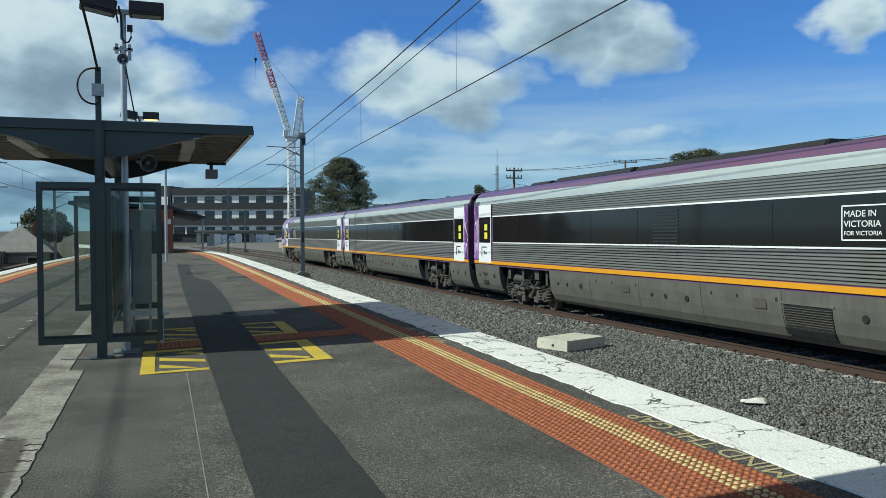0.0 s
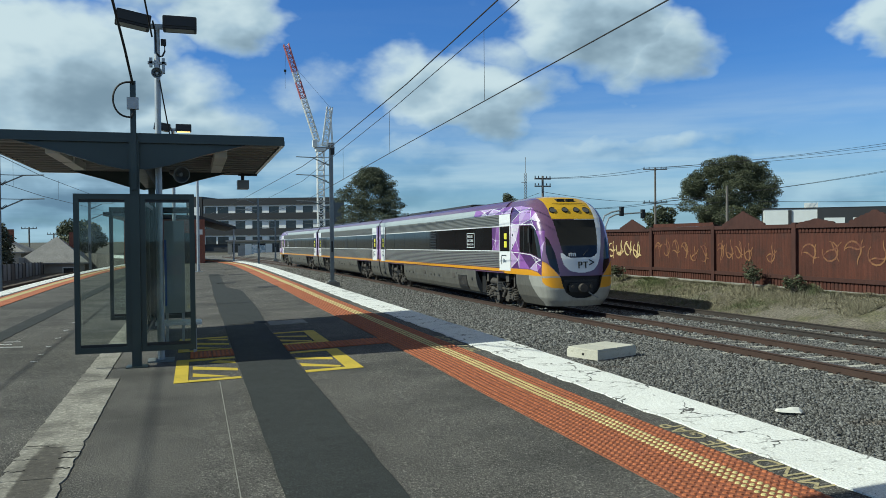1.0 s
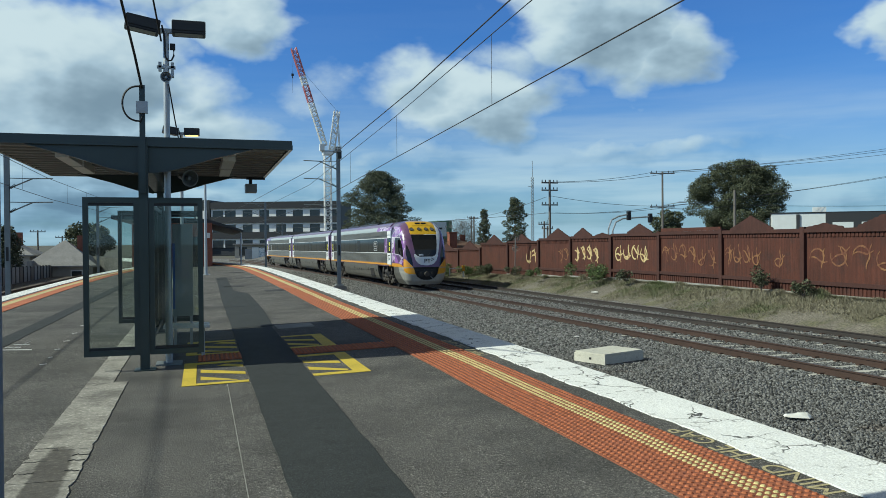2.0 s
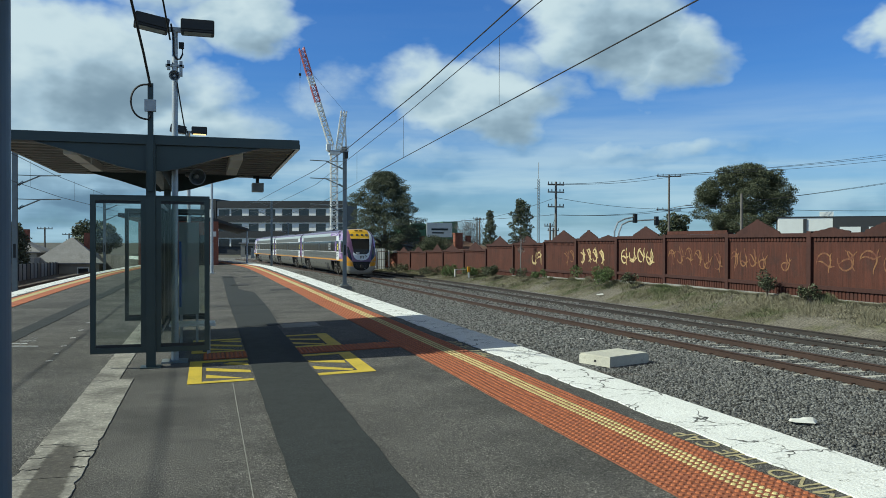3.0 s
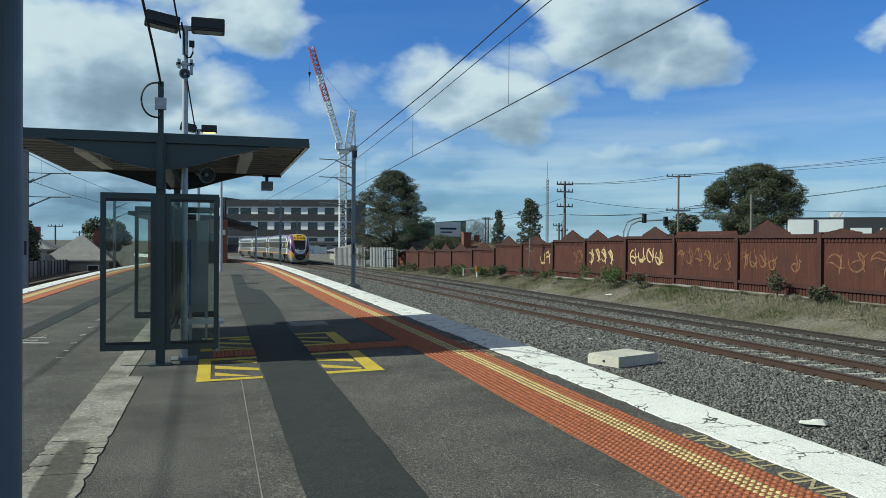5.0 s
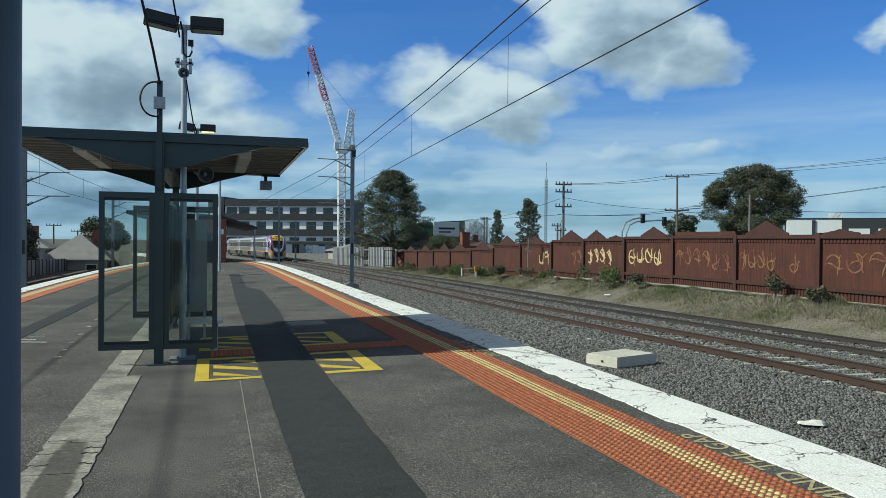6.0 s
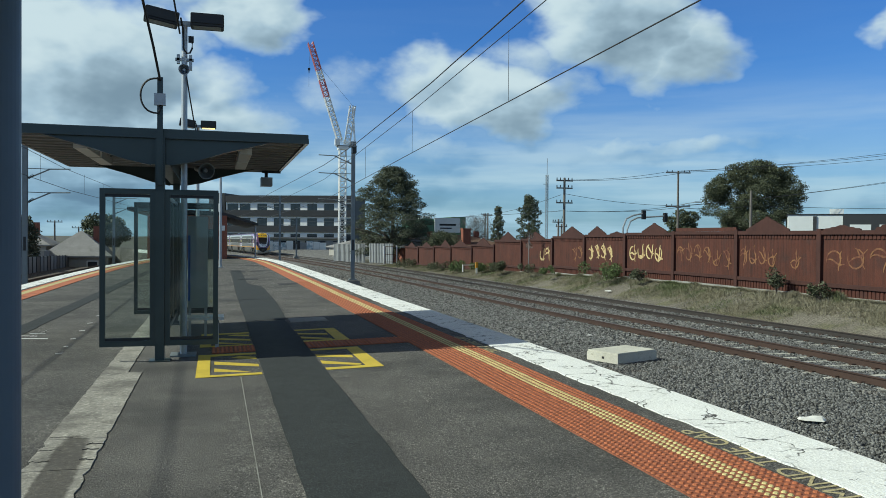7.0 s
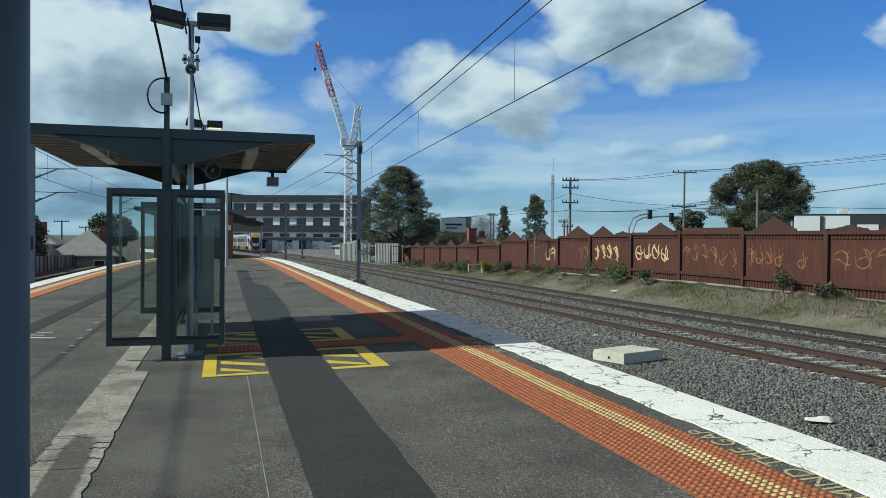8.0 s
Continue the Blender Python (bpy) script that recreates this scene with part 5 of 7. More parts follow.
# ---- the shelter and what stands on the platform ----
def make_shelter():
    sh = thing("platform_shelter", "dark green steel platform shelter with glass screens and a flat roof", "shelter", pose(-0.70, 11.1, 0))
    for y in (0.0, 4.5):
        part("post", boxes((-0.058, 0.058, y - 0.058, y + 0.058, 0, 2.95)), SHELTER, sh, bevel=0.008)
        part("base_plate", boxes((-0.13, 0.13, y - 0.13, y + 0.13, 0, 0.015)), SHELTER, sh)
        for s in (-1, 1):
            x0, x1 = sorted((s * 0.06, s * 0.735))
            bars = boxes((x0, x1, y - 0.03, y + 0.03, 2.18, 2.25), (x0, x1, y - 0.03, y + 0.03, 0.20, 0.27), (x0, x0 + 0.065, y - 0.03, y + 0.03, 0.27, 2.18), (x1 - 0.065, x1, y - 0.03, y + 0.03, 0.27, 2.18))
            screen = part("screen_frame", bars, SHELTER, sh, "dark green glazing frame", bevel=0.006)
            for z in (2.14, 0.272):
                part("glazing_bead", boxes((x0 + 0.066, x1 - 0.066, y - 0.012, y + 0.012, z, z + 0.038)), DARK, screen)
            pane = part("pane", boxes((x0 + 0.06, x1 - 0.06, y - 0.004, y + 0.004, 0.26, 2.19)), GLASS, screen, "clear safety glass")
            pane.visible_shadow = False
        arm = [(-1.40, 2.925), (-0.82, 2.77), (-0.42, 2.64), (-0.12, 2.58), (0.12, 2.58), (0.42, 2.64), (0.82, 2.77), (1.40, 2.925)]
        part("roof_arm", prism(arm, "y", y + 0.06, y + 0.12), SHELTER, sh, "tapered dark steel roof arm")
        for s in (-1, 1):
            part("arm_flange", prism([(s * 0.12, 2.57), (s * 0.42, 2.63), (s * 0.82, 2.76), (s * 1.40, 2.915), (s * 1.40, 2.927), (s * 0.82, 2.772), (s * 0.42, 2.642), (s * 0.12, 2.582)], "y", y + 0.03, y + 0.15), SHELTER, sh)
    # middle screen between the posts
    for k in range(3):
        y0, y1 = 0.06 + 1.46 * k, 0.06 + 1.46 * (k + 1)
        bars = boxes((-0.025, 0.025, y0, y1, 2.18, 2.25), (-0.025, 0.025, y0, y1, 0.2, 0.27), (-0.025, 0.025, y0, y0 + 0.05, 0.27, 2.18), (-0.025, 0.025, y1 - 0.05, y1, 0.27, 2.18))
        screen = part("screen_frame", bars, SHELTER, sh)
        part("pane", boxes((-0.004, 0.004, y0 + 0.04, y1 - 0.04, 0.26, 2.19)), GLASS_DARK, screen, "dark printed glass")
    # roof: soffit ribs, deck and deep fascia
    deck = part("roof_deck", boxes((-1.90, 1.88, 0.05, 5.2, 2.965, 3.03)), SHELTER, sh, "flat dark roof deck")
    wave = [(0.06, 2.966)]
    for k in range(14):
        y = 0.06 + 0.37 * k
        wave += [(y + 0.02, 2.966), (y + 0.035, 2.905), (y + 0.20, 2.905), (y + 0.215, 2.966)]
    wave = [p for p in wave if p[0] < 5.19]
    outline = wave + [(5.19, 2.966), (5.19, 2.972), (0.06, 2.972)]
    part("soffit", prism(outline, "x", -1.86, 1.84), SOFFIT, sh, "pale ribbed metal soffit")
    for x0, x1, y0, y1 in ((-1.95, 1.93, 0.0, 0.05), (-1.95, 1.93, 5.2, 5.25), (-1.95, -1.90, 0.05, 5.2), (1.88, 1.93, 0.05, 5.2)):
        part("fascia", boxes((x0, x1, y0, y1, 2.92, 2.985), (x0 + 0.012 * (x1 - x0 > 1), x1 - 0.012 * (x1 - x0 > 1), y0 + 0.008, y1, 2.985, 3.045)), SHELTER, sh, "deep dark green fascia", bevel=0.006)
    part("gutter_box", boxes((-0.10, 0.10, 0.16, 4.5, 2.60, 2.72), (-0.06, 0.06, 0.16, 4.5, 2.72, 2.92)), SHELTER, sh, bevel=0.02)
    # mast with cable box on the front post
    part("mast", boxes((-0.035, 0.035, -0.10, -0.06, 2.3, 3.70)), SHELTER, sh, "thin conduit mast", bevel=0.006)
    part("junction_box", boxes((-0.07, 0.07, -0.16, -0.09, 3.33, 3.48)), GALV, sh, "grey cable junction box", bevel=0.01)
    loop = [(-0.02 - 0.215 * math.sin(math.pi * k / 16) ** 0.8, -0.13, 3.45 + 0.225 * math.cos(math.pi * k / 16)) for k in range(17)]
    part("cable_loop", run(loop + [(0.0, -0.13, 3.27), (0.01, -0.13, 3.33)], 0.013), BLACK, sh)
    part("horn", horn_bm((0.42, 1.5, 2.66), (0.56, 1.15, 2.60), 0.115), GREYPAINT, sh, "dark horn loudspeaker under the roof", smooth=False)
    for x, y in ((-1.02, 0.35), (1.10, 0.45)):
        light = boxes((x - 0.085, x + 0.085, y, y + 1.25, 2.79, 2.93))
        part("light_fitting", light, OFFWHITE, sh, "long pale fluorescent fitting", bevel=0.03)
        part("light_fitting", boxes((x - 0.085, x + 0.085, y + 1.4, y + 2.65, 2.79, 2.93)), OFFWHITE, sh, bevel=0.03)
    camera_box = part("camera_housing", boxes((1.53, 1.74, 4.5, 4.85, 2.61, 2.77)), PLASTIC, sh, "dark boxed security camera", bevel=0.015)
    part("camera_bracket", boxes((1.6, 1.66, 4.62, 4.68, 2.76, 2.94), (1.55, 1.9, 4.6, 4.66, 2.86, 2.90)), DARK, camera_box)
    return sh


def horn_bm(a, b, r):
    bm = bmesh.new()
    a, b = Vector(a), Vector(b)
    tube(bm, a, a.lerp(b, 0.45), r * 0.35, r * 0.45, 16)
    bell = [[bm.verts.new(a.lerp(b, f) + (b - a).normalized().to_track_quat("Z", "Y").to_matrix() @ Vector((r * w * math.cos(k * math.tau / 20), r * w * math.sin(k * math.tau / 20), 0))) for k in range(20)] for f, w in ((0.45, 0.45), (0.7, 0.58), (0.88, 0.78), (1.0, 1.0))]
    for p, q in zip(bell, bell[1:]):
        for k in range(20):
            bm.faces.new((p[k], p[(k + 1) % 20], q[(k + 1) % 20], q[k]))
    way = (b - a).normalized()
    turn = way.to_track_quat("Z", "Y").to_matrix()
    # rolled rim, hollow bell and centre plug
    rings = [[bm.verts.new(b + way * d + turn @ Vector((r * w * math.cos(k * math.tau / 20), r * w * math.sin(k * math.tau / 20), 0))) for k in range(20)] for w, d in ((1.0, 0.0), (1.07, 0.01), (1.07, 0.025), (0.96, 0.025), (0.80, -0.02), (0.45, -0.09), (0.30, -0.10), (0.30, -0.02), (0.2, -0.005))]
    for p, q in zip(rings, rings[1:]):
        for k in range(20):
            bm.faces.new((p[k], p[(k + 1) % 20], q[(k + 1) % 20], q[k]))
    bm.faces.new(rings[-1])
    return bm


def make_bench():
    bench = thing("bench", "pale metal platform bench under the shelter", "bench", pose(-0.30, 12.0, 0))
    for k in range(4):
        part("slat", boxes((-0.22, 0.42, 0.1 + 0.11 * k, 0.20 + 0.11 * k, 0.42, 0.46)), OFFWHITE, bench, bevel=0.01)
    for x in (-0.16, 0.3):
        part("leg", boxes((x, x + 0.05, 0.14, 0.19, 0, 0.42), (x, x + 0.05, 0.45, 0.5, 0.0, 0.42), (x, x + 0.05, 0.14, 0.5, 0.37, 0.42)), GALV, bench)
    totem = thing("information_panel", "grey-green enamelled information totem behind glass", "information panel", pose(-0.27, 13.3, 0))
    part("cabinet", boxes((-0.15, 0.15, -0.1, 0.1, 0.5, 1.95)), TOTEM, totem, bevel=0.02)
    for x in (-0.12, 0.12):
        part("leg", boxes((x - 0.02, x + 0.02, -0.03, 0.03, 0, 0.5)), GALV, totem)
    part("notice", boxes((-0.11, 0.11, -0.112, -0.1, 1.1, 1.4)), PLASTIC, totem)


def make_flood_pole(x, y, z, scale, lit, label):
    p = thing("floodlight_pole", label, "light pole", pose(x, y, 0), group="platform floodlights")
    bm = bmesh.new()
    tube(bm, (0, 0, 0), (0, 0, z - 0.08), 0.048, 0.038, 16)
    part("pole", bm, GALV, p, "galvanised round pole", smooth=False)
    part("base_plate", boxes((-0.17, 0.17, -0.17, 0.17, 0.0, 0.02)), GREYPAINT, p)
    part("cross_arm", boxes((-0.16, 0.16, -0.03, 0.03, z - 0.1, z - 0.04)), GALV, p)
    for s, turn, roll in ((-1, 6, 9), (1, 0, 0)):
        m = pose(s * 0.30 * scale, -0.02, z - 0.02 - 0.02 * (s > 0), -4, roll, turn)
        bm = prism([(-0.16, -0.10), (0.16, -0.06), (0.13, 0.07), (-0.14, 0.09)], "x", -0.22 * scale, 0.22 * scale)
        head = part("floodlight", bm, DARK, p, "boxy dark floodlight", bevel=0.01)
        head.matrix_basis = m
        part("lens", boxes((-0.18 * scale, 0.18 * scale, -0.14, 0.0, -0.100, -0.080)), LIT if lit and s > 0 else PLASTIC, head)
        part("visor", boxes((-0.2 * scale, 0.2 * scale, -0.172, -0.162, -0.06, 0.04)), DARK, head)
    part("photocell", boxes((0.05, 0.12, -0.03, 0.03, z - 0.32, z - 0.24)), BLACK, p, bevel=0.01)
    part("cable", run([(0.10, 0, z - 0.32), (0.10, 0, z - 0.40), (0.07, -0.02, z - 0.47), (0.03, -0.04, z - 0.48), (-0.01, -0.05, z - 0.43), (-0.02, -0.05, z - 0.15), (-0.05, -0.03, z)], 0.012), BLACK, p)
    if not lit:
        part("horn", horn_bm((0.0, 0.25, z - 0.72), (0.0, -0.12, z - 0.72), 0.07), GALV, p, "grey horn loudspeaker")
        part("horn_bracket", boxes((-0.12, 0.12, -0.04, 0.04, z - 0.58, z - 0.55), (0.06, 0.1, -0.04, 0.04, z - 0.7, z - 0.5), (-0.1, -0.06, -0.04, 0.04, z - 0.62, z - 0.5)), GALV, p)
        part("sign_strip", boxes((0.055, 0.085, -0.03, 0.03, 0.75, 1.65)), BLUE, p)
        part("cable", run(sag((0.03, -0.06, z - 0.8), (0.16, 0.2, 3.03), 0.02), 0.01), BLACK, p)
    return p


LIT = glow_material("lamp_glow", (1.0, 0.62, 0.22), 2.2)
make_shelter()
make_bench()
make_flood_pole(-0.42, 11.55, 4.62, 1.0, False, "galvanised pole with two dark floodlights and a horn loudspeaker")
make_flood_pole(-0.44, 21.0, 4.46, 0.85, True, "galvanised pole with two floodlights, one glowing warm")


def make_canopy():
    """The canopy beside the camera: round columns under a flat roof whose shadow falls on the platform edge."""
    can = thing("platform_canopy", "dark steel canopy roof on smooth blue-grey painted round columns", "canopy", pose(-0.606, 2.52, 0))
    for y in (0.0, -4.2):
        bm = bmesh.new()
        tube(bm, (0, y, 0), (0, y, 2.98), 0.075, sides=32)
        column = part("column", bm, COLUMN, can, "smooth blue-grey painted round steel column")
        part("base_plate", boxes((-0.14, 0.14, y - 0.14, y + 0.14, 0, 0.02)), COLUMN, column, bevel=0.004)
        part("roof_arm", prism([(-1.9, 3.02), (-0.1, 2.8), (0.1, 2.8), (1.8, 3.02)], "y", y - 0.04, y + 0.04), SHELTER, can)
    part("roof_deck", boxes((-1.93, 1.84, -5.9, 1.58, 3.02, 3.08)), SHELTER, can, "flat dark roof deck")
    for x0, x1, y0, y1 in ((-1.98, 1.89, 1.58, 1.63), (-1.98, 1.89, -5.95, -5.9), (-1.98, -1.93, -5.9, 1.58), (1.84, 1.89, -5.9, 1.58)):
        part("fascia", boxes((x0, x1, y0, y1, 2.98, 3.11)), SHELTER, can, "deep dark fascia", bevel=0.006)


def make_lamp_post():
    post = thing("lamp_post", "thin galvanised lamp post on the platform", "lamp post", pose(0.23, 42.9, 0))
    bm = bmesh.new()
    tube(bm, (0, 0, 0), (0, 0, 6.2), 0.08, 0.055, 14)
    part("pole", bm, GALV, post)
    part("base_plate", boxes((-0.2, 0.2, -0.2, 0.2, 0, 0.03)), GALV, post)


def make_pit():
    pit = thing("signal_pit", "pale weathered concrete cable pit with a lid in the ballast", "cable pit", pose(9.26, 17.0, -1.2, 0, 0, 21))
    part("wall", boxes((-0.69, 0.69, -0.47, 0.47, 0, 0.2)), PIT, pit, bevel=0.012)
    part("lid", boxes((-0.67, -0.01, -0.45, 0.45, 0.202, 0.24), (0.01, 0.67, -0.45, 0.45, 0.202, 0.24)), PIT, pit, "two part concrete lid", bevel=0.008)
    part("lifting_hole", boxes((-0.70, -0.68, -0.06, 0.0, 0.08, 0.13)), BLACK, pit)


def overhead_mast(x, y, z0, top, reach, levels, label):
    m = thing("overhead_mast", label, "overhead line mast", pose(x, y, z0), group="overhead line masts")
    h = top - z0
    section = [(-0.12, -0.10), (0.12, -0.10), (0.12, -0.075), (0.02, -0.075), (0.02, 0.075), (0.12, 0.075), (0.12, 0.10), (-0.12, 0.10), (-0.12, 0.075), (-0.02, 0.075), (-0.02, -0.075), (-0.12, -0.075)]
    part("pole", prism(section, "z", 0.3, h), GREYPAINT, m, "grey steel H-section pole")
    part("footing", boxes((-0.42, 0.42, -0.42, 0.42, -0.3, 0.22)), CONCRETE, m, "square concrete footing", bevel=0.02)
    part("foot_plate", boxes((-0.26, 0.26, -0.26, 0.26, 0.22, 0.30)), GREYPAINT, m)
    for level in levels:
        z = level - z0
        arm = part("cantilever", tubes([((0, 0, z - 0.55), (reach * 0.55, 0, z), 0.035), ((reach * 0.5, 0, z), (reach, 0, z + 0.03), 0.03), ((0, 0, z + 0.02), (reach * 0.55, 0, z), 0.02)]), GREYPAINT, m, "tubular cantilever arm")
        bm = bmesh.new()
        for k in range(5):
            tube(bm, (reach * 0.08 + 0.05 * k * (1 if reach > 0 else -1), 0, z - 0.47 + 0.035 * k), (reach * 0.08 + (0.05 * k + 0.02) * (1 if reach > 0 else -1), 0, z - 0.455 + 0.035 * k), 0.07, sides=10)
        part("insulator", bm, DARK, arm)
    part("plate", boxes((-0.06, 0.06, -0.115, -0.10, 2.2, 2.9)), DARK, m, "small dark pole plate")
    return m


make_canopy()
make_lamp_post()
make_pit()

# ---- masts and wires ----
def make_overhead():
    overhead_mast(8.71, 52.49, -1.44, 7.12, -2.27, (6.95, 5.79, 4.08), "grey steel overhead line mast on a concrete footing in the ballast")
    overhead_mast(7.41, 98.04, -1.68, 6.55, -2.51, (6.32, 5.18), "grey steel overhead line mast by the curving tracks")
    overhead_mast(12.43, 129.8, -1.85, 4.68, -2.42, (4.46, 3.46), "distant grey steel overhead line mast")
    overhead_mast(-9.25, 44.5, -1.38, 6.2, 2.1, (4.95, 3.75), "grey steel overhead line mast beyond the platform")
    overhead_mast(-9.6, 84.0, -1.6, 6.2, 2.1, (5.2, 4.2), "grey steel overhead line mast far along the tracks")
    lines = (
        ("messenger wire", [(6.962, -33.15, 8.225), (6.851, 16.111, 6.799), (6.851, 28.332, 6.225), (6.74, 51.935, 5.352), (5.1, 98, 4.8), (2, 140, 4.4)], 0.01155),
        ("contact wire", [(7.072, -33.15, 6.346), (6.851, 10.365, 5.175), (6.851, 28.288, 4.722), (6.74, 51.935, 4.004), (5.1, 98, 3.6), (2, 140, 3.2)], 0.0126),
        ("feeder wire", [(6.962, -33.15, 8.667), (6.851, 17.404, 7.164), (6.851, 25.802, 6.766), (6.851, 40.553, 6.402), (6.74, 51.935, 6.291), (5.2, 98, 6.2), (2, 140, 5.6)], 0.01785),
        ("contact wire", [(-7.6, 5, 4.3), (-7.2, 44.5, 3.9), (-7.4, 84, 4.3), (-9, 110, 4.3)], 0.012),
        ("messenger wire", [(-7.6, 5, 5.6), (-7.4, 44.5, 5.0), (-7.4, 84, 5.3), (-9, 110, 5.3)], 0.012))
    for kind, points, r in lines:
        path = []
        for a, b in zip(points, points[1:]):
            path += sag(a, b, 0.0, 4)[:-1]
        path.append(Vector(points[-1]))
        tagged(part("overhead_wire", run(path, r), WIRE), "thin dark overhead railway " + kind, "wire", group="overhead wires")
    drops = [(6.85, 18.37, 5.0, 6.68), (6.85, 28.29, 4.72, 6.24), (6.82, 37.57, 4.43, 5.88), (6.96, 8.84, 5.24, 7.12)] + [(-7.3, y, 4.0, 5.1) for y in (30, 38, 50, 58, 68)]
    for x, y, z0, z1 in drops:
        tagged(part("dropper", run([(x, y, z0), (x, y, z1)], 0.006), WIRE), "thin dropper between overhead wires", "wire", group="droppers")
    tagged(part("service_cable", run([(-0.70, 11.0, 3.66), (-0.74, 10.4, 3.95), (-0.80, 9.6, 4.3), (-0.92, 8.0, 5.0), (-1.3, 4.0, 6.6)], 0.016), BLACK), "black aerial cable running up from the shelter mast", "cable")
    tagged(part("service_cable", run([(-0.48, 11.5, 4.4), (-0.6, 9.5, 5.1), (-0.9, 5.0, 6.9)], 0.012), BLACK), "thin black aerial cable running up from the floodlight pole", "cable")


# ---- the rusty fence ----
def make_fence():
    """Rusted steel noise fence: posts, rails, ribbed sheets and stepped gables."""
    x = 22.0
    ys = (5.2, 10.2, 15.2, 20.2, 25.1, 30.1, 35.1, 40.0, 45.1, 50.0, 55.7, 61.8, 67.7, 74.3, 80.5, 87.3, 94.0)
    tops = (1.95, 1.95, 1.95, 1.95, 1.95, 1.96, 1.92, 1.82, 1.72, 1.54, 1.42, 0.98, 0.82, 0.72, 0.6, 0.5)
    # gables: place along the panel, half width, height, steps
    gables = {0: [(0.5, 1.6, 0.53, 6)], 1: [(0.5, 1.6, 0.63, 6)], 2: [(0.5, 1.8, 0.73, 6)], 3: [(0.18, 1.1, 0.48, 5), (0.8, 0.9, 0.25, 3)], 4: [(0.62, 1.35, 0.65, 9)], 6: [(0.4, 1.25, 0.55, 7)], 7: [(0.22, 0.8, 0.23, 4), (0.7, 1.15, 0.55, 6)],
              8: [(0.4, 1.7, 0.68, 7)], 9: [(0.55, 1.6, 0.55, 6)], 10: [(0.5, 1.7, 0.68, 7)], 11: [(0.5, 1.7, 0.68, 8)], 12: [(0.55, 2.0, 0.53, 7)], 13: [(0.35, 1.5, 0.68, 7)], 14: [(0.5, 1.6, 0.53, 5)], 15: [(0.5, 1.6, 0.53, 5)]}
    for k, (y0, y1) in enumerate(zip(ys, ys[1:])):
        top = tops[k]
        low = top - 1.96
        f = thing("fence_panel", "rust-brown ribbed steel fence panel with a stepped gable top" if k in gables else "rust-brown ribbed steel fence panel with a level top", "fence", group="panels of the rusty fence")
        part("post", boxes((x - 0.16, x + 0.1, y0 - 0.11, y0 + 0.11, low - 0.55, top + 0.14)), RUST_DARK, f, bevel=0.012)
        part("rail", boxes((x - 0.14, x + 0.02, y0 + 0.11, y1 - 0.11, top - 0.075, top + 0.075)), RUST_DARK, f, bevel=0.012)
        part("rail", boxes((x - 0.14, x + 0.02, y0 + 0.11, y1 - 0.11, low - 0.07, low + 0.07)), RUST_DARK, f, bevel=0.012)
        def sheet(name, z0, z1, deep, proud, label=""):
            """A ribbed sheet between the posts."""
            bm, row, y = bmesh.new(), [], y0 + 0.11
            while y < y1 - 0.12:
                row += [(y, 0.0), (y + 0.115, 0.0), (y + 0.125, deep), (y + 0.165, deep)]
                y += 0.18
            rings = [[bm.verts.new((x - 0.03 - proud + d + dx, min(u, y1 - 0.11), z)) for u, d in row] for dx, z in ((0, z0), (0, z1), (0.01, z1), (0.01, z0))]
            for a, b in zip(rings, rings[1:] + rings[:1]):
                for i in range(len(row) - 1):
                    bm.faces.new((a[i], a[i + 1], b[i + 1], b[i]))
            part(name, bm, RUST, f, label)

        sheet("sheet", low - 0.42, top + 0.05, 0.006, 0.0, "ribbed rusty sheet")
        sheet("upper_strip", top - 0.24, top - 0.07, 0.035, 0.04)
        sheet("lower_strip", low - 0.42, low - 0.08, 0.035, 0.04)
        for mid, half, high, steps in gables.get(k, ()):
            c, h = y0 + mid * (y1 - y0), half
            c = min(max(c, y0 + 0.12 + h), y1 - 0.12 - h) if 2 * h < y1 - y0 - 0.3 else c
            outline = [(max(c - h, y0 + 0.11), top + 0.06)]
            left = []
            for s in range(steps):
                u = h * (1 - s / steps)
                z = top + 0.12 + (high - 0.12) * (s / steps)
                z2 = top + 0.12 + (high - 0.12) * ((s + 1) / steps)
                left += [(-u, z), (-u + h / steps * 0.35, z2 - 0.01)]
            left.append((-0.08, top + high + 0.02))
            points = [(c + u, z) for u, z in left] + [(c - u, z) for u, z in reversed(left)]
            points = [(min(max(u, y0 + 0.11), y1 - 0.11), z) for u, z in points]
            points = [(points[0][0], top + 0.05)] + points + [(points[-1][0], top + 0.05)]
            part("gable", prism(points, "x", x - 0.05, x + 0.01), RUST_DARK, f, "stepped gable plate")
        if k not in gables:
            part("gable", boxes((x - 0.05, x + 0.01, y0 + 0.11, y1 - 0.11, top + 0.08, top + 0.24)), RUST, f)
        part("plinth", boxes((x - 0.22, x + 0.2, y0 - 0.02, y1 - 0.02, low - 0.75, low - 0.38)), CONCRETE, f, "pale concrete plinth")
    # sprayed strokes, not letters
    rng = random.Random(4)
    for k, mat, u0, u1, n in ((3, TAG_FAINT, 0.05, 0.9, 12), (4, TAG_FAINT, 0.03, 0.52, 12), (4, TAG_FAINT, 0.66, 0.80, 3), (5, TAG_FAINT, 0.04, 0.93, 18), (6, TAG, 0.08, 0.80, 12), (7, TAG, 0.08, 0.72, 12), (8, TAG_FAINT, 0.6, 0.95, 6), (9, TAG, 0.6, 0.92, 6)):
        y0, y1 = ys[k], ys[k + 1]
        tag = tagged(new("graffiti"), "cream sprayed graffiti strokes on the rusty fence" if mat is TAG else "faded rusty graffiti strokes on the fence", "graffiti", group="graffiti on the fence")
        low, top = tops[k] - 1.96, tops[k]
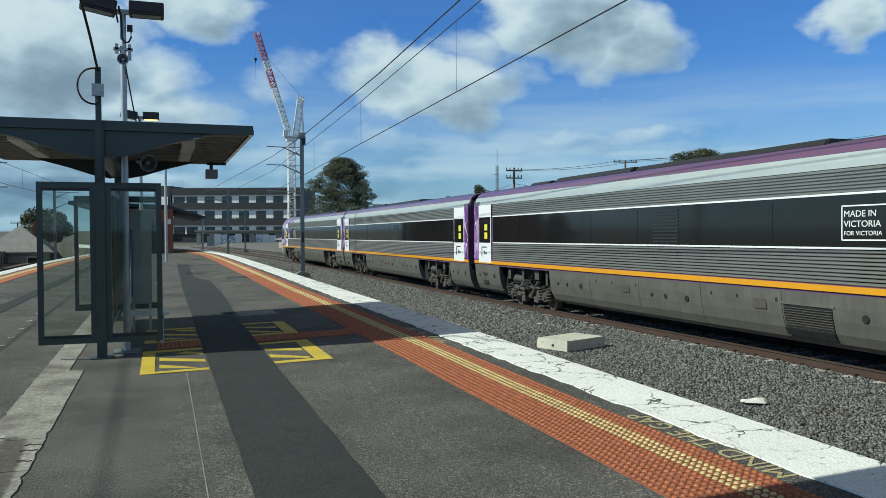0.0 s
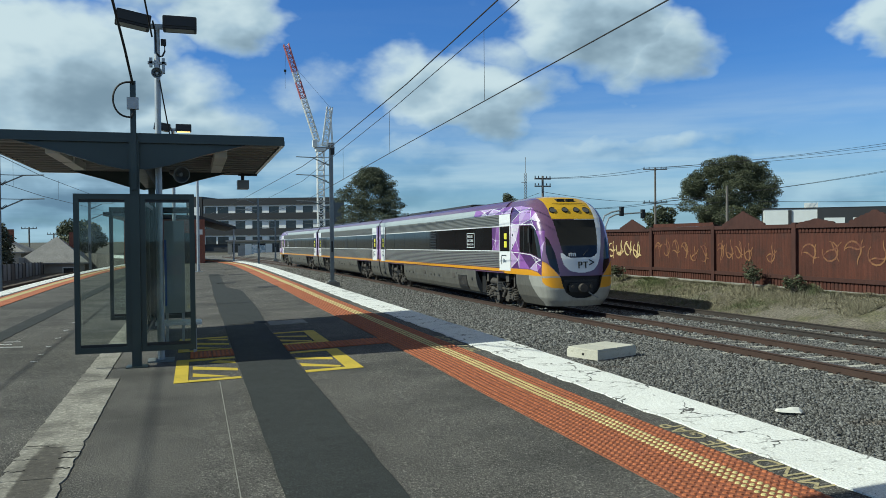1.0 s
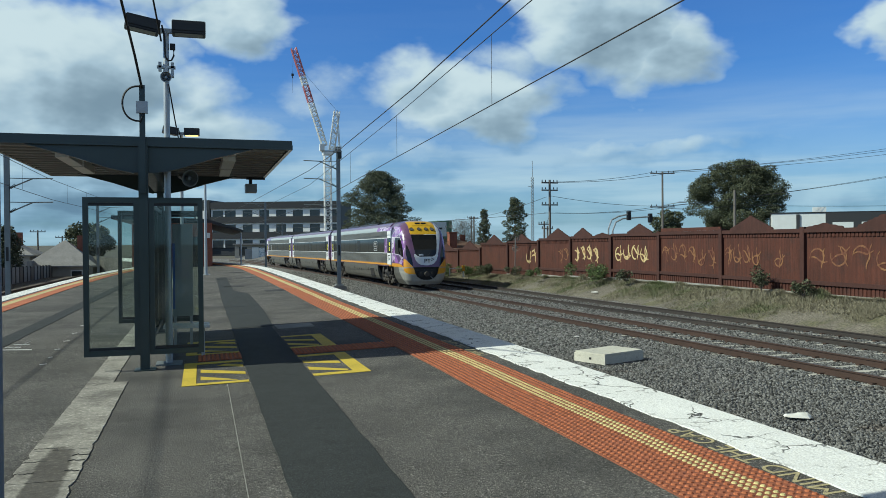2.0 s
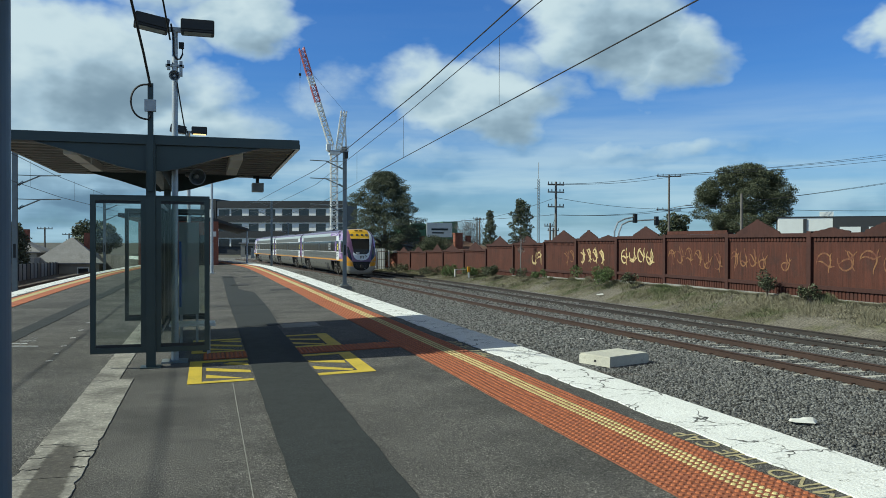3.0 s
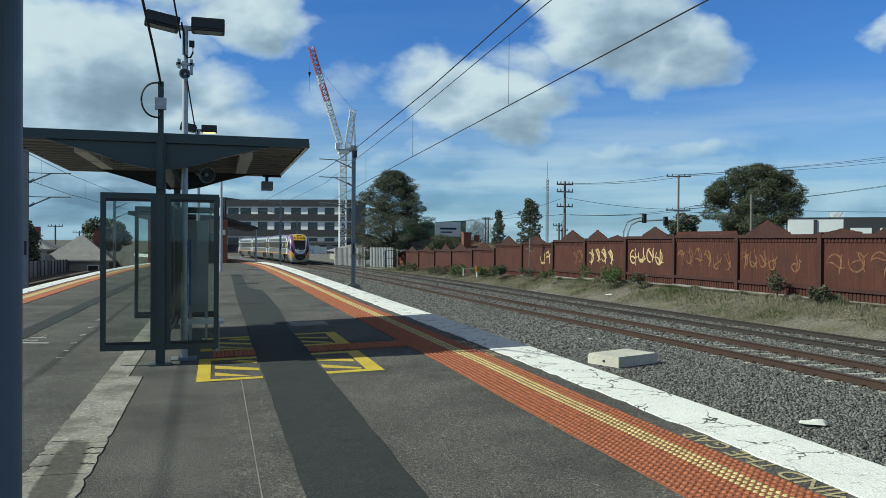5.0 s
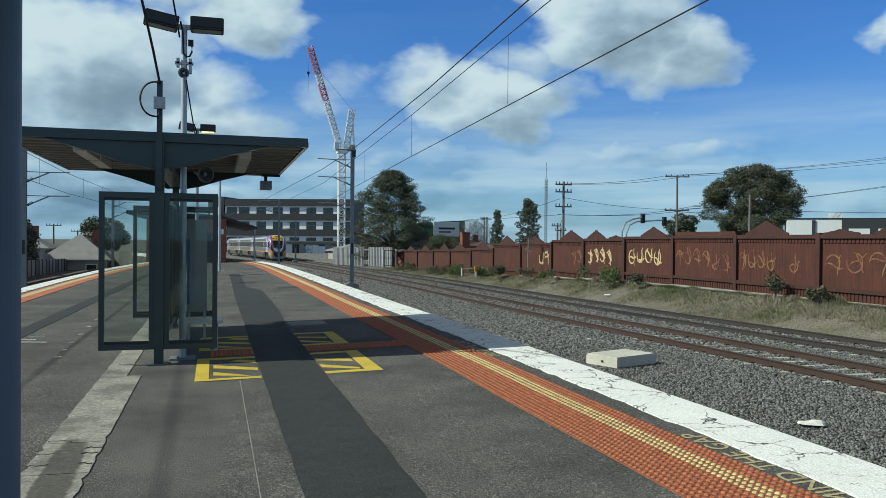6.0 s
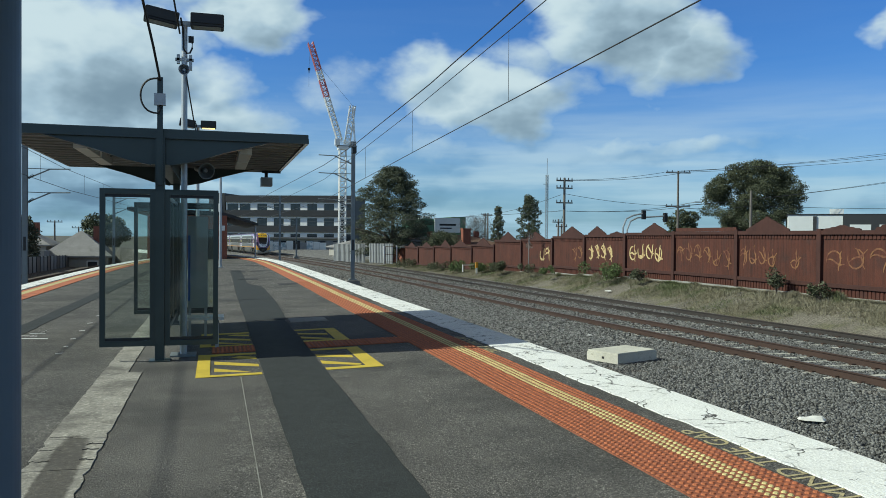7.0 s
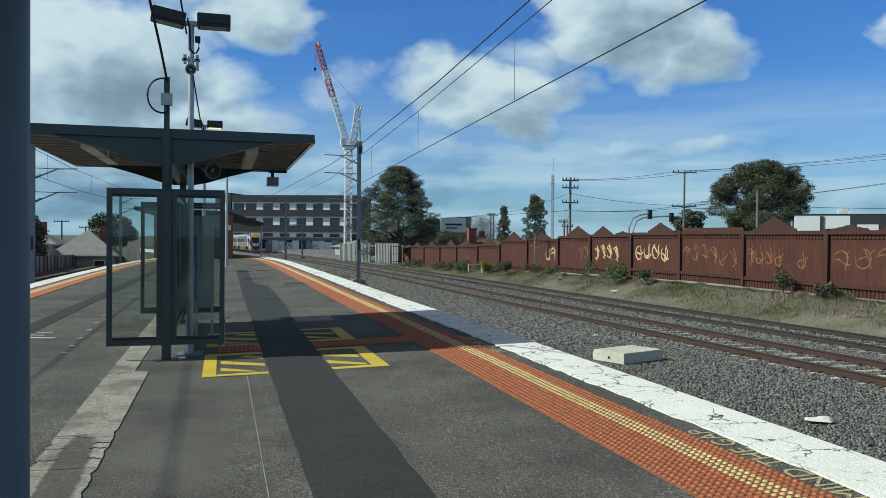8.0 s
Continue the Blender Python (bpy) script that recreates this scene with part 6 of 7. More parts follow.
        for i in range(n):
            u = u0 + (u1 - u0) * (i // 3 + 0.5) / math.ceil(n / 3)
            yc = y0 + (y1 - y0) * (1 - u)
            wide = (u1 - u0) * (y1 - y0) / math.ceil(n / 3)
            zc = low + 0.92 + 0.12 * math.sin(i // 3)
            pts = []
            if i % 3 == 0:
                # upright or leaning stem with a flick
                lean, tall, at = rng.uniform(-0.25, 0.35), rng.uniform(0.7, 1.0), rng.uniform(-0.3, 0.0)
                pts = [(yc + (at + (k / 10 - 0.5) * lean) * wide + 0.03 * math.sin(k), zc + (k / 10 - 0.5) * tall) for k in range(11)]
            elif i % 3 == 1:
                # half ring
                a0, sweep = rng.uniform(-0.6, 1.8), rng.uniform(3.0, 5.6) * rng.choice((-1, 1))
                pts = [(yc + wide * (0.10 + 0.36 * math.cos(a0 + sweep * k / 10)), zc + 0.36 * math.sin(a0 + sweep * k / 10)) for k in range(11)]
            else:
                # short slanting cross stroke
                up, down = rng.uniform(-0.35, 0.35), rng.uniform(-0.35, 0.35)
                pts = [(yc + wide * (0.42 - 0.084 * k), zc + up + (down - up) * k / 10 + 0.05 * math.sin(k * 0.7)) for k in range(11)]
            verts, faces = [], []
            for j, (py, pz) in enumerate(pts):
                w = (0.052 if mat is TAG else 0.034) * math.sin(math.pi * (j + 0.6) / 11.2) ** 0.5
                qy, qz = pts[min(j + 1, 10)][0] - pts[max(j - 1, 0)][0], pts[min(j + 1, 10)][1] - pts[max(j - 1, 0)][1]
                d = math.hypot(qy, qz) or 1
                for s in (-1, 1):
                    verts.append((x - 0.036 - 0.0009 * i, py - s * w * qz / d, pz + s * w * qy / d))
            faces = [(2 * j, 2 * j + 1, 2 * j + 3, 2 * j + 2) for j in range(10)]
            solid("stroke", verts, faces, mat, tag)


# ---- plants ----
def leaf_cloud(name, centers, radii, count, size, mat, parent, seed, flat=0.7, label=""):
    """A crown of many small leaf sprays round several clump centres."""
    rng = np.random.default_rng(seed)
    centers, radii = np.array(centers, float), np.array(radii, float)
    if radii.ndim == 1:
        radii = np.repeat(radii[:, None], 3, 1)
    weight = radii.prod(1) ** 0.67
    pick = rng.choice(len(centers), count, p=weight / weight.sum())
    d = rng.normal(size=(count, 3))
    d /= np.linalg.norm(d, axis=1)[:, None]
    p = centers[pick] + d * radii[pick] * (rng.uniform(0.35, 1.0, count) ** 0.5)[:, None] * rng.uniform(0.82, 1.12, count)[:, None]
    u = rng.normal(size=(count, 3)) * [1, 1, flat]
    v = rng.normal(size=(count, 3)) * [1, 1, flat]
    u /= np.linalg.norm(u, axis=1)[:, None]
    v -= (u * v).sum(1)[:, None] * u
    v /= np.linalg.norm(v, axis=1)[:, None]
    s = (size * rng.uniform(0.6, 1.5, count))[:, None]
    verts = np.stack([p - u * s, p - v * s * 0.45, p + u * s, p + v * s * 0.45], 1).reshape(-1, 3)
    faces = np.arange(4 * count).reshape(-1, 4)
    mesh = bpy.data.meshes.new(name)
    mesh.from_pydata(verts.tolist(), [], faces.tolist())
    mesh.materials.append(mat)
    ob = new(name, mesh)
    ob.parent = parent
    if label:
        ob["label"] = label
    return ob


def limbs(base, tips, r, mat, parent):
    bm = bmesh.new()
    for tip in tips:
        a, b = Vector(base), Vector(tip)
        mid = a.lerp(b, 0.5) + Vector((0, 0, 0.12 * (b - a).length))
        tube(bm, a, mid, r, r * 0.6, 7)
        tube(bm, mid, b, r * 0.6, r * 0.2, 7)
    return part("limb", bm, mat, parent)


def tree(name, x, y, z, height, crown_low, width, clumps, count, size, mat, bark, label, seed, shape="round", clump_r=0.28, flat=0.75):
    rng = random.Random(seed)
    t = thing(name, label, "tree", pose(x, y, z))
    bm = bmesh.new()
    lean = rng.uniform(-0.03, 0.03) * height
    tube(bm, (0, 0, -0.3), (lean, 0, crown_low + 0.45 * (height - crown_low)), 0.035 * height, 0.014 * height, 10)
    part("trunk", bm, bark, t)
    centers, radii = [], []
    middle, tall = crown_low + 0.5 * (height - crown_low), 0.5 * (height - crown_low)
    for k in range(clumps):
        h = -1 + 2 * (k + 0.5) / clumps
        a = k * 2.4 + rng.uniform(-0.5, 0.5)
        f = rng.uniform(0.05, 0.95) ** 0.5
        r = clump_r * width * rng.uniform(0.7, 1.3)
        if shape == "round":
            ring, rise = math.sqrt(max(0.0, 1 - h * h)) ** 0.8, h
        elif shape == "spread":
            ring, rise = float(np.interp(h, (-1, -0.6, -0.1, 0.4, 0.8, 1), (0.80, 1.0, 0.92, 0.70, 0.42, 0.12))), h
        elif shape == "cone":
            ring, rise = (1 - h) / 2 * 0.95 + 0.05, h
        else:
            ring, rise = math.sqrt(max(0.0, 1 - max(0.0, h) ** 2.2)) * (0.82 + 0.18 * math.sin(7 * h + a)), h
        ring *= (0.96 if shape == "round" else 0.9) + (0.2 if shape == "round" else 0.42) * noise.noise((2.2 * math.cos(a), 2.2 * math.sin(a), seed + 3.1 * h))
        spot = Vector((lean + width * 0.82 * ring * f * math.cos(a), width * 0.82 * ring * f * math.sin(a), middle + (tall - r * 0.45) * rise))
        centers.append(tuple(spot))
        radii.append((r * 1.2, r * 1.2, r * flat))
    limbs((lean * 0.5, 0, crown_low + 0.1 * (height - crown_low)), [Vector(c) for c in centers[: max(5, clumps // 3)]], 0.014 * height, bark, t)
    leaf_cloud("crown", centers, radii, count, size, mat, t, seed)
    return t


def make_trees():
    tree("conifer", 23.0, 105, -1.7, 12.9, 0.6, 7.8, 400, 120000, 0.076, LEAF_DARK, BARK, "broad dark green spreading conifer behind the steel fence", 3, "spread", 0.10, 0.52)
    tree("gum_tree", 57.0, 75, -0.5, 10.8, 2.2, 6.2, 110, 120000, 0.08, LEAF_GUM, PALE_BARK, "large round-headed grey-green gum tree above the fence", 7, "round", 0.15, 0.66)
    tree("gum_tree", 48.6, 76, -0.5, 5.4, 2.0, 1.9, 10, 5000, 0.14, LEAF_GUM, PALE_BARK, "small grey-green tree beside the large gum", 9, "round", 0.4)
    tree("young_tree", 32.3, 80, -1.0, 7.3, 1.8, 1.9, 60, 13000, 0.07, LEAF_GUM, BARK, "upright young dark green tree behind the fence", 12, "spread", 0.2)
    tree("young_tree", 36.1, 100, -1.0, 6.9, 1.8, 1.25, 44, 9000, 0.075, LEAF_DARK, BARK, "narrow young tree behind the fence", 13, "spread", 0.24)
    tree("bare_tree", 37.3, 112, -1.0, 6.0, 2.0, 2.9, 40, 6000, 0.07, LEAF_GREY, BARK, "leafless grey winter tree", 14, "round", 0.35)
    tree("bush", 27.5, 98, -1.6, 4.0, 0.6, 2.6, 30, 16000, 0.085, LEAF_GUM, BARK, "dark rounded bush behind the fence", 15, "round", 0.4)
    tree("garden_tree", -17.0, 80, -1.0, 4.4, 0.5, 1.7, 14, 8000, 0.13, LEAF_DARK, BARK, "dark dense garden tree beyond the far tracks", 16, "tall", 0.5)
    tree("garden_tree", -14.0, 112, -1.2, 5.4, 1.0, 3.4, 22, 11000, 0.17, LEAF_GUM, BARK, "wide grey-green garden tree behind the houses", 17, "round", 0.33)
    for n, (x, y, z, h, w, mat) in enumerate(((21.2, 26.6, -0.42, 1.05, 0.28, LEAF_GUM), (21.1, 24.2, -0.42, 0.55, 0.35, LEAF_GUM), (20.7, 39.9, -0.5, 0.9, 1.9, LEAF_BRIGHT), (20.9, 36.6, -0.45, 0.6, 0.5, LEAF_GUM), (20.4, 47.5, -0.65, 0.6, 0.9, LEAF_BRIGHT),
                                             (20.5, 51, -0.7, 0.6, 1.0, LEAF_GUM), (20.2, 56.5, -0.9, 0.8, 1.1, LEAF_GUM), (20.3, 66, -1.2, 0.8, 1.3, LEAF_BRIGHT), (20.2, 73, -1.4, 0.9, 1.4, LEAF_GUM), (19.5, 84, -1.5, 0.9, 1.8, LEAF_GUM), (20.5, 61.5, -1.05, 0.6, 1.2, LEAF_BRIGHT))):
        s = thing("shrub", "scrubby green weeds growing against the fence", "shrub", pose(x, y, z), group="weeds along the fence")
        rng = random.Random(n)
        cs = [(rng.uniform(-w, w) * 0.6, rng.uniform(-w, w) * 0.6, h * rng.uniform(0.2, 0.75)) for _ in range(7)]
        leaf_cloud("leaves", cs, [0.2 * h + 0.08 + 0.12 * (w > 1)] * 7, 700 + 1500 * (w > 1), 0.05, mat, s, 40 + n)
        part("stem", tubes([((0, 0, -0.05), c, 0.012) for c in cs], 5), BARK, s)


def make_grass():
    """Tufts of blades on the verge, thick near the fence."""
    rng = np.random.default_rng(8)
    n = 300000
    y = 20 + 75 * rng.uniform(0, 1, n) ** 1.5
    off = rng.uniform(5.3, 9.5, n)
    tx = track_x(y)
    x = np.minimum(tx + off, 21.6)
    density = np.array([noise.noise((a * 0.35, b * 0.25, 2.0)) for a, b in zip(x, y)])
    keep = density + (off - 7.2) * 0.20 > rng.uniform(-0.45, 0.40, n)
    x, y = x[keep], y[keep]
    z = np.array([ground_height(a, b) for a, b in zip(x, y)]) + 0.05
    n = len(x)
    tuft = np.array([noise.noise((a * 1.3, b * 0.9, 7.0)) for a, b in zip(x, y)])
    h = rng.uniform(0.03, 0.13, n) * np.clip(0.5 + 0.2 * (x - track_x(y) - 5.0), 0.5, 1.2) * (1 + 2.6 * np.clip(tuft - 0.05, 0, 1) * np.clip((x - 18.0) / 2.5, 0, 1.3))
    a = rng.uniform(0, math.pi, n)
    w = 0.006 + 0.016 * rng.uniform(0, 1, n)
    dx, dy, lx, ly = w * np.cos(a), w * np.sin(a), rng.normal(0, 0.08, n), rng.normal(0, 0.08, n)
    verts = np.stack([np.c_[x - dx, y - dy, z], np.c_[x + dx, y + dy, z], np.c_[x + lx, y + ly, z + h]], 1).reshape(-1, 3)
    mesh = bpy.data.meshes.new("grass")
    mesh.from_pydata(verts.tolist(), [], np.arange(3 * n).reshape(-1, 3).tolist())
    mesh.materials.append(GRASS)
    tagged(new("grass", mesh), "dry yellow-green grass tufts on the verge", "grass", kind="stuff")


# ---- town beyond ----
def make_apartments():
    """Dark and white banded apartment block under construction, storey by storey."""
    b = thing("apartment_building", "four storey dark and white banded apartment block", "building", pose(0, 277, -1.6, 0, 0, -22) @ Matrix.Scale(1.45, 4))
    part("wall", boxes((0.5, 31.5, 0.3, 16, -2.5, 11.2)), PANEL_BLACK, b, "dark facade")
    part("roof", boxes((-0.2, 31.8, -0.2, 16.5, 11.2, 11.5)), PANEL_BLACK, b)
    part("stair_tower", boxes((-1.5, 2.2, -0.4, 10, -2.5, 12.0)), PANEL_BLACK, b, "dark stair tower", bevel=0.05)
    part("tower_panel", boxes((-1.0, 1.6, -0.5, -0.4, 7.1, 9.6)), PANEL_WHITE, b)
    for k, (z0, z1) in enumerate(((1.15, 3.15), (4.65, 6.7), (8.0, 9.95))):
        part("balcony_band", boxes((2.4, 31.6, -0.5, 0.3, z1 + 0.1, z1 + 1.45)), PANEL_BLACK, b, "dark balcony band")
        part("slab_edge", boxes((2.4, 31.6, -0.62, 0.3, z1 + 0.02, z1 + 0.1)), PANEL_BLACK, b)
        part("lintel", boxes((2.4, 31.6, -0.12, 0.3, z1 - 0.35, z1)), PANEL_WHITE, b, "white wall band")
        x = 2.4
        while x < 30.5:
            w, v = (1.6, 2.3) if x > 8 else (0.35, 2.55)
            part("wall_panel", boxes((x, min(x + w, 31.5), -0.12, 0.3, z0, z1 - 0.35)), PANEL_WHITE, b, "white wall panel")
            if x + w + v < 31.6:
                win = part("window", boxes((x + w, x + w + v, 0.06, 0.26, z0 - 0.1, z1 - 0.35)), DARK, b)
                part("pane", boxes((x + w + 0.08, x + w + v / 2 - 0.04, 0.02, 0.06, z0, z1 - 0.45)), PANE, win)
                part("pane", boxes((x + w + v / 2 + 0.04, x + w + v - 0.08, 0.02, 0.06, z0, z1 - 0.45)), PANE, win)
            x += w + v
    for k in range(9):
        part("parapet_panel", boxes((2.5 + 3.25 * k, 5.55 + 3.25 * k, -0.25, 0.3, 10.1, 11.1)), PANEL_BLACK, b)
    part("canopy", boxes((2.0, 31.8, -2.5, 0.2, -0.75, -0.45)), DARK, b)
    part("shopfront", boxes((3.0, 31.0, -0.1, 0.28, -2.5, -0.8)), PANEL_WHITE, b)


def lattice(bm, a, b, w, bays, r=0.09):
    """A square lattice girder from a to b."""
    a, b = Vector(a), Vector(b)
    turn = (b - a).to_track_quat("Z", "Y").to_matrix()
    corner = [turn @ Vector((sx * w / 2, sy * w / 2, 0)) for sx, sy in ((-1, -1), (1, -1), (1, 1), (-1, 1))]
    for c in corner:
        tube(bm, a + c, b + c, r, sides=5)
    for k in range(bays):
        p, q = a.lerp(b, k / bays), a.lerp(b, (k + 1) / bays)
        for i in range(4):
            j = (i + 1) % 4
            tube(bm, p + corner[i], q + corner[j], r * 0.6, sides=4)
            tube(bm, p + corner[i], p + corner[j], r * 0.6, sides=4)
    return bm


def make_crane():
    c = thing("tower_crane", "white and red luffing tower crane over the building site", "crane", pose(25.6, 168, -1.27) @ Matrix.Scale(0.8, 4))
    part("mast", lattice(bmesh.new(), (0, 0, 0), (0, 0, 26.5), 1.7, 16, 0.13), CRANE_WHITE, c, "white lattice mast")
    part("slewing_ring", boxes((-1.25, 1.25, -1.25, 1.25, 26.5, 27.3)), CRANE_WHITE, c, bevel=0.1)
    part("machinery_deck", boxes((-1.6, 3.6, -1.2, 1.2, 27.3, 27.6), (2.0, 3.4, -0.9, 0.9, 27.6, 28.7)), PALING, c)
    part("counterweight", boxes((2.5, 3.5, -1.3, 1.3, 25.6, 27.3)), DARK, c)
    part("cab", boxes((-2.2, -1.0, -1.7, -0.5, 27.5, 29.2)), CRANE_WHITE, c, bevel=0.1)
    rails = [((x, y, 27.6), (x, y, 28.8), 0.05) for y in (-1.3, 1.3) for x in (-1.6, -0.6, 0.4, 1.4, 2.4, 3.6)] + [((-1.6, y, z), (3.6, y, z), 0.05) for y in (-1.3, 1.3) for z in (28.2, 28.8)]
    part("guard_rail", tubes(rails, 5), CRANE_WHITE, c)
    part("apex_frame", lattice(bmesh.new(), (1.2, 0, 28), (2.6, 0, 38.2), 1.4, 7, 0.12), CRANE_WHITE, c)
    part("back_stay", tubes([((2.6, -0.8, 38.2), (3.2, -0.8, 28.5), 0.12), ((2.6, 0.8, 38.2), (3.2, 0.8, 28.5), 0.12), ((1.4, -0.8, 33), (3.0, -0.8, 31.0), 0.09), ((2.0, 0.8, 35), (2.9, 0.8, 33.0), 0.09)], 6), CRANE_WHITE, c)
    root, tip = Vector((-0.8, 0, 29.0)), Vector((-8.6, 0, 54.0))
    for a, b, mat in ((0, 0.45, CRANE_WHITE), (0.45, 0.62, CRANE_RED), (0.62, 0.72, CRANE_WHITE), (0.72, 1.0, CRANE_RED)):
        part("jib", lattice(bmesh.new(), root.lerp(tip, a), root.lerp(tip, b), 1.3, max(3, int(22 * (b - a))), 0.13), mat, c, "lattice luffing jib")
    part("luffing_rope", tubes([((2.6, 0, 38.2), tuple(root.lerp(tip, 0.80)), 0.03)], 5), WIRE, c)
    part("hook_rope", tubes([(tuple(tip), (-8.9, 0, 47.2), 0.03), ((-8.9, 0, 46.2), (-8.9, 0, 42.5), 0.03)], 5), WIRE, c)
    part("hook_block", boxes((-9.2, -8.6, -0.2, 0.2, 46.8, 47.4), (-9.0, -8.8, -0.15, 0.15, 46.2, 46.8)), DARK, c)


def power_pole(x, y, z, top, arms, width, turn, label):
    p = thing("power_pole", label, "power pole", pose(x, y, z, 0, 0, turn), group="power poles")
    bm = bmesh.new()
    tube(bm, (0, 0, -0.5), (0, 0, top - z), 0.13, 0.09, 10)
    part("pole", bm, TIMBER, p)
    for a in arms:
        arm = part("cross_arm", boxes((-width, width, -0.05, 0.05, a - z - 0.05, a - z + 0.05)), TIMBER, p)
        for k in (-0.92, -0.5, 0.5, 0.92):
            bm = bmesh.new()
            tube(bm, (k * width, 0, a - z + 0.07), (k * width, 0, a - z + 0.25), 0.05, 0.035, 8)
            part("insulator", bm, DARK, arm)
    return p


def make_poles():
    power_pole(27.3, 60, -1.0, 6.6, (6.35, 5.75, 4.55), 0.72, 0, "weathered timber power pole with three cross arms")
    lamp = power_pole(44.1, 70, -0.6, 8.4, (8.25, 4.9), 1.25, -10, "tall timber power pole with street lamp behind the fence")
    part("lamp_arm", run([(0, 0, 5.6), (0.8, -0.1, 5.8), (1.7, -0.2, 5.95)], 0.035), GALV, lamp)
    part("lamp_head", boxes((1.6, 2.3, -0.3, -0.08, 5.9, 6.02)), GALV, lamp, bevel=0.02)
    power_pole(41.3, 55, -0.5, 5.6, (), 1.0, 0, "greenish timber stay pole in front of the gum tree")
    for x, y, top in ((38.0, 110, 5.2), (41, 120, 5.6), (33.5, 75, 3.6), (35.2, 78, 3.2)):
        power_pole(x, y, -1.0, top, (top - 0.3,), 0.8, 20, "distant timber power pole")
    power_pole(-19.5, 110, -1, 3.4, (3.2,), 0.9, 0, "distant timber power pole beyond the houses")
    power_pole(-19.0, 125, -1, 2.8, (2.6,), 0.9, 0, "distant timber power pole beyond the houses")
    spans = [((27.3 + s, 60, z), (44.1 + s * 1.5, 70, z2)) for s, z, z2 in ((-0.7, 6.4, 8.35), (0.7, 6.4, 8.35), (0, 5.3, 5.0), (0.5, 3.9, 4.9), (-0.5, 3.9, 4.9))]
    spans += [((44.1 + s, 70, z), (68 + s, 62, z2)) for s, z, z2 in ((-1.1, 8.35, 10.5), (0, 8.35, 10.9), (1.1, 8.35, 10.4), (0.4, 5.0, 8.2), (0.9, 5.0, 8.4))]
    spans += [((27.3, 60, 3.9), (14, 130, 4.0)), ((27.0, 60, 5.2), (38, 110, 5.0)), ((41.3, 55, 4.4), (70, 52, 4.8)), ((41.3, 55, 4.4), (30.5, 50, 4.0)), ((27.3, 60, 3.8), (33.5, 75, 3.3))]
    for a, b in spans:
        tagged(part("power_line", run(sag(a, b, 0.25), 0.018, 5), WIRE), "thin sagging power line", "wire", group="power lines")
    mast = thing("radio_mast", "slender lattice radio mast far behind the fence", "mast", pose(64.4, 150, -1))
    part("lattice", lattice(bmesh.new(), (0, 0, 0), (0, 0, 15.5), 0.4, 26, 0.035), PALING, mast)
    part("aerial", tubes([((0, 0, 15.5), (0, 0, 18.8), 0.06), ((-0.9, 0, 13.6), (0.2, 0, 13.6), 0.05)], 5), PALING, mast)
    # traffic signals on arms
    for x, y, top, reach in ((27.2, 50, 3.35, 1.6), (27.8, 50.5, 3.2, 3.0)):
        t = thing("traffic_signal", "traffic signal on a curved grey arm above the fence", "traffic light", pose(x, y, -0.8))
        h = top + 0.8
        part("arm", run([(0, 0, 0), (0, 0, h - 0.9), (0.25, 0, h - 0.3), (0.8, 0, h - 0.05), (reach, 0, h + 0.1)], 0.06), GALV, t)
        part("signal_head", boxes((reach - 0.12, reach + 0.12, -0.12, 0.12, h - 0.32, h + 0.32)), BLACK, t, bevel=0.03)


def hip_house(name, x, y, z, w, d, wall, roof_h, wall_mat, roof_mat, label, turn=0):
    h = thing(name, label, "house", pose(x, y, z, 0, 0, turn))
    part("wall", boxes((-w / 2, w / 2, -d / 2, d / 2, 0, wall)), wall_mat, h)
    o = 0.5
    bm = bmesh.new()
    low = [bm.verts.new((sx * (w / 2 + o), sy * (d / 2 + o), wall - 0.05)) for sx, sy in ((-1, -1), (1, -1), (1, 1), (-1, 1))]
    low2 = [bm.verts.new((v.co.x, v.co.y, wall + 0.1)) for v in low]
    k = max(0.05, (w - d) / 2)
    ridge = [bm.verts.new((-k, 0, wall + roof_h)), bm.verts.new((k, 0, wall + roof_h))]
    bm.faces.new(low[::-1])
    for i in range(4):
        bm.faces.new((low[i], low[(i + 1) % 4], low2[(i + 1) % 4], low2[i]))
    bm.faces.new((low2[0], low2[1], ridge[1], ridge[0])), bm.faces.new((low2[2], low2[3], ridge[0], ridge[1]))
    bm.faces.new((low2[1], low2[2], ridge[1])), bm.faces.new((low2[3], low2[0], ridge[0]))
    part("roof", bm, roof_mat, h)
    for s in (-0.3, 0.25):
        win = part("window", boxes((s * w - 0.6, s * w + 0.6, -d / 2 - 0.06, -d / 2, 0.9, wall - 0.4)), OFFWHITE, h)
        part("pane", boxes((s * w - 0.5, s * w + 0.5, -d / 2 - 0.07, -d / 2 - 0.055, 1.0, wall - 0.5)), PANE, win)
    part("chimney", boxes((w * 0.2, w * 0.2 + 0.6, -0.3, 0.3, wall, wall + roof_h + 0.5)), BRICK, h)
    return h


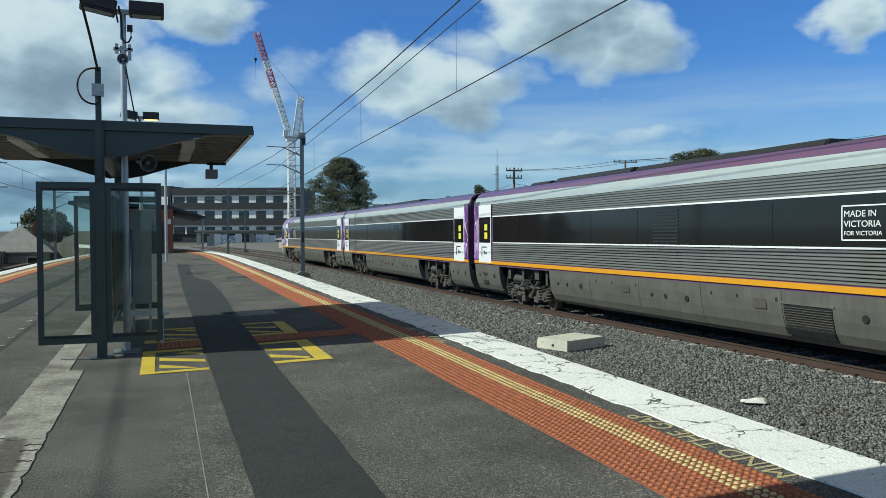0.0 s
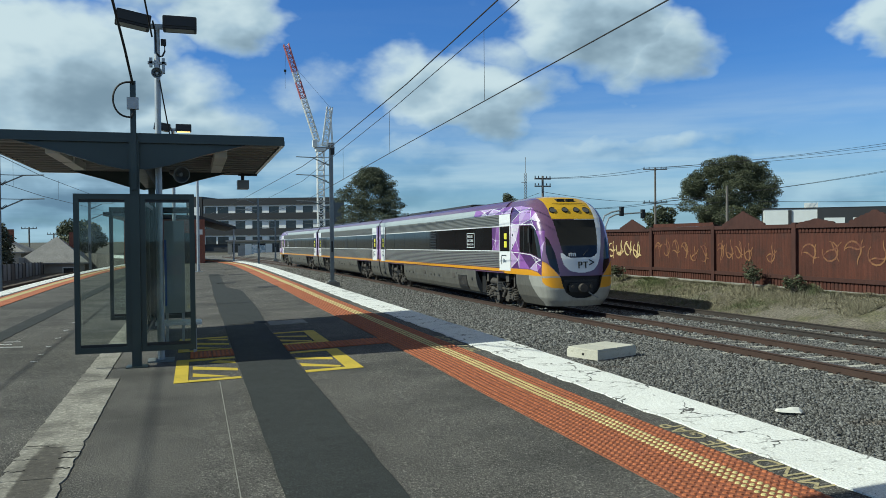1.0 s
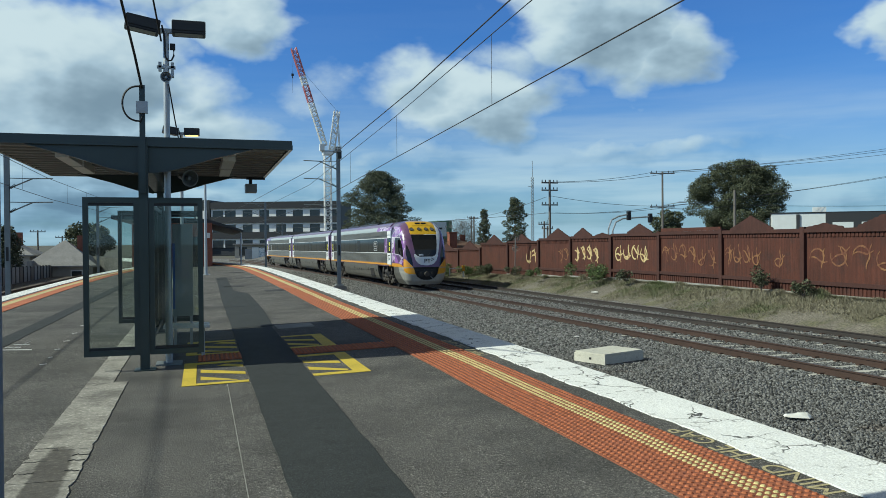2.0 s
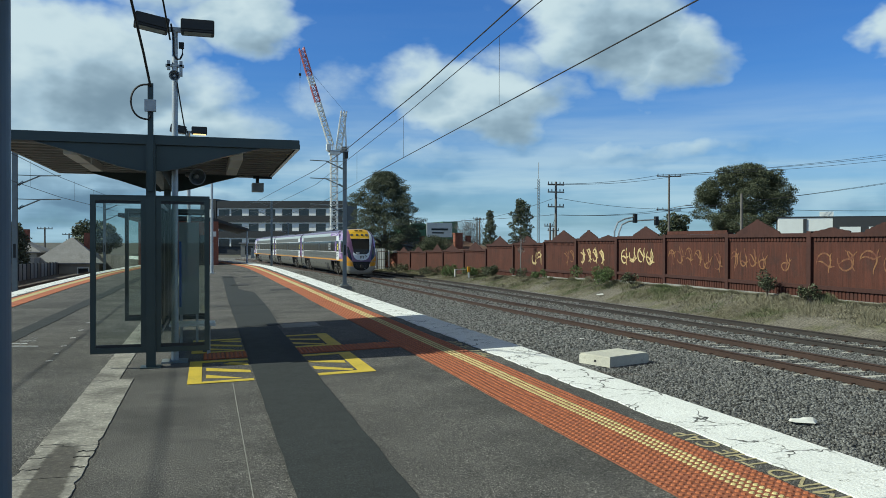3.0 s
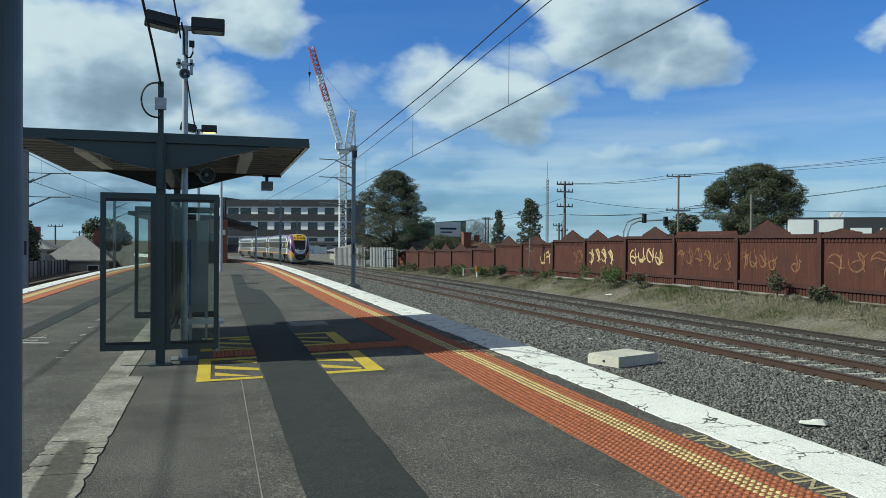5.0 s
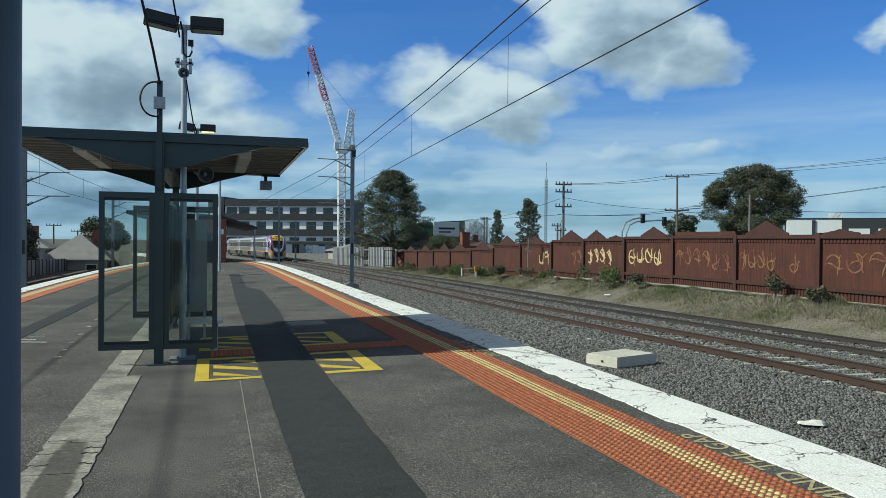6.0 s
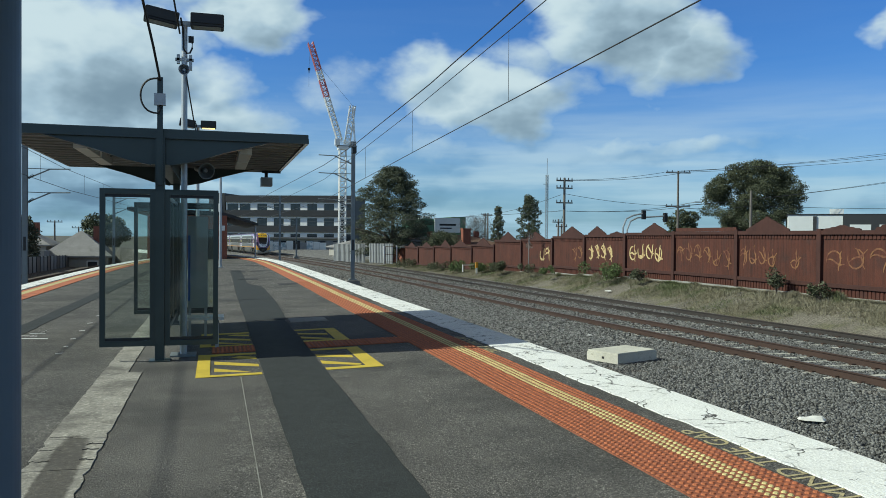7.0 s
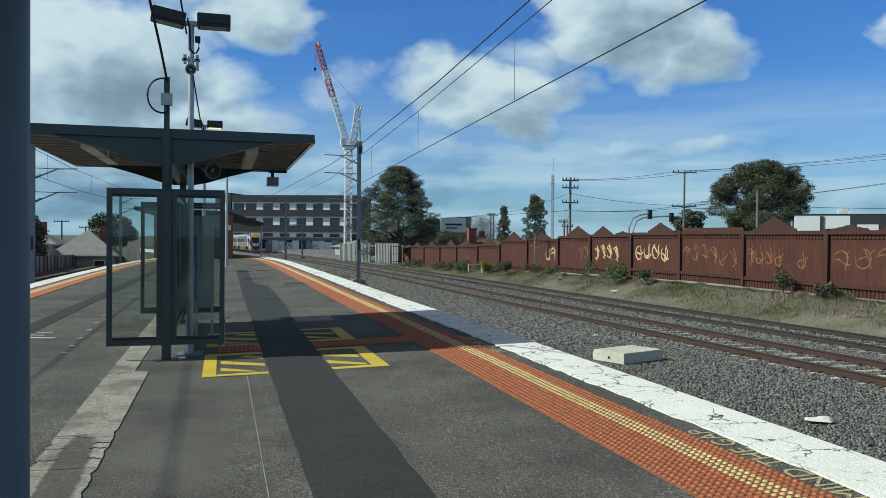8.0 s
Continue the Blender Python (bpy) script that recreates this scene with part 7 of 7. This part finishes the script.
def make_town():
    hip_house("house", -14.6, 98, -2.9, 6.4, 6.4, 2.1, 2.9, RENDER_CREAM, TILE_ROOF, "low cream house with a pale hipped roof")
    hip_house("house", -21.2, 100, -1.8, 6.5, 7, 2.2, 2.1, RENDER_CREAM, TILE_ROOF, "low house with a grey hipped roof")
    hip_house("house", 26.5, 106, -1.9, 8.0, 7.0, 2.2, 1.7, BRICK, TILE_ROOF, "brick house with a grey hipped roof behind the fence", 15)
    hip_house("house", 31.5, 102, -1.9, 9.0, 7.0, 2.4, 1.5, BRICK, TILE_RED, "brick house with a terracotta roof and chimney", 0)
    # hip roofs hidden by the trees stay low
    hip_house("house", 23.6, 140, -1.9, 7.5, 6.0, 1.7, 1.2, RENDER_CREAM, TILE_ROOF, "low cream house with a grey roof beyond the steel fence", 10)
    chim = thing("chimney_stack", "square red brick chimney stack", "chimney", pose(31.2, 99, 0))
    part("shaft", boxes((-0.5, 0.5, -0.5, 0.5, -1.5, 2.65), (-0.56, 0.56, -0.56, 0.56, 2.65, 2.85)), BRICK, chim, bevel=0.03)
    shop = thing("shop_building", "green clad shop building with a pale roof sign", "building", pose(33.5, 121, -1.5))
    part("wall", boxes((-3.6, 2.2, 0, 8, 0, 5.4)), GREEN_WALL, shop)
    part("wall", boxes((2.2, 4.6, 0, 8, 0, 6.4)), GREEN_WALL, shop)
    part("parapet", boxes((-4.0, -3.6, 0, 8, 0, 6.0)), GREEN_WALL, shop)
    part("sign_board", boxes((-0.6, 3.6, -0.3, -0.1, 3.9, 6.2)), CLAD, shop, "pale sign board")
    arch = [(-3.6 + 4.0 * k / 12, 5.3 + 0.9 * math.sin(math.pi * k / 12)) for k in range(13)]
    part("vault_roof", prism(arch, "y", -0.1, 8), GREEN_WALL, shop, "low green vaulted roof")
    part("sign_bar", boxes((0.2, 2.9, -0.34, -0.3, 5.0, 5.3), (0.3, 2.2, -0.34, -0.3, 4.5, 4.7)), DARK, shop)
    for x in (-2.6, -1.8, -1.2):
        part("vent", boxes((x - 0.25, x + 0.25, 1, 1.6, 5.4, 6.5)), OFFWHITE, shop)
    wh = thing("warehouse", "flat roofed white clad warehouse behind the fence", "building", pose(57.0, 64, -0.5, 0, 0, -38))
    part("wall", boxes((-3.7, 9.5, 0, 14, 0, 4.6)), CLAD, wh, "white metal cladding")
    part("roof", boxes((-3.8, 9.6, -0.06, 14.2, 4.6, 4.72)), DARK, wh)
    part("wall_panel", boxes((-1.5, -1.2, -0.12, 0, 0, 4.5)), PANEL_BLACK, wh)
    part("wall_panel", boxes((1.1, 9.6, -0.12, 0, 0, 4.6)), PANEL_BLACK, wh, "dark cladding")
    for x in (1.7, 4.2, 6.6):
        part("window", boxes((x, x + 1.8, -0.16, -0.12, 2.6, 3.7)), CLAD, wh)
    part("roof_plant", boxes((0.2, 1.4, 3, 4, 4.72, 5.3)), CLAD, wh)
    hoard = thing("site_hoarding", "patched pale and blue hoarding panels along the building site", "hoarding", pose(10.2, 200, -2.4, 0, 0, 3))
    looks = (PALING, CLAD, HOARD_BLUE, HOARD_BLUE, CLAD, DARK, PALING, HOARD_BLUE, CLAD, CLAD, PALING, RENDER_CREAM)
    for k, look_mat in enumerate(looks):
        part("panel", boxes((1.65 * k, 1.65 * k + 1.6, 0.02 * (k % 2), 0.1, 0, (2.5, 2.9, 2.7)[k % 3])), look_mat, hoard)
        part("post", boxes((1.65 * k - 0.06, 1.65 * k + 0.06, 0.1, 0.2, 0, 2.9)), DARK, hoard)
    podium = thing("podium", "low tan podium with a dark awning under the apartments", "building", pose(9.0, 232, -2.6, 0, 0, -10))
    part("wall", boxes((0, 26, 0, 8, 0, 3.6)), RENDER_CREAM, podium)
    part("awning", boxes((-0.4, 26.4, -1.2, 8.2, 3.6, 4.0)), TILE_ROOF, podium)
    for k in range(7):
        part("opening", boxes((1.2 + 3.6 * k, 3.4 + 3.6 * k, -0.05, 0, 0.6, 3.0)), PANE, podium)
    # grey corrugated fence and its red gate
    a, b = Vector((20.6, 95.0, -1.6)), Vector((16.4, 116.0, -1.75))
    fence = thing("steel_fence", "grey corrugated steel fence beside the tracks", "fence")
    n = 42
    turn = -math.degrees(math.atan2((b - a).x, (b - a).y))
    pale = boxes((-0.05, 0.05, -0.15, 0.15, 0, 2.45))
    mesh = bpy.data.meshes.new("paling")
    pale.to_mesh(mesh)
    pale.free()
    mesh.materials.append(PALING)
    for k in range(n):
        if k not in (15, 16, 17):
            p = a.lerp(b, k / n)
            share("paling", mesh, fence, Matrix.Translation((p.x, p.y, p.z - (0.1 if k > 17 else 0))) @ pose(0, 0, 0, 0, 0, turn))
    part("rail", tubes([(tuple(a + Vector((0.12, 0, 0.7))), tuple(b + Vector((0.12, 0, 0.7))), 0.05), (tuple(a + Vector((0.12, 0, 2.1))), tuple(b + Vector((0.12, 0, 2.1))), 0.05)], 6), PALING, fence)
    gate = thing("metal_gate", "rusty red tubular gate at the end of the fence", "gate", pose(20.2, 92.5, -1.5))
    part("gate_frame", tubes([((-1, 0, 0), (-1, 0, 2.0), 0.05), ((0.3, 0, 0), (0.3, 0, 2.0), 0.05), ((-1, 0, 2), (0.3, 0, 2), 0.04), ((-1, 0, 0.2), (0.3, 0, 0.2), 0.04), ((-1, 0, 1.1), (0.3, 0, 1.1), 0.03)], 6), RUST, gate)
    part("gate_post", boxes((0.32, 0.46, -0.07, 0.07, 0, 2.15)), OFFWHITE, gate)
    part("gate_post", boxes((-1.2, -1.06, -0.07, 0.07, 0, 2.1)), OFFWHITE, gate)
    # low paling fence beyond the far tracks
    far = thing("paling_fence", "low dark post and panel fence beyond the far tracks", "fence")
    for k in range(56):
        y = 50 + 1.6 * k
        x = -15.5
        part("panel", boxes((x - 0.03, x + 0.03, y + 0.06, y + 1.54, -1.9, -0.22 - 0.016 * (y - 68))), PALING if k % 3 else TIMBER, far)
        part("post", boxes((x - 0.06, x + 0.08, y - 0.07, y + 0.07, -1.95, -0.15 - 0.016 * (y - 68))), DARK, far)
    back = thing("garden_fence", "pale weathered garden fence in front of the houses", "fence")
    for k in range(16):
        part("panel", boxes((-17.4, -17.3, 66 + 2 * k, 67.9 + 2 * k, -1.9, 0.05 - 0.01 * k)), PALING if k % 3 else RENDER_CREAM, back)
    # trackside markers
    m = thing("track_marker", "yellow topped white trackside marker post", "marker", pose(19.0, 57.5, -1.05))
    part("post", boxes((-0.05, 0.05, -0.05, 0.05, 0, 0.75)), OFFWHITE, m)
    part("cap", boxes((-0.1, 0.1, -0.06, 0.06, 0.42, 0.85)), GOLD, m)
    r = thing("white_rail", "low white painted tube rail beside the tracks", "rail", pose(19.0, 61.0, -1.1))
    part("frame", tubes([((0, 0, 0), (0, 0, 0.6), 0.05), ((2.0, 1.0, 0), (2.0, 1.0, 0.6), 0.05), ((0, 0, 0.55), (2.0, 1.0, 0.55), 0.04)], 6), OFFWHITE, r)
    rng = random.Random(31)
    for x, y, z, r in ((8.87, 10.26, -1.12, 0.14), (19.66, 37.6, -1.08, 0.13), (12.9, 15.2, -1.14, 0.05), (10.4, 21.0, -1.14, 0.06)):
        bag = bmesh.new()
        bmesh.ops.create_icosphere(bag, subdivisions=2, radius=r)
        for v in bag.verts:
            v.co = Vector((v.co.x * 1.5, v.co.y * 0.7, max(0.0, v.co.z) * 0.5)) * (1 + 0.5 * noise.noise(v.co * 14))
        ob = part("litter", bag, OFFWHITE)
        ob.matrix_basis = pose(x, y, z, 0, 0, rng.uniform(-30, 30))
        tagged(ob, "crumpled white plastic litter on the ballast", "litter", group="litter on the ballast")
    sap = thing("sapling", "thin staked sapling in front of the fence", "sapling", pose(20.9, 51.8, -0.75))
    part("stem", tubes([((0, 0, 0), (0.05, 0, 2.7), 0.03)], 6), PALING, sap)
    leaf_cloud("leaves", [(0.05, 0, 2.6), (0.1, 0.2, 1.9)], [0.35, 0.3], 160, 0.06, LEAF_GREY, sap, 77)
    # station building under its canopy
    st = thing("station_building", "brick station building with a dark canopy", "building", pose(-0.9, 58, 0))
    part("wall", boxes((-3.6, 1.65, 0, 22, 0, 3.05)), BRICK, st, "red brick wall")
    part("door", boxes((0.2, 1.0, -0.05, 0.0, 0, 2.1)), DARK, st)
    part("canopy", prism([(-5.0, 3.35), (1.3, 3.1), (3.8, 2.42), (3.8, 2.57), (1.3, 3.35), (-5.0, 3.6)], "y", 1.0, 24), DARK, st, "dark sloping canopy")
    part("canopy_post", tubes([((3.68, 2.0, 0), (3.68, 2.0, 2.5), 0.06)], 8), GALV, st)
    part("notice_board", boxes((1.1, 1.5, -0.06, 0.0, 2.0, 2.35)), OFFWHITE, st)


make_overhead()
make_fence()
make_trees()
make_grass()
make_apartments()
make_crane()
make_poles()
make_town()
for x, y in ((3.755, 3.885), (3.70, 10.1)):
    mesh = letter_mesh("MIND THE GAP", 0.24, LETTER)
    wide = max(v.co.x for v in mesh.vertices) - min(v.co.x for v in mesh.vertices)
    for v in mesh.vertices:
        v.co.x *= 1.735 / wide
        v.co.z = 0.0012 if v.co.z > 0 else -0.001
    words = share("platform_lettering", mesh, None, pose(x, y, platform_z(x) + 0.003, -1.7, 0, 90))
    tagged(words, "faded yellow painted warning words on the platform", "lettering", kind="structure")

# ---- pieces past counting ----
make_stones()


# ---- what moves ----
def motions():
    times = [0.5 * k for k in range(17)]
    rear, middle, lead = cars
    walk(rear, [(t, car_pose(nose_y(t) + CAR_L / 2)) for t in times])
    walk(middle, [(t, car_pose(nose_y(t) + CAR_L + MID_L / 2)) for t in times])
    walk(lead, [(t, car_pose(nose_y(t) + CAR_L * 1.5 + MID_L) @ pose(0, 0, 0, 0, 0, 180)) for t in times])


motions()
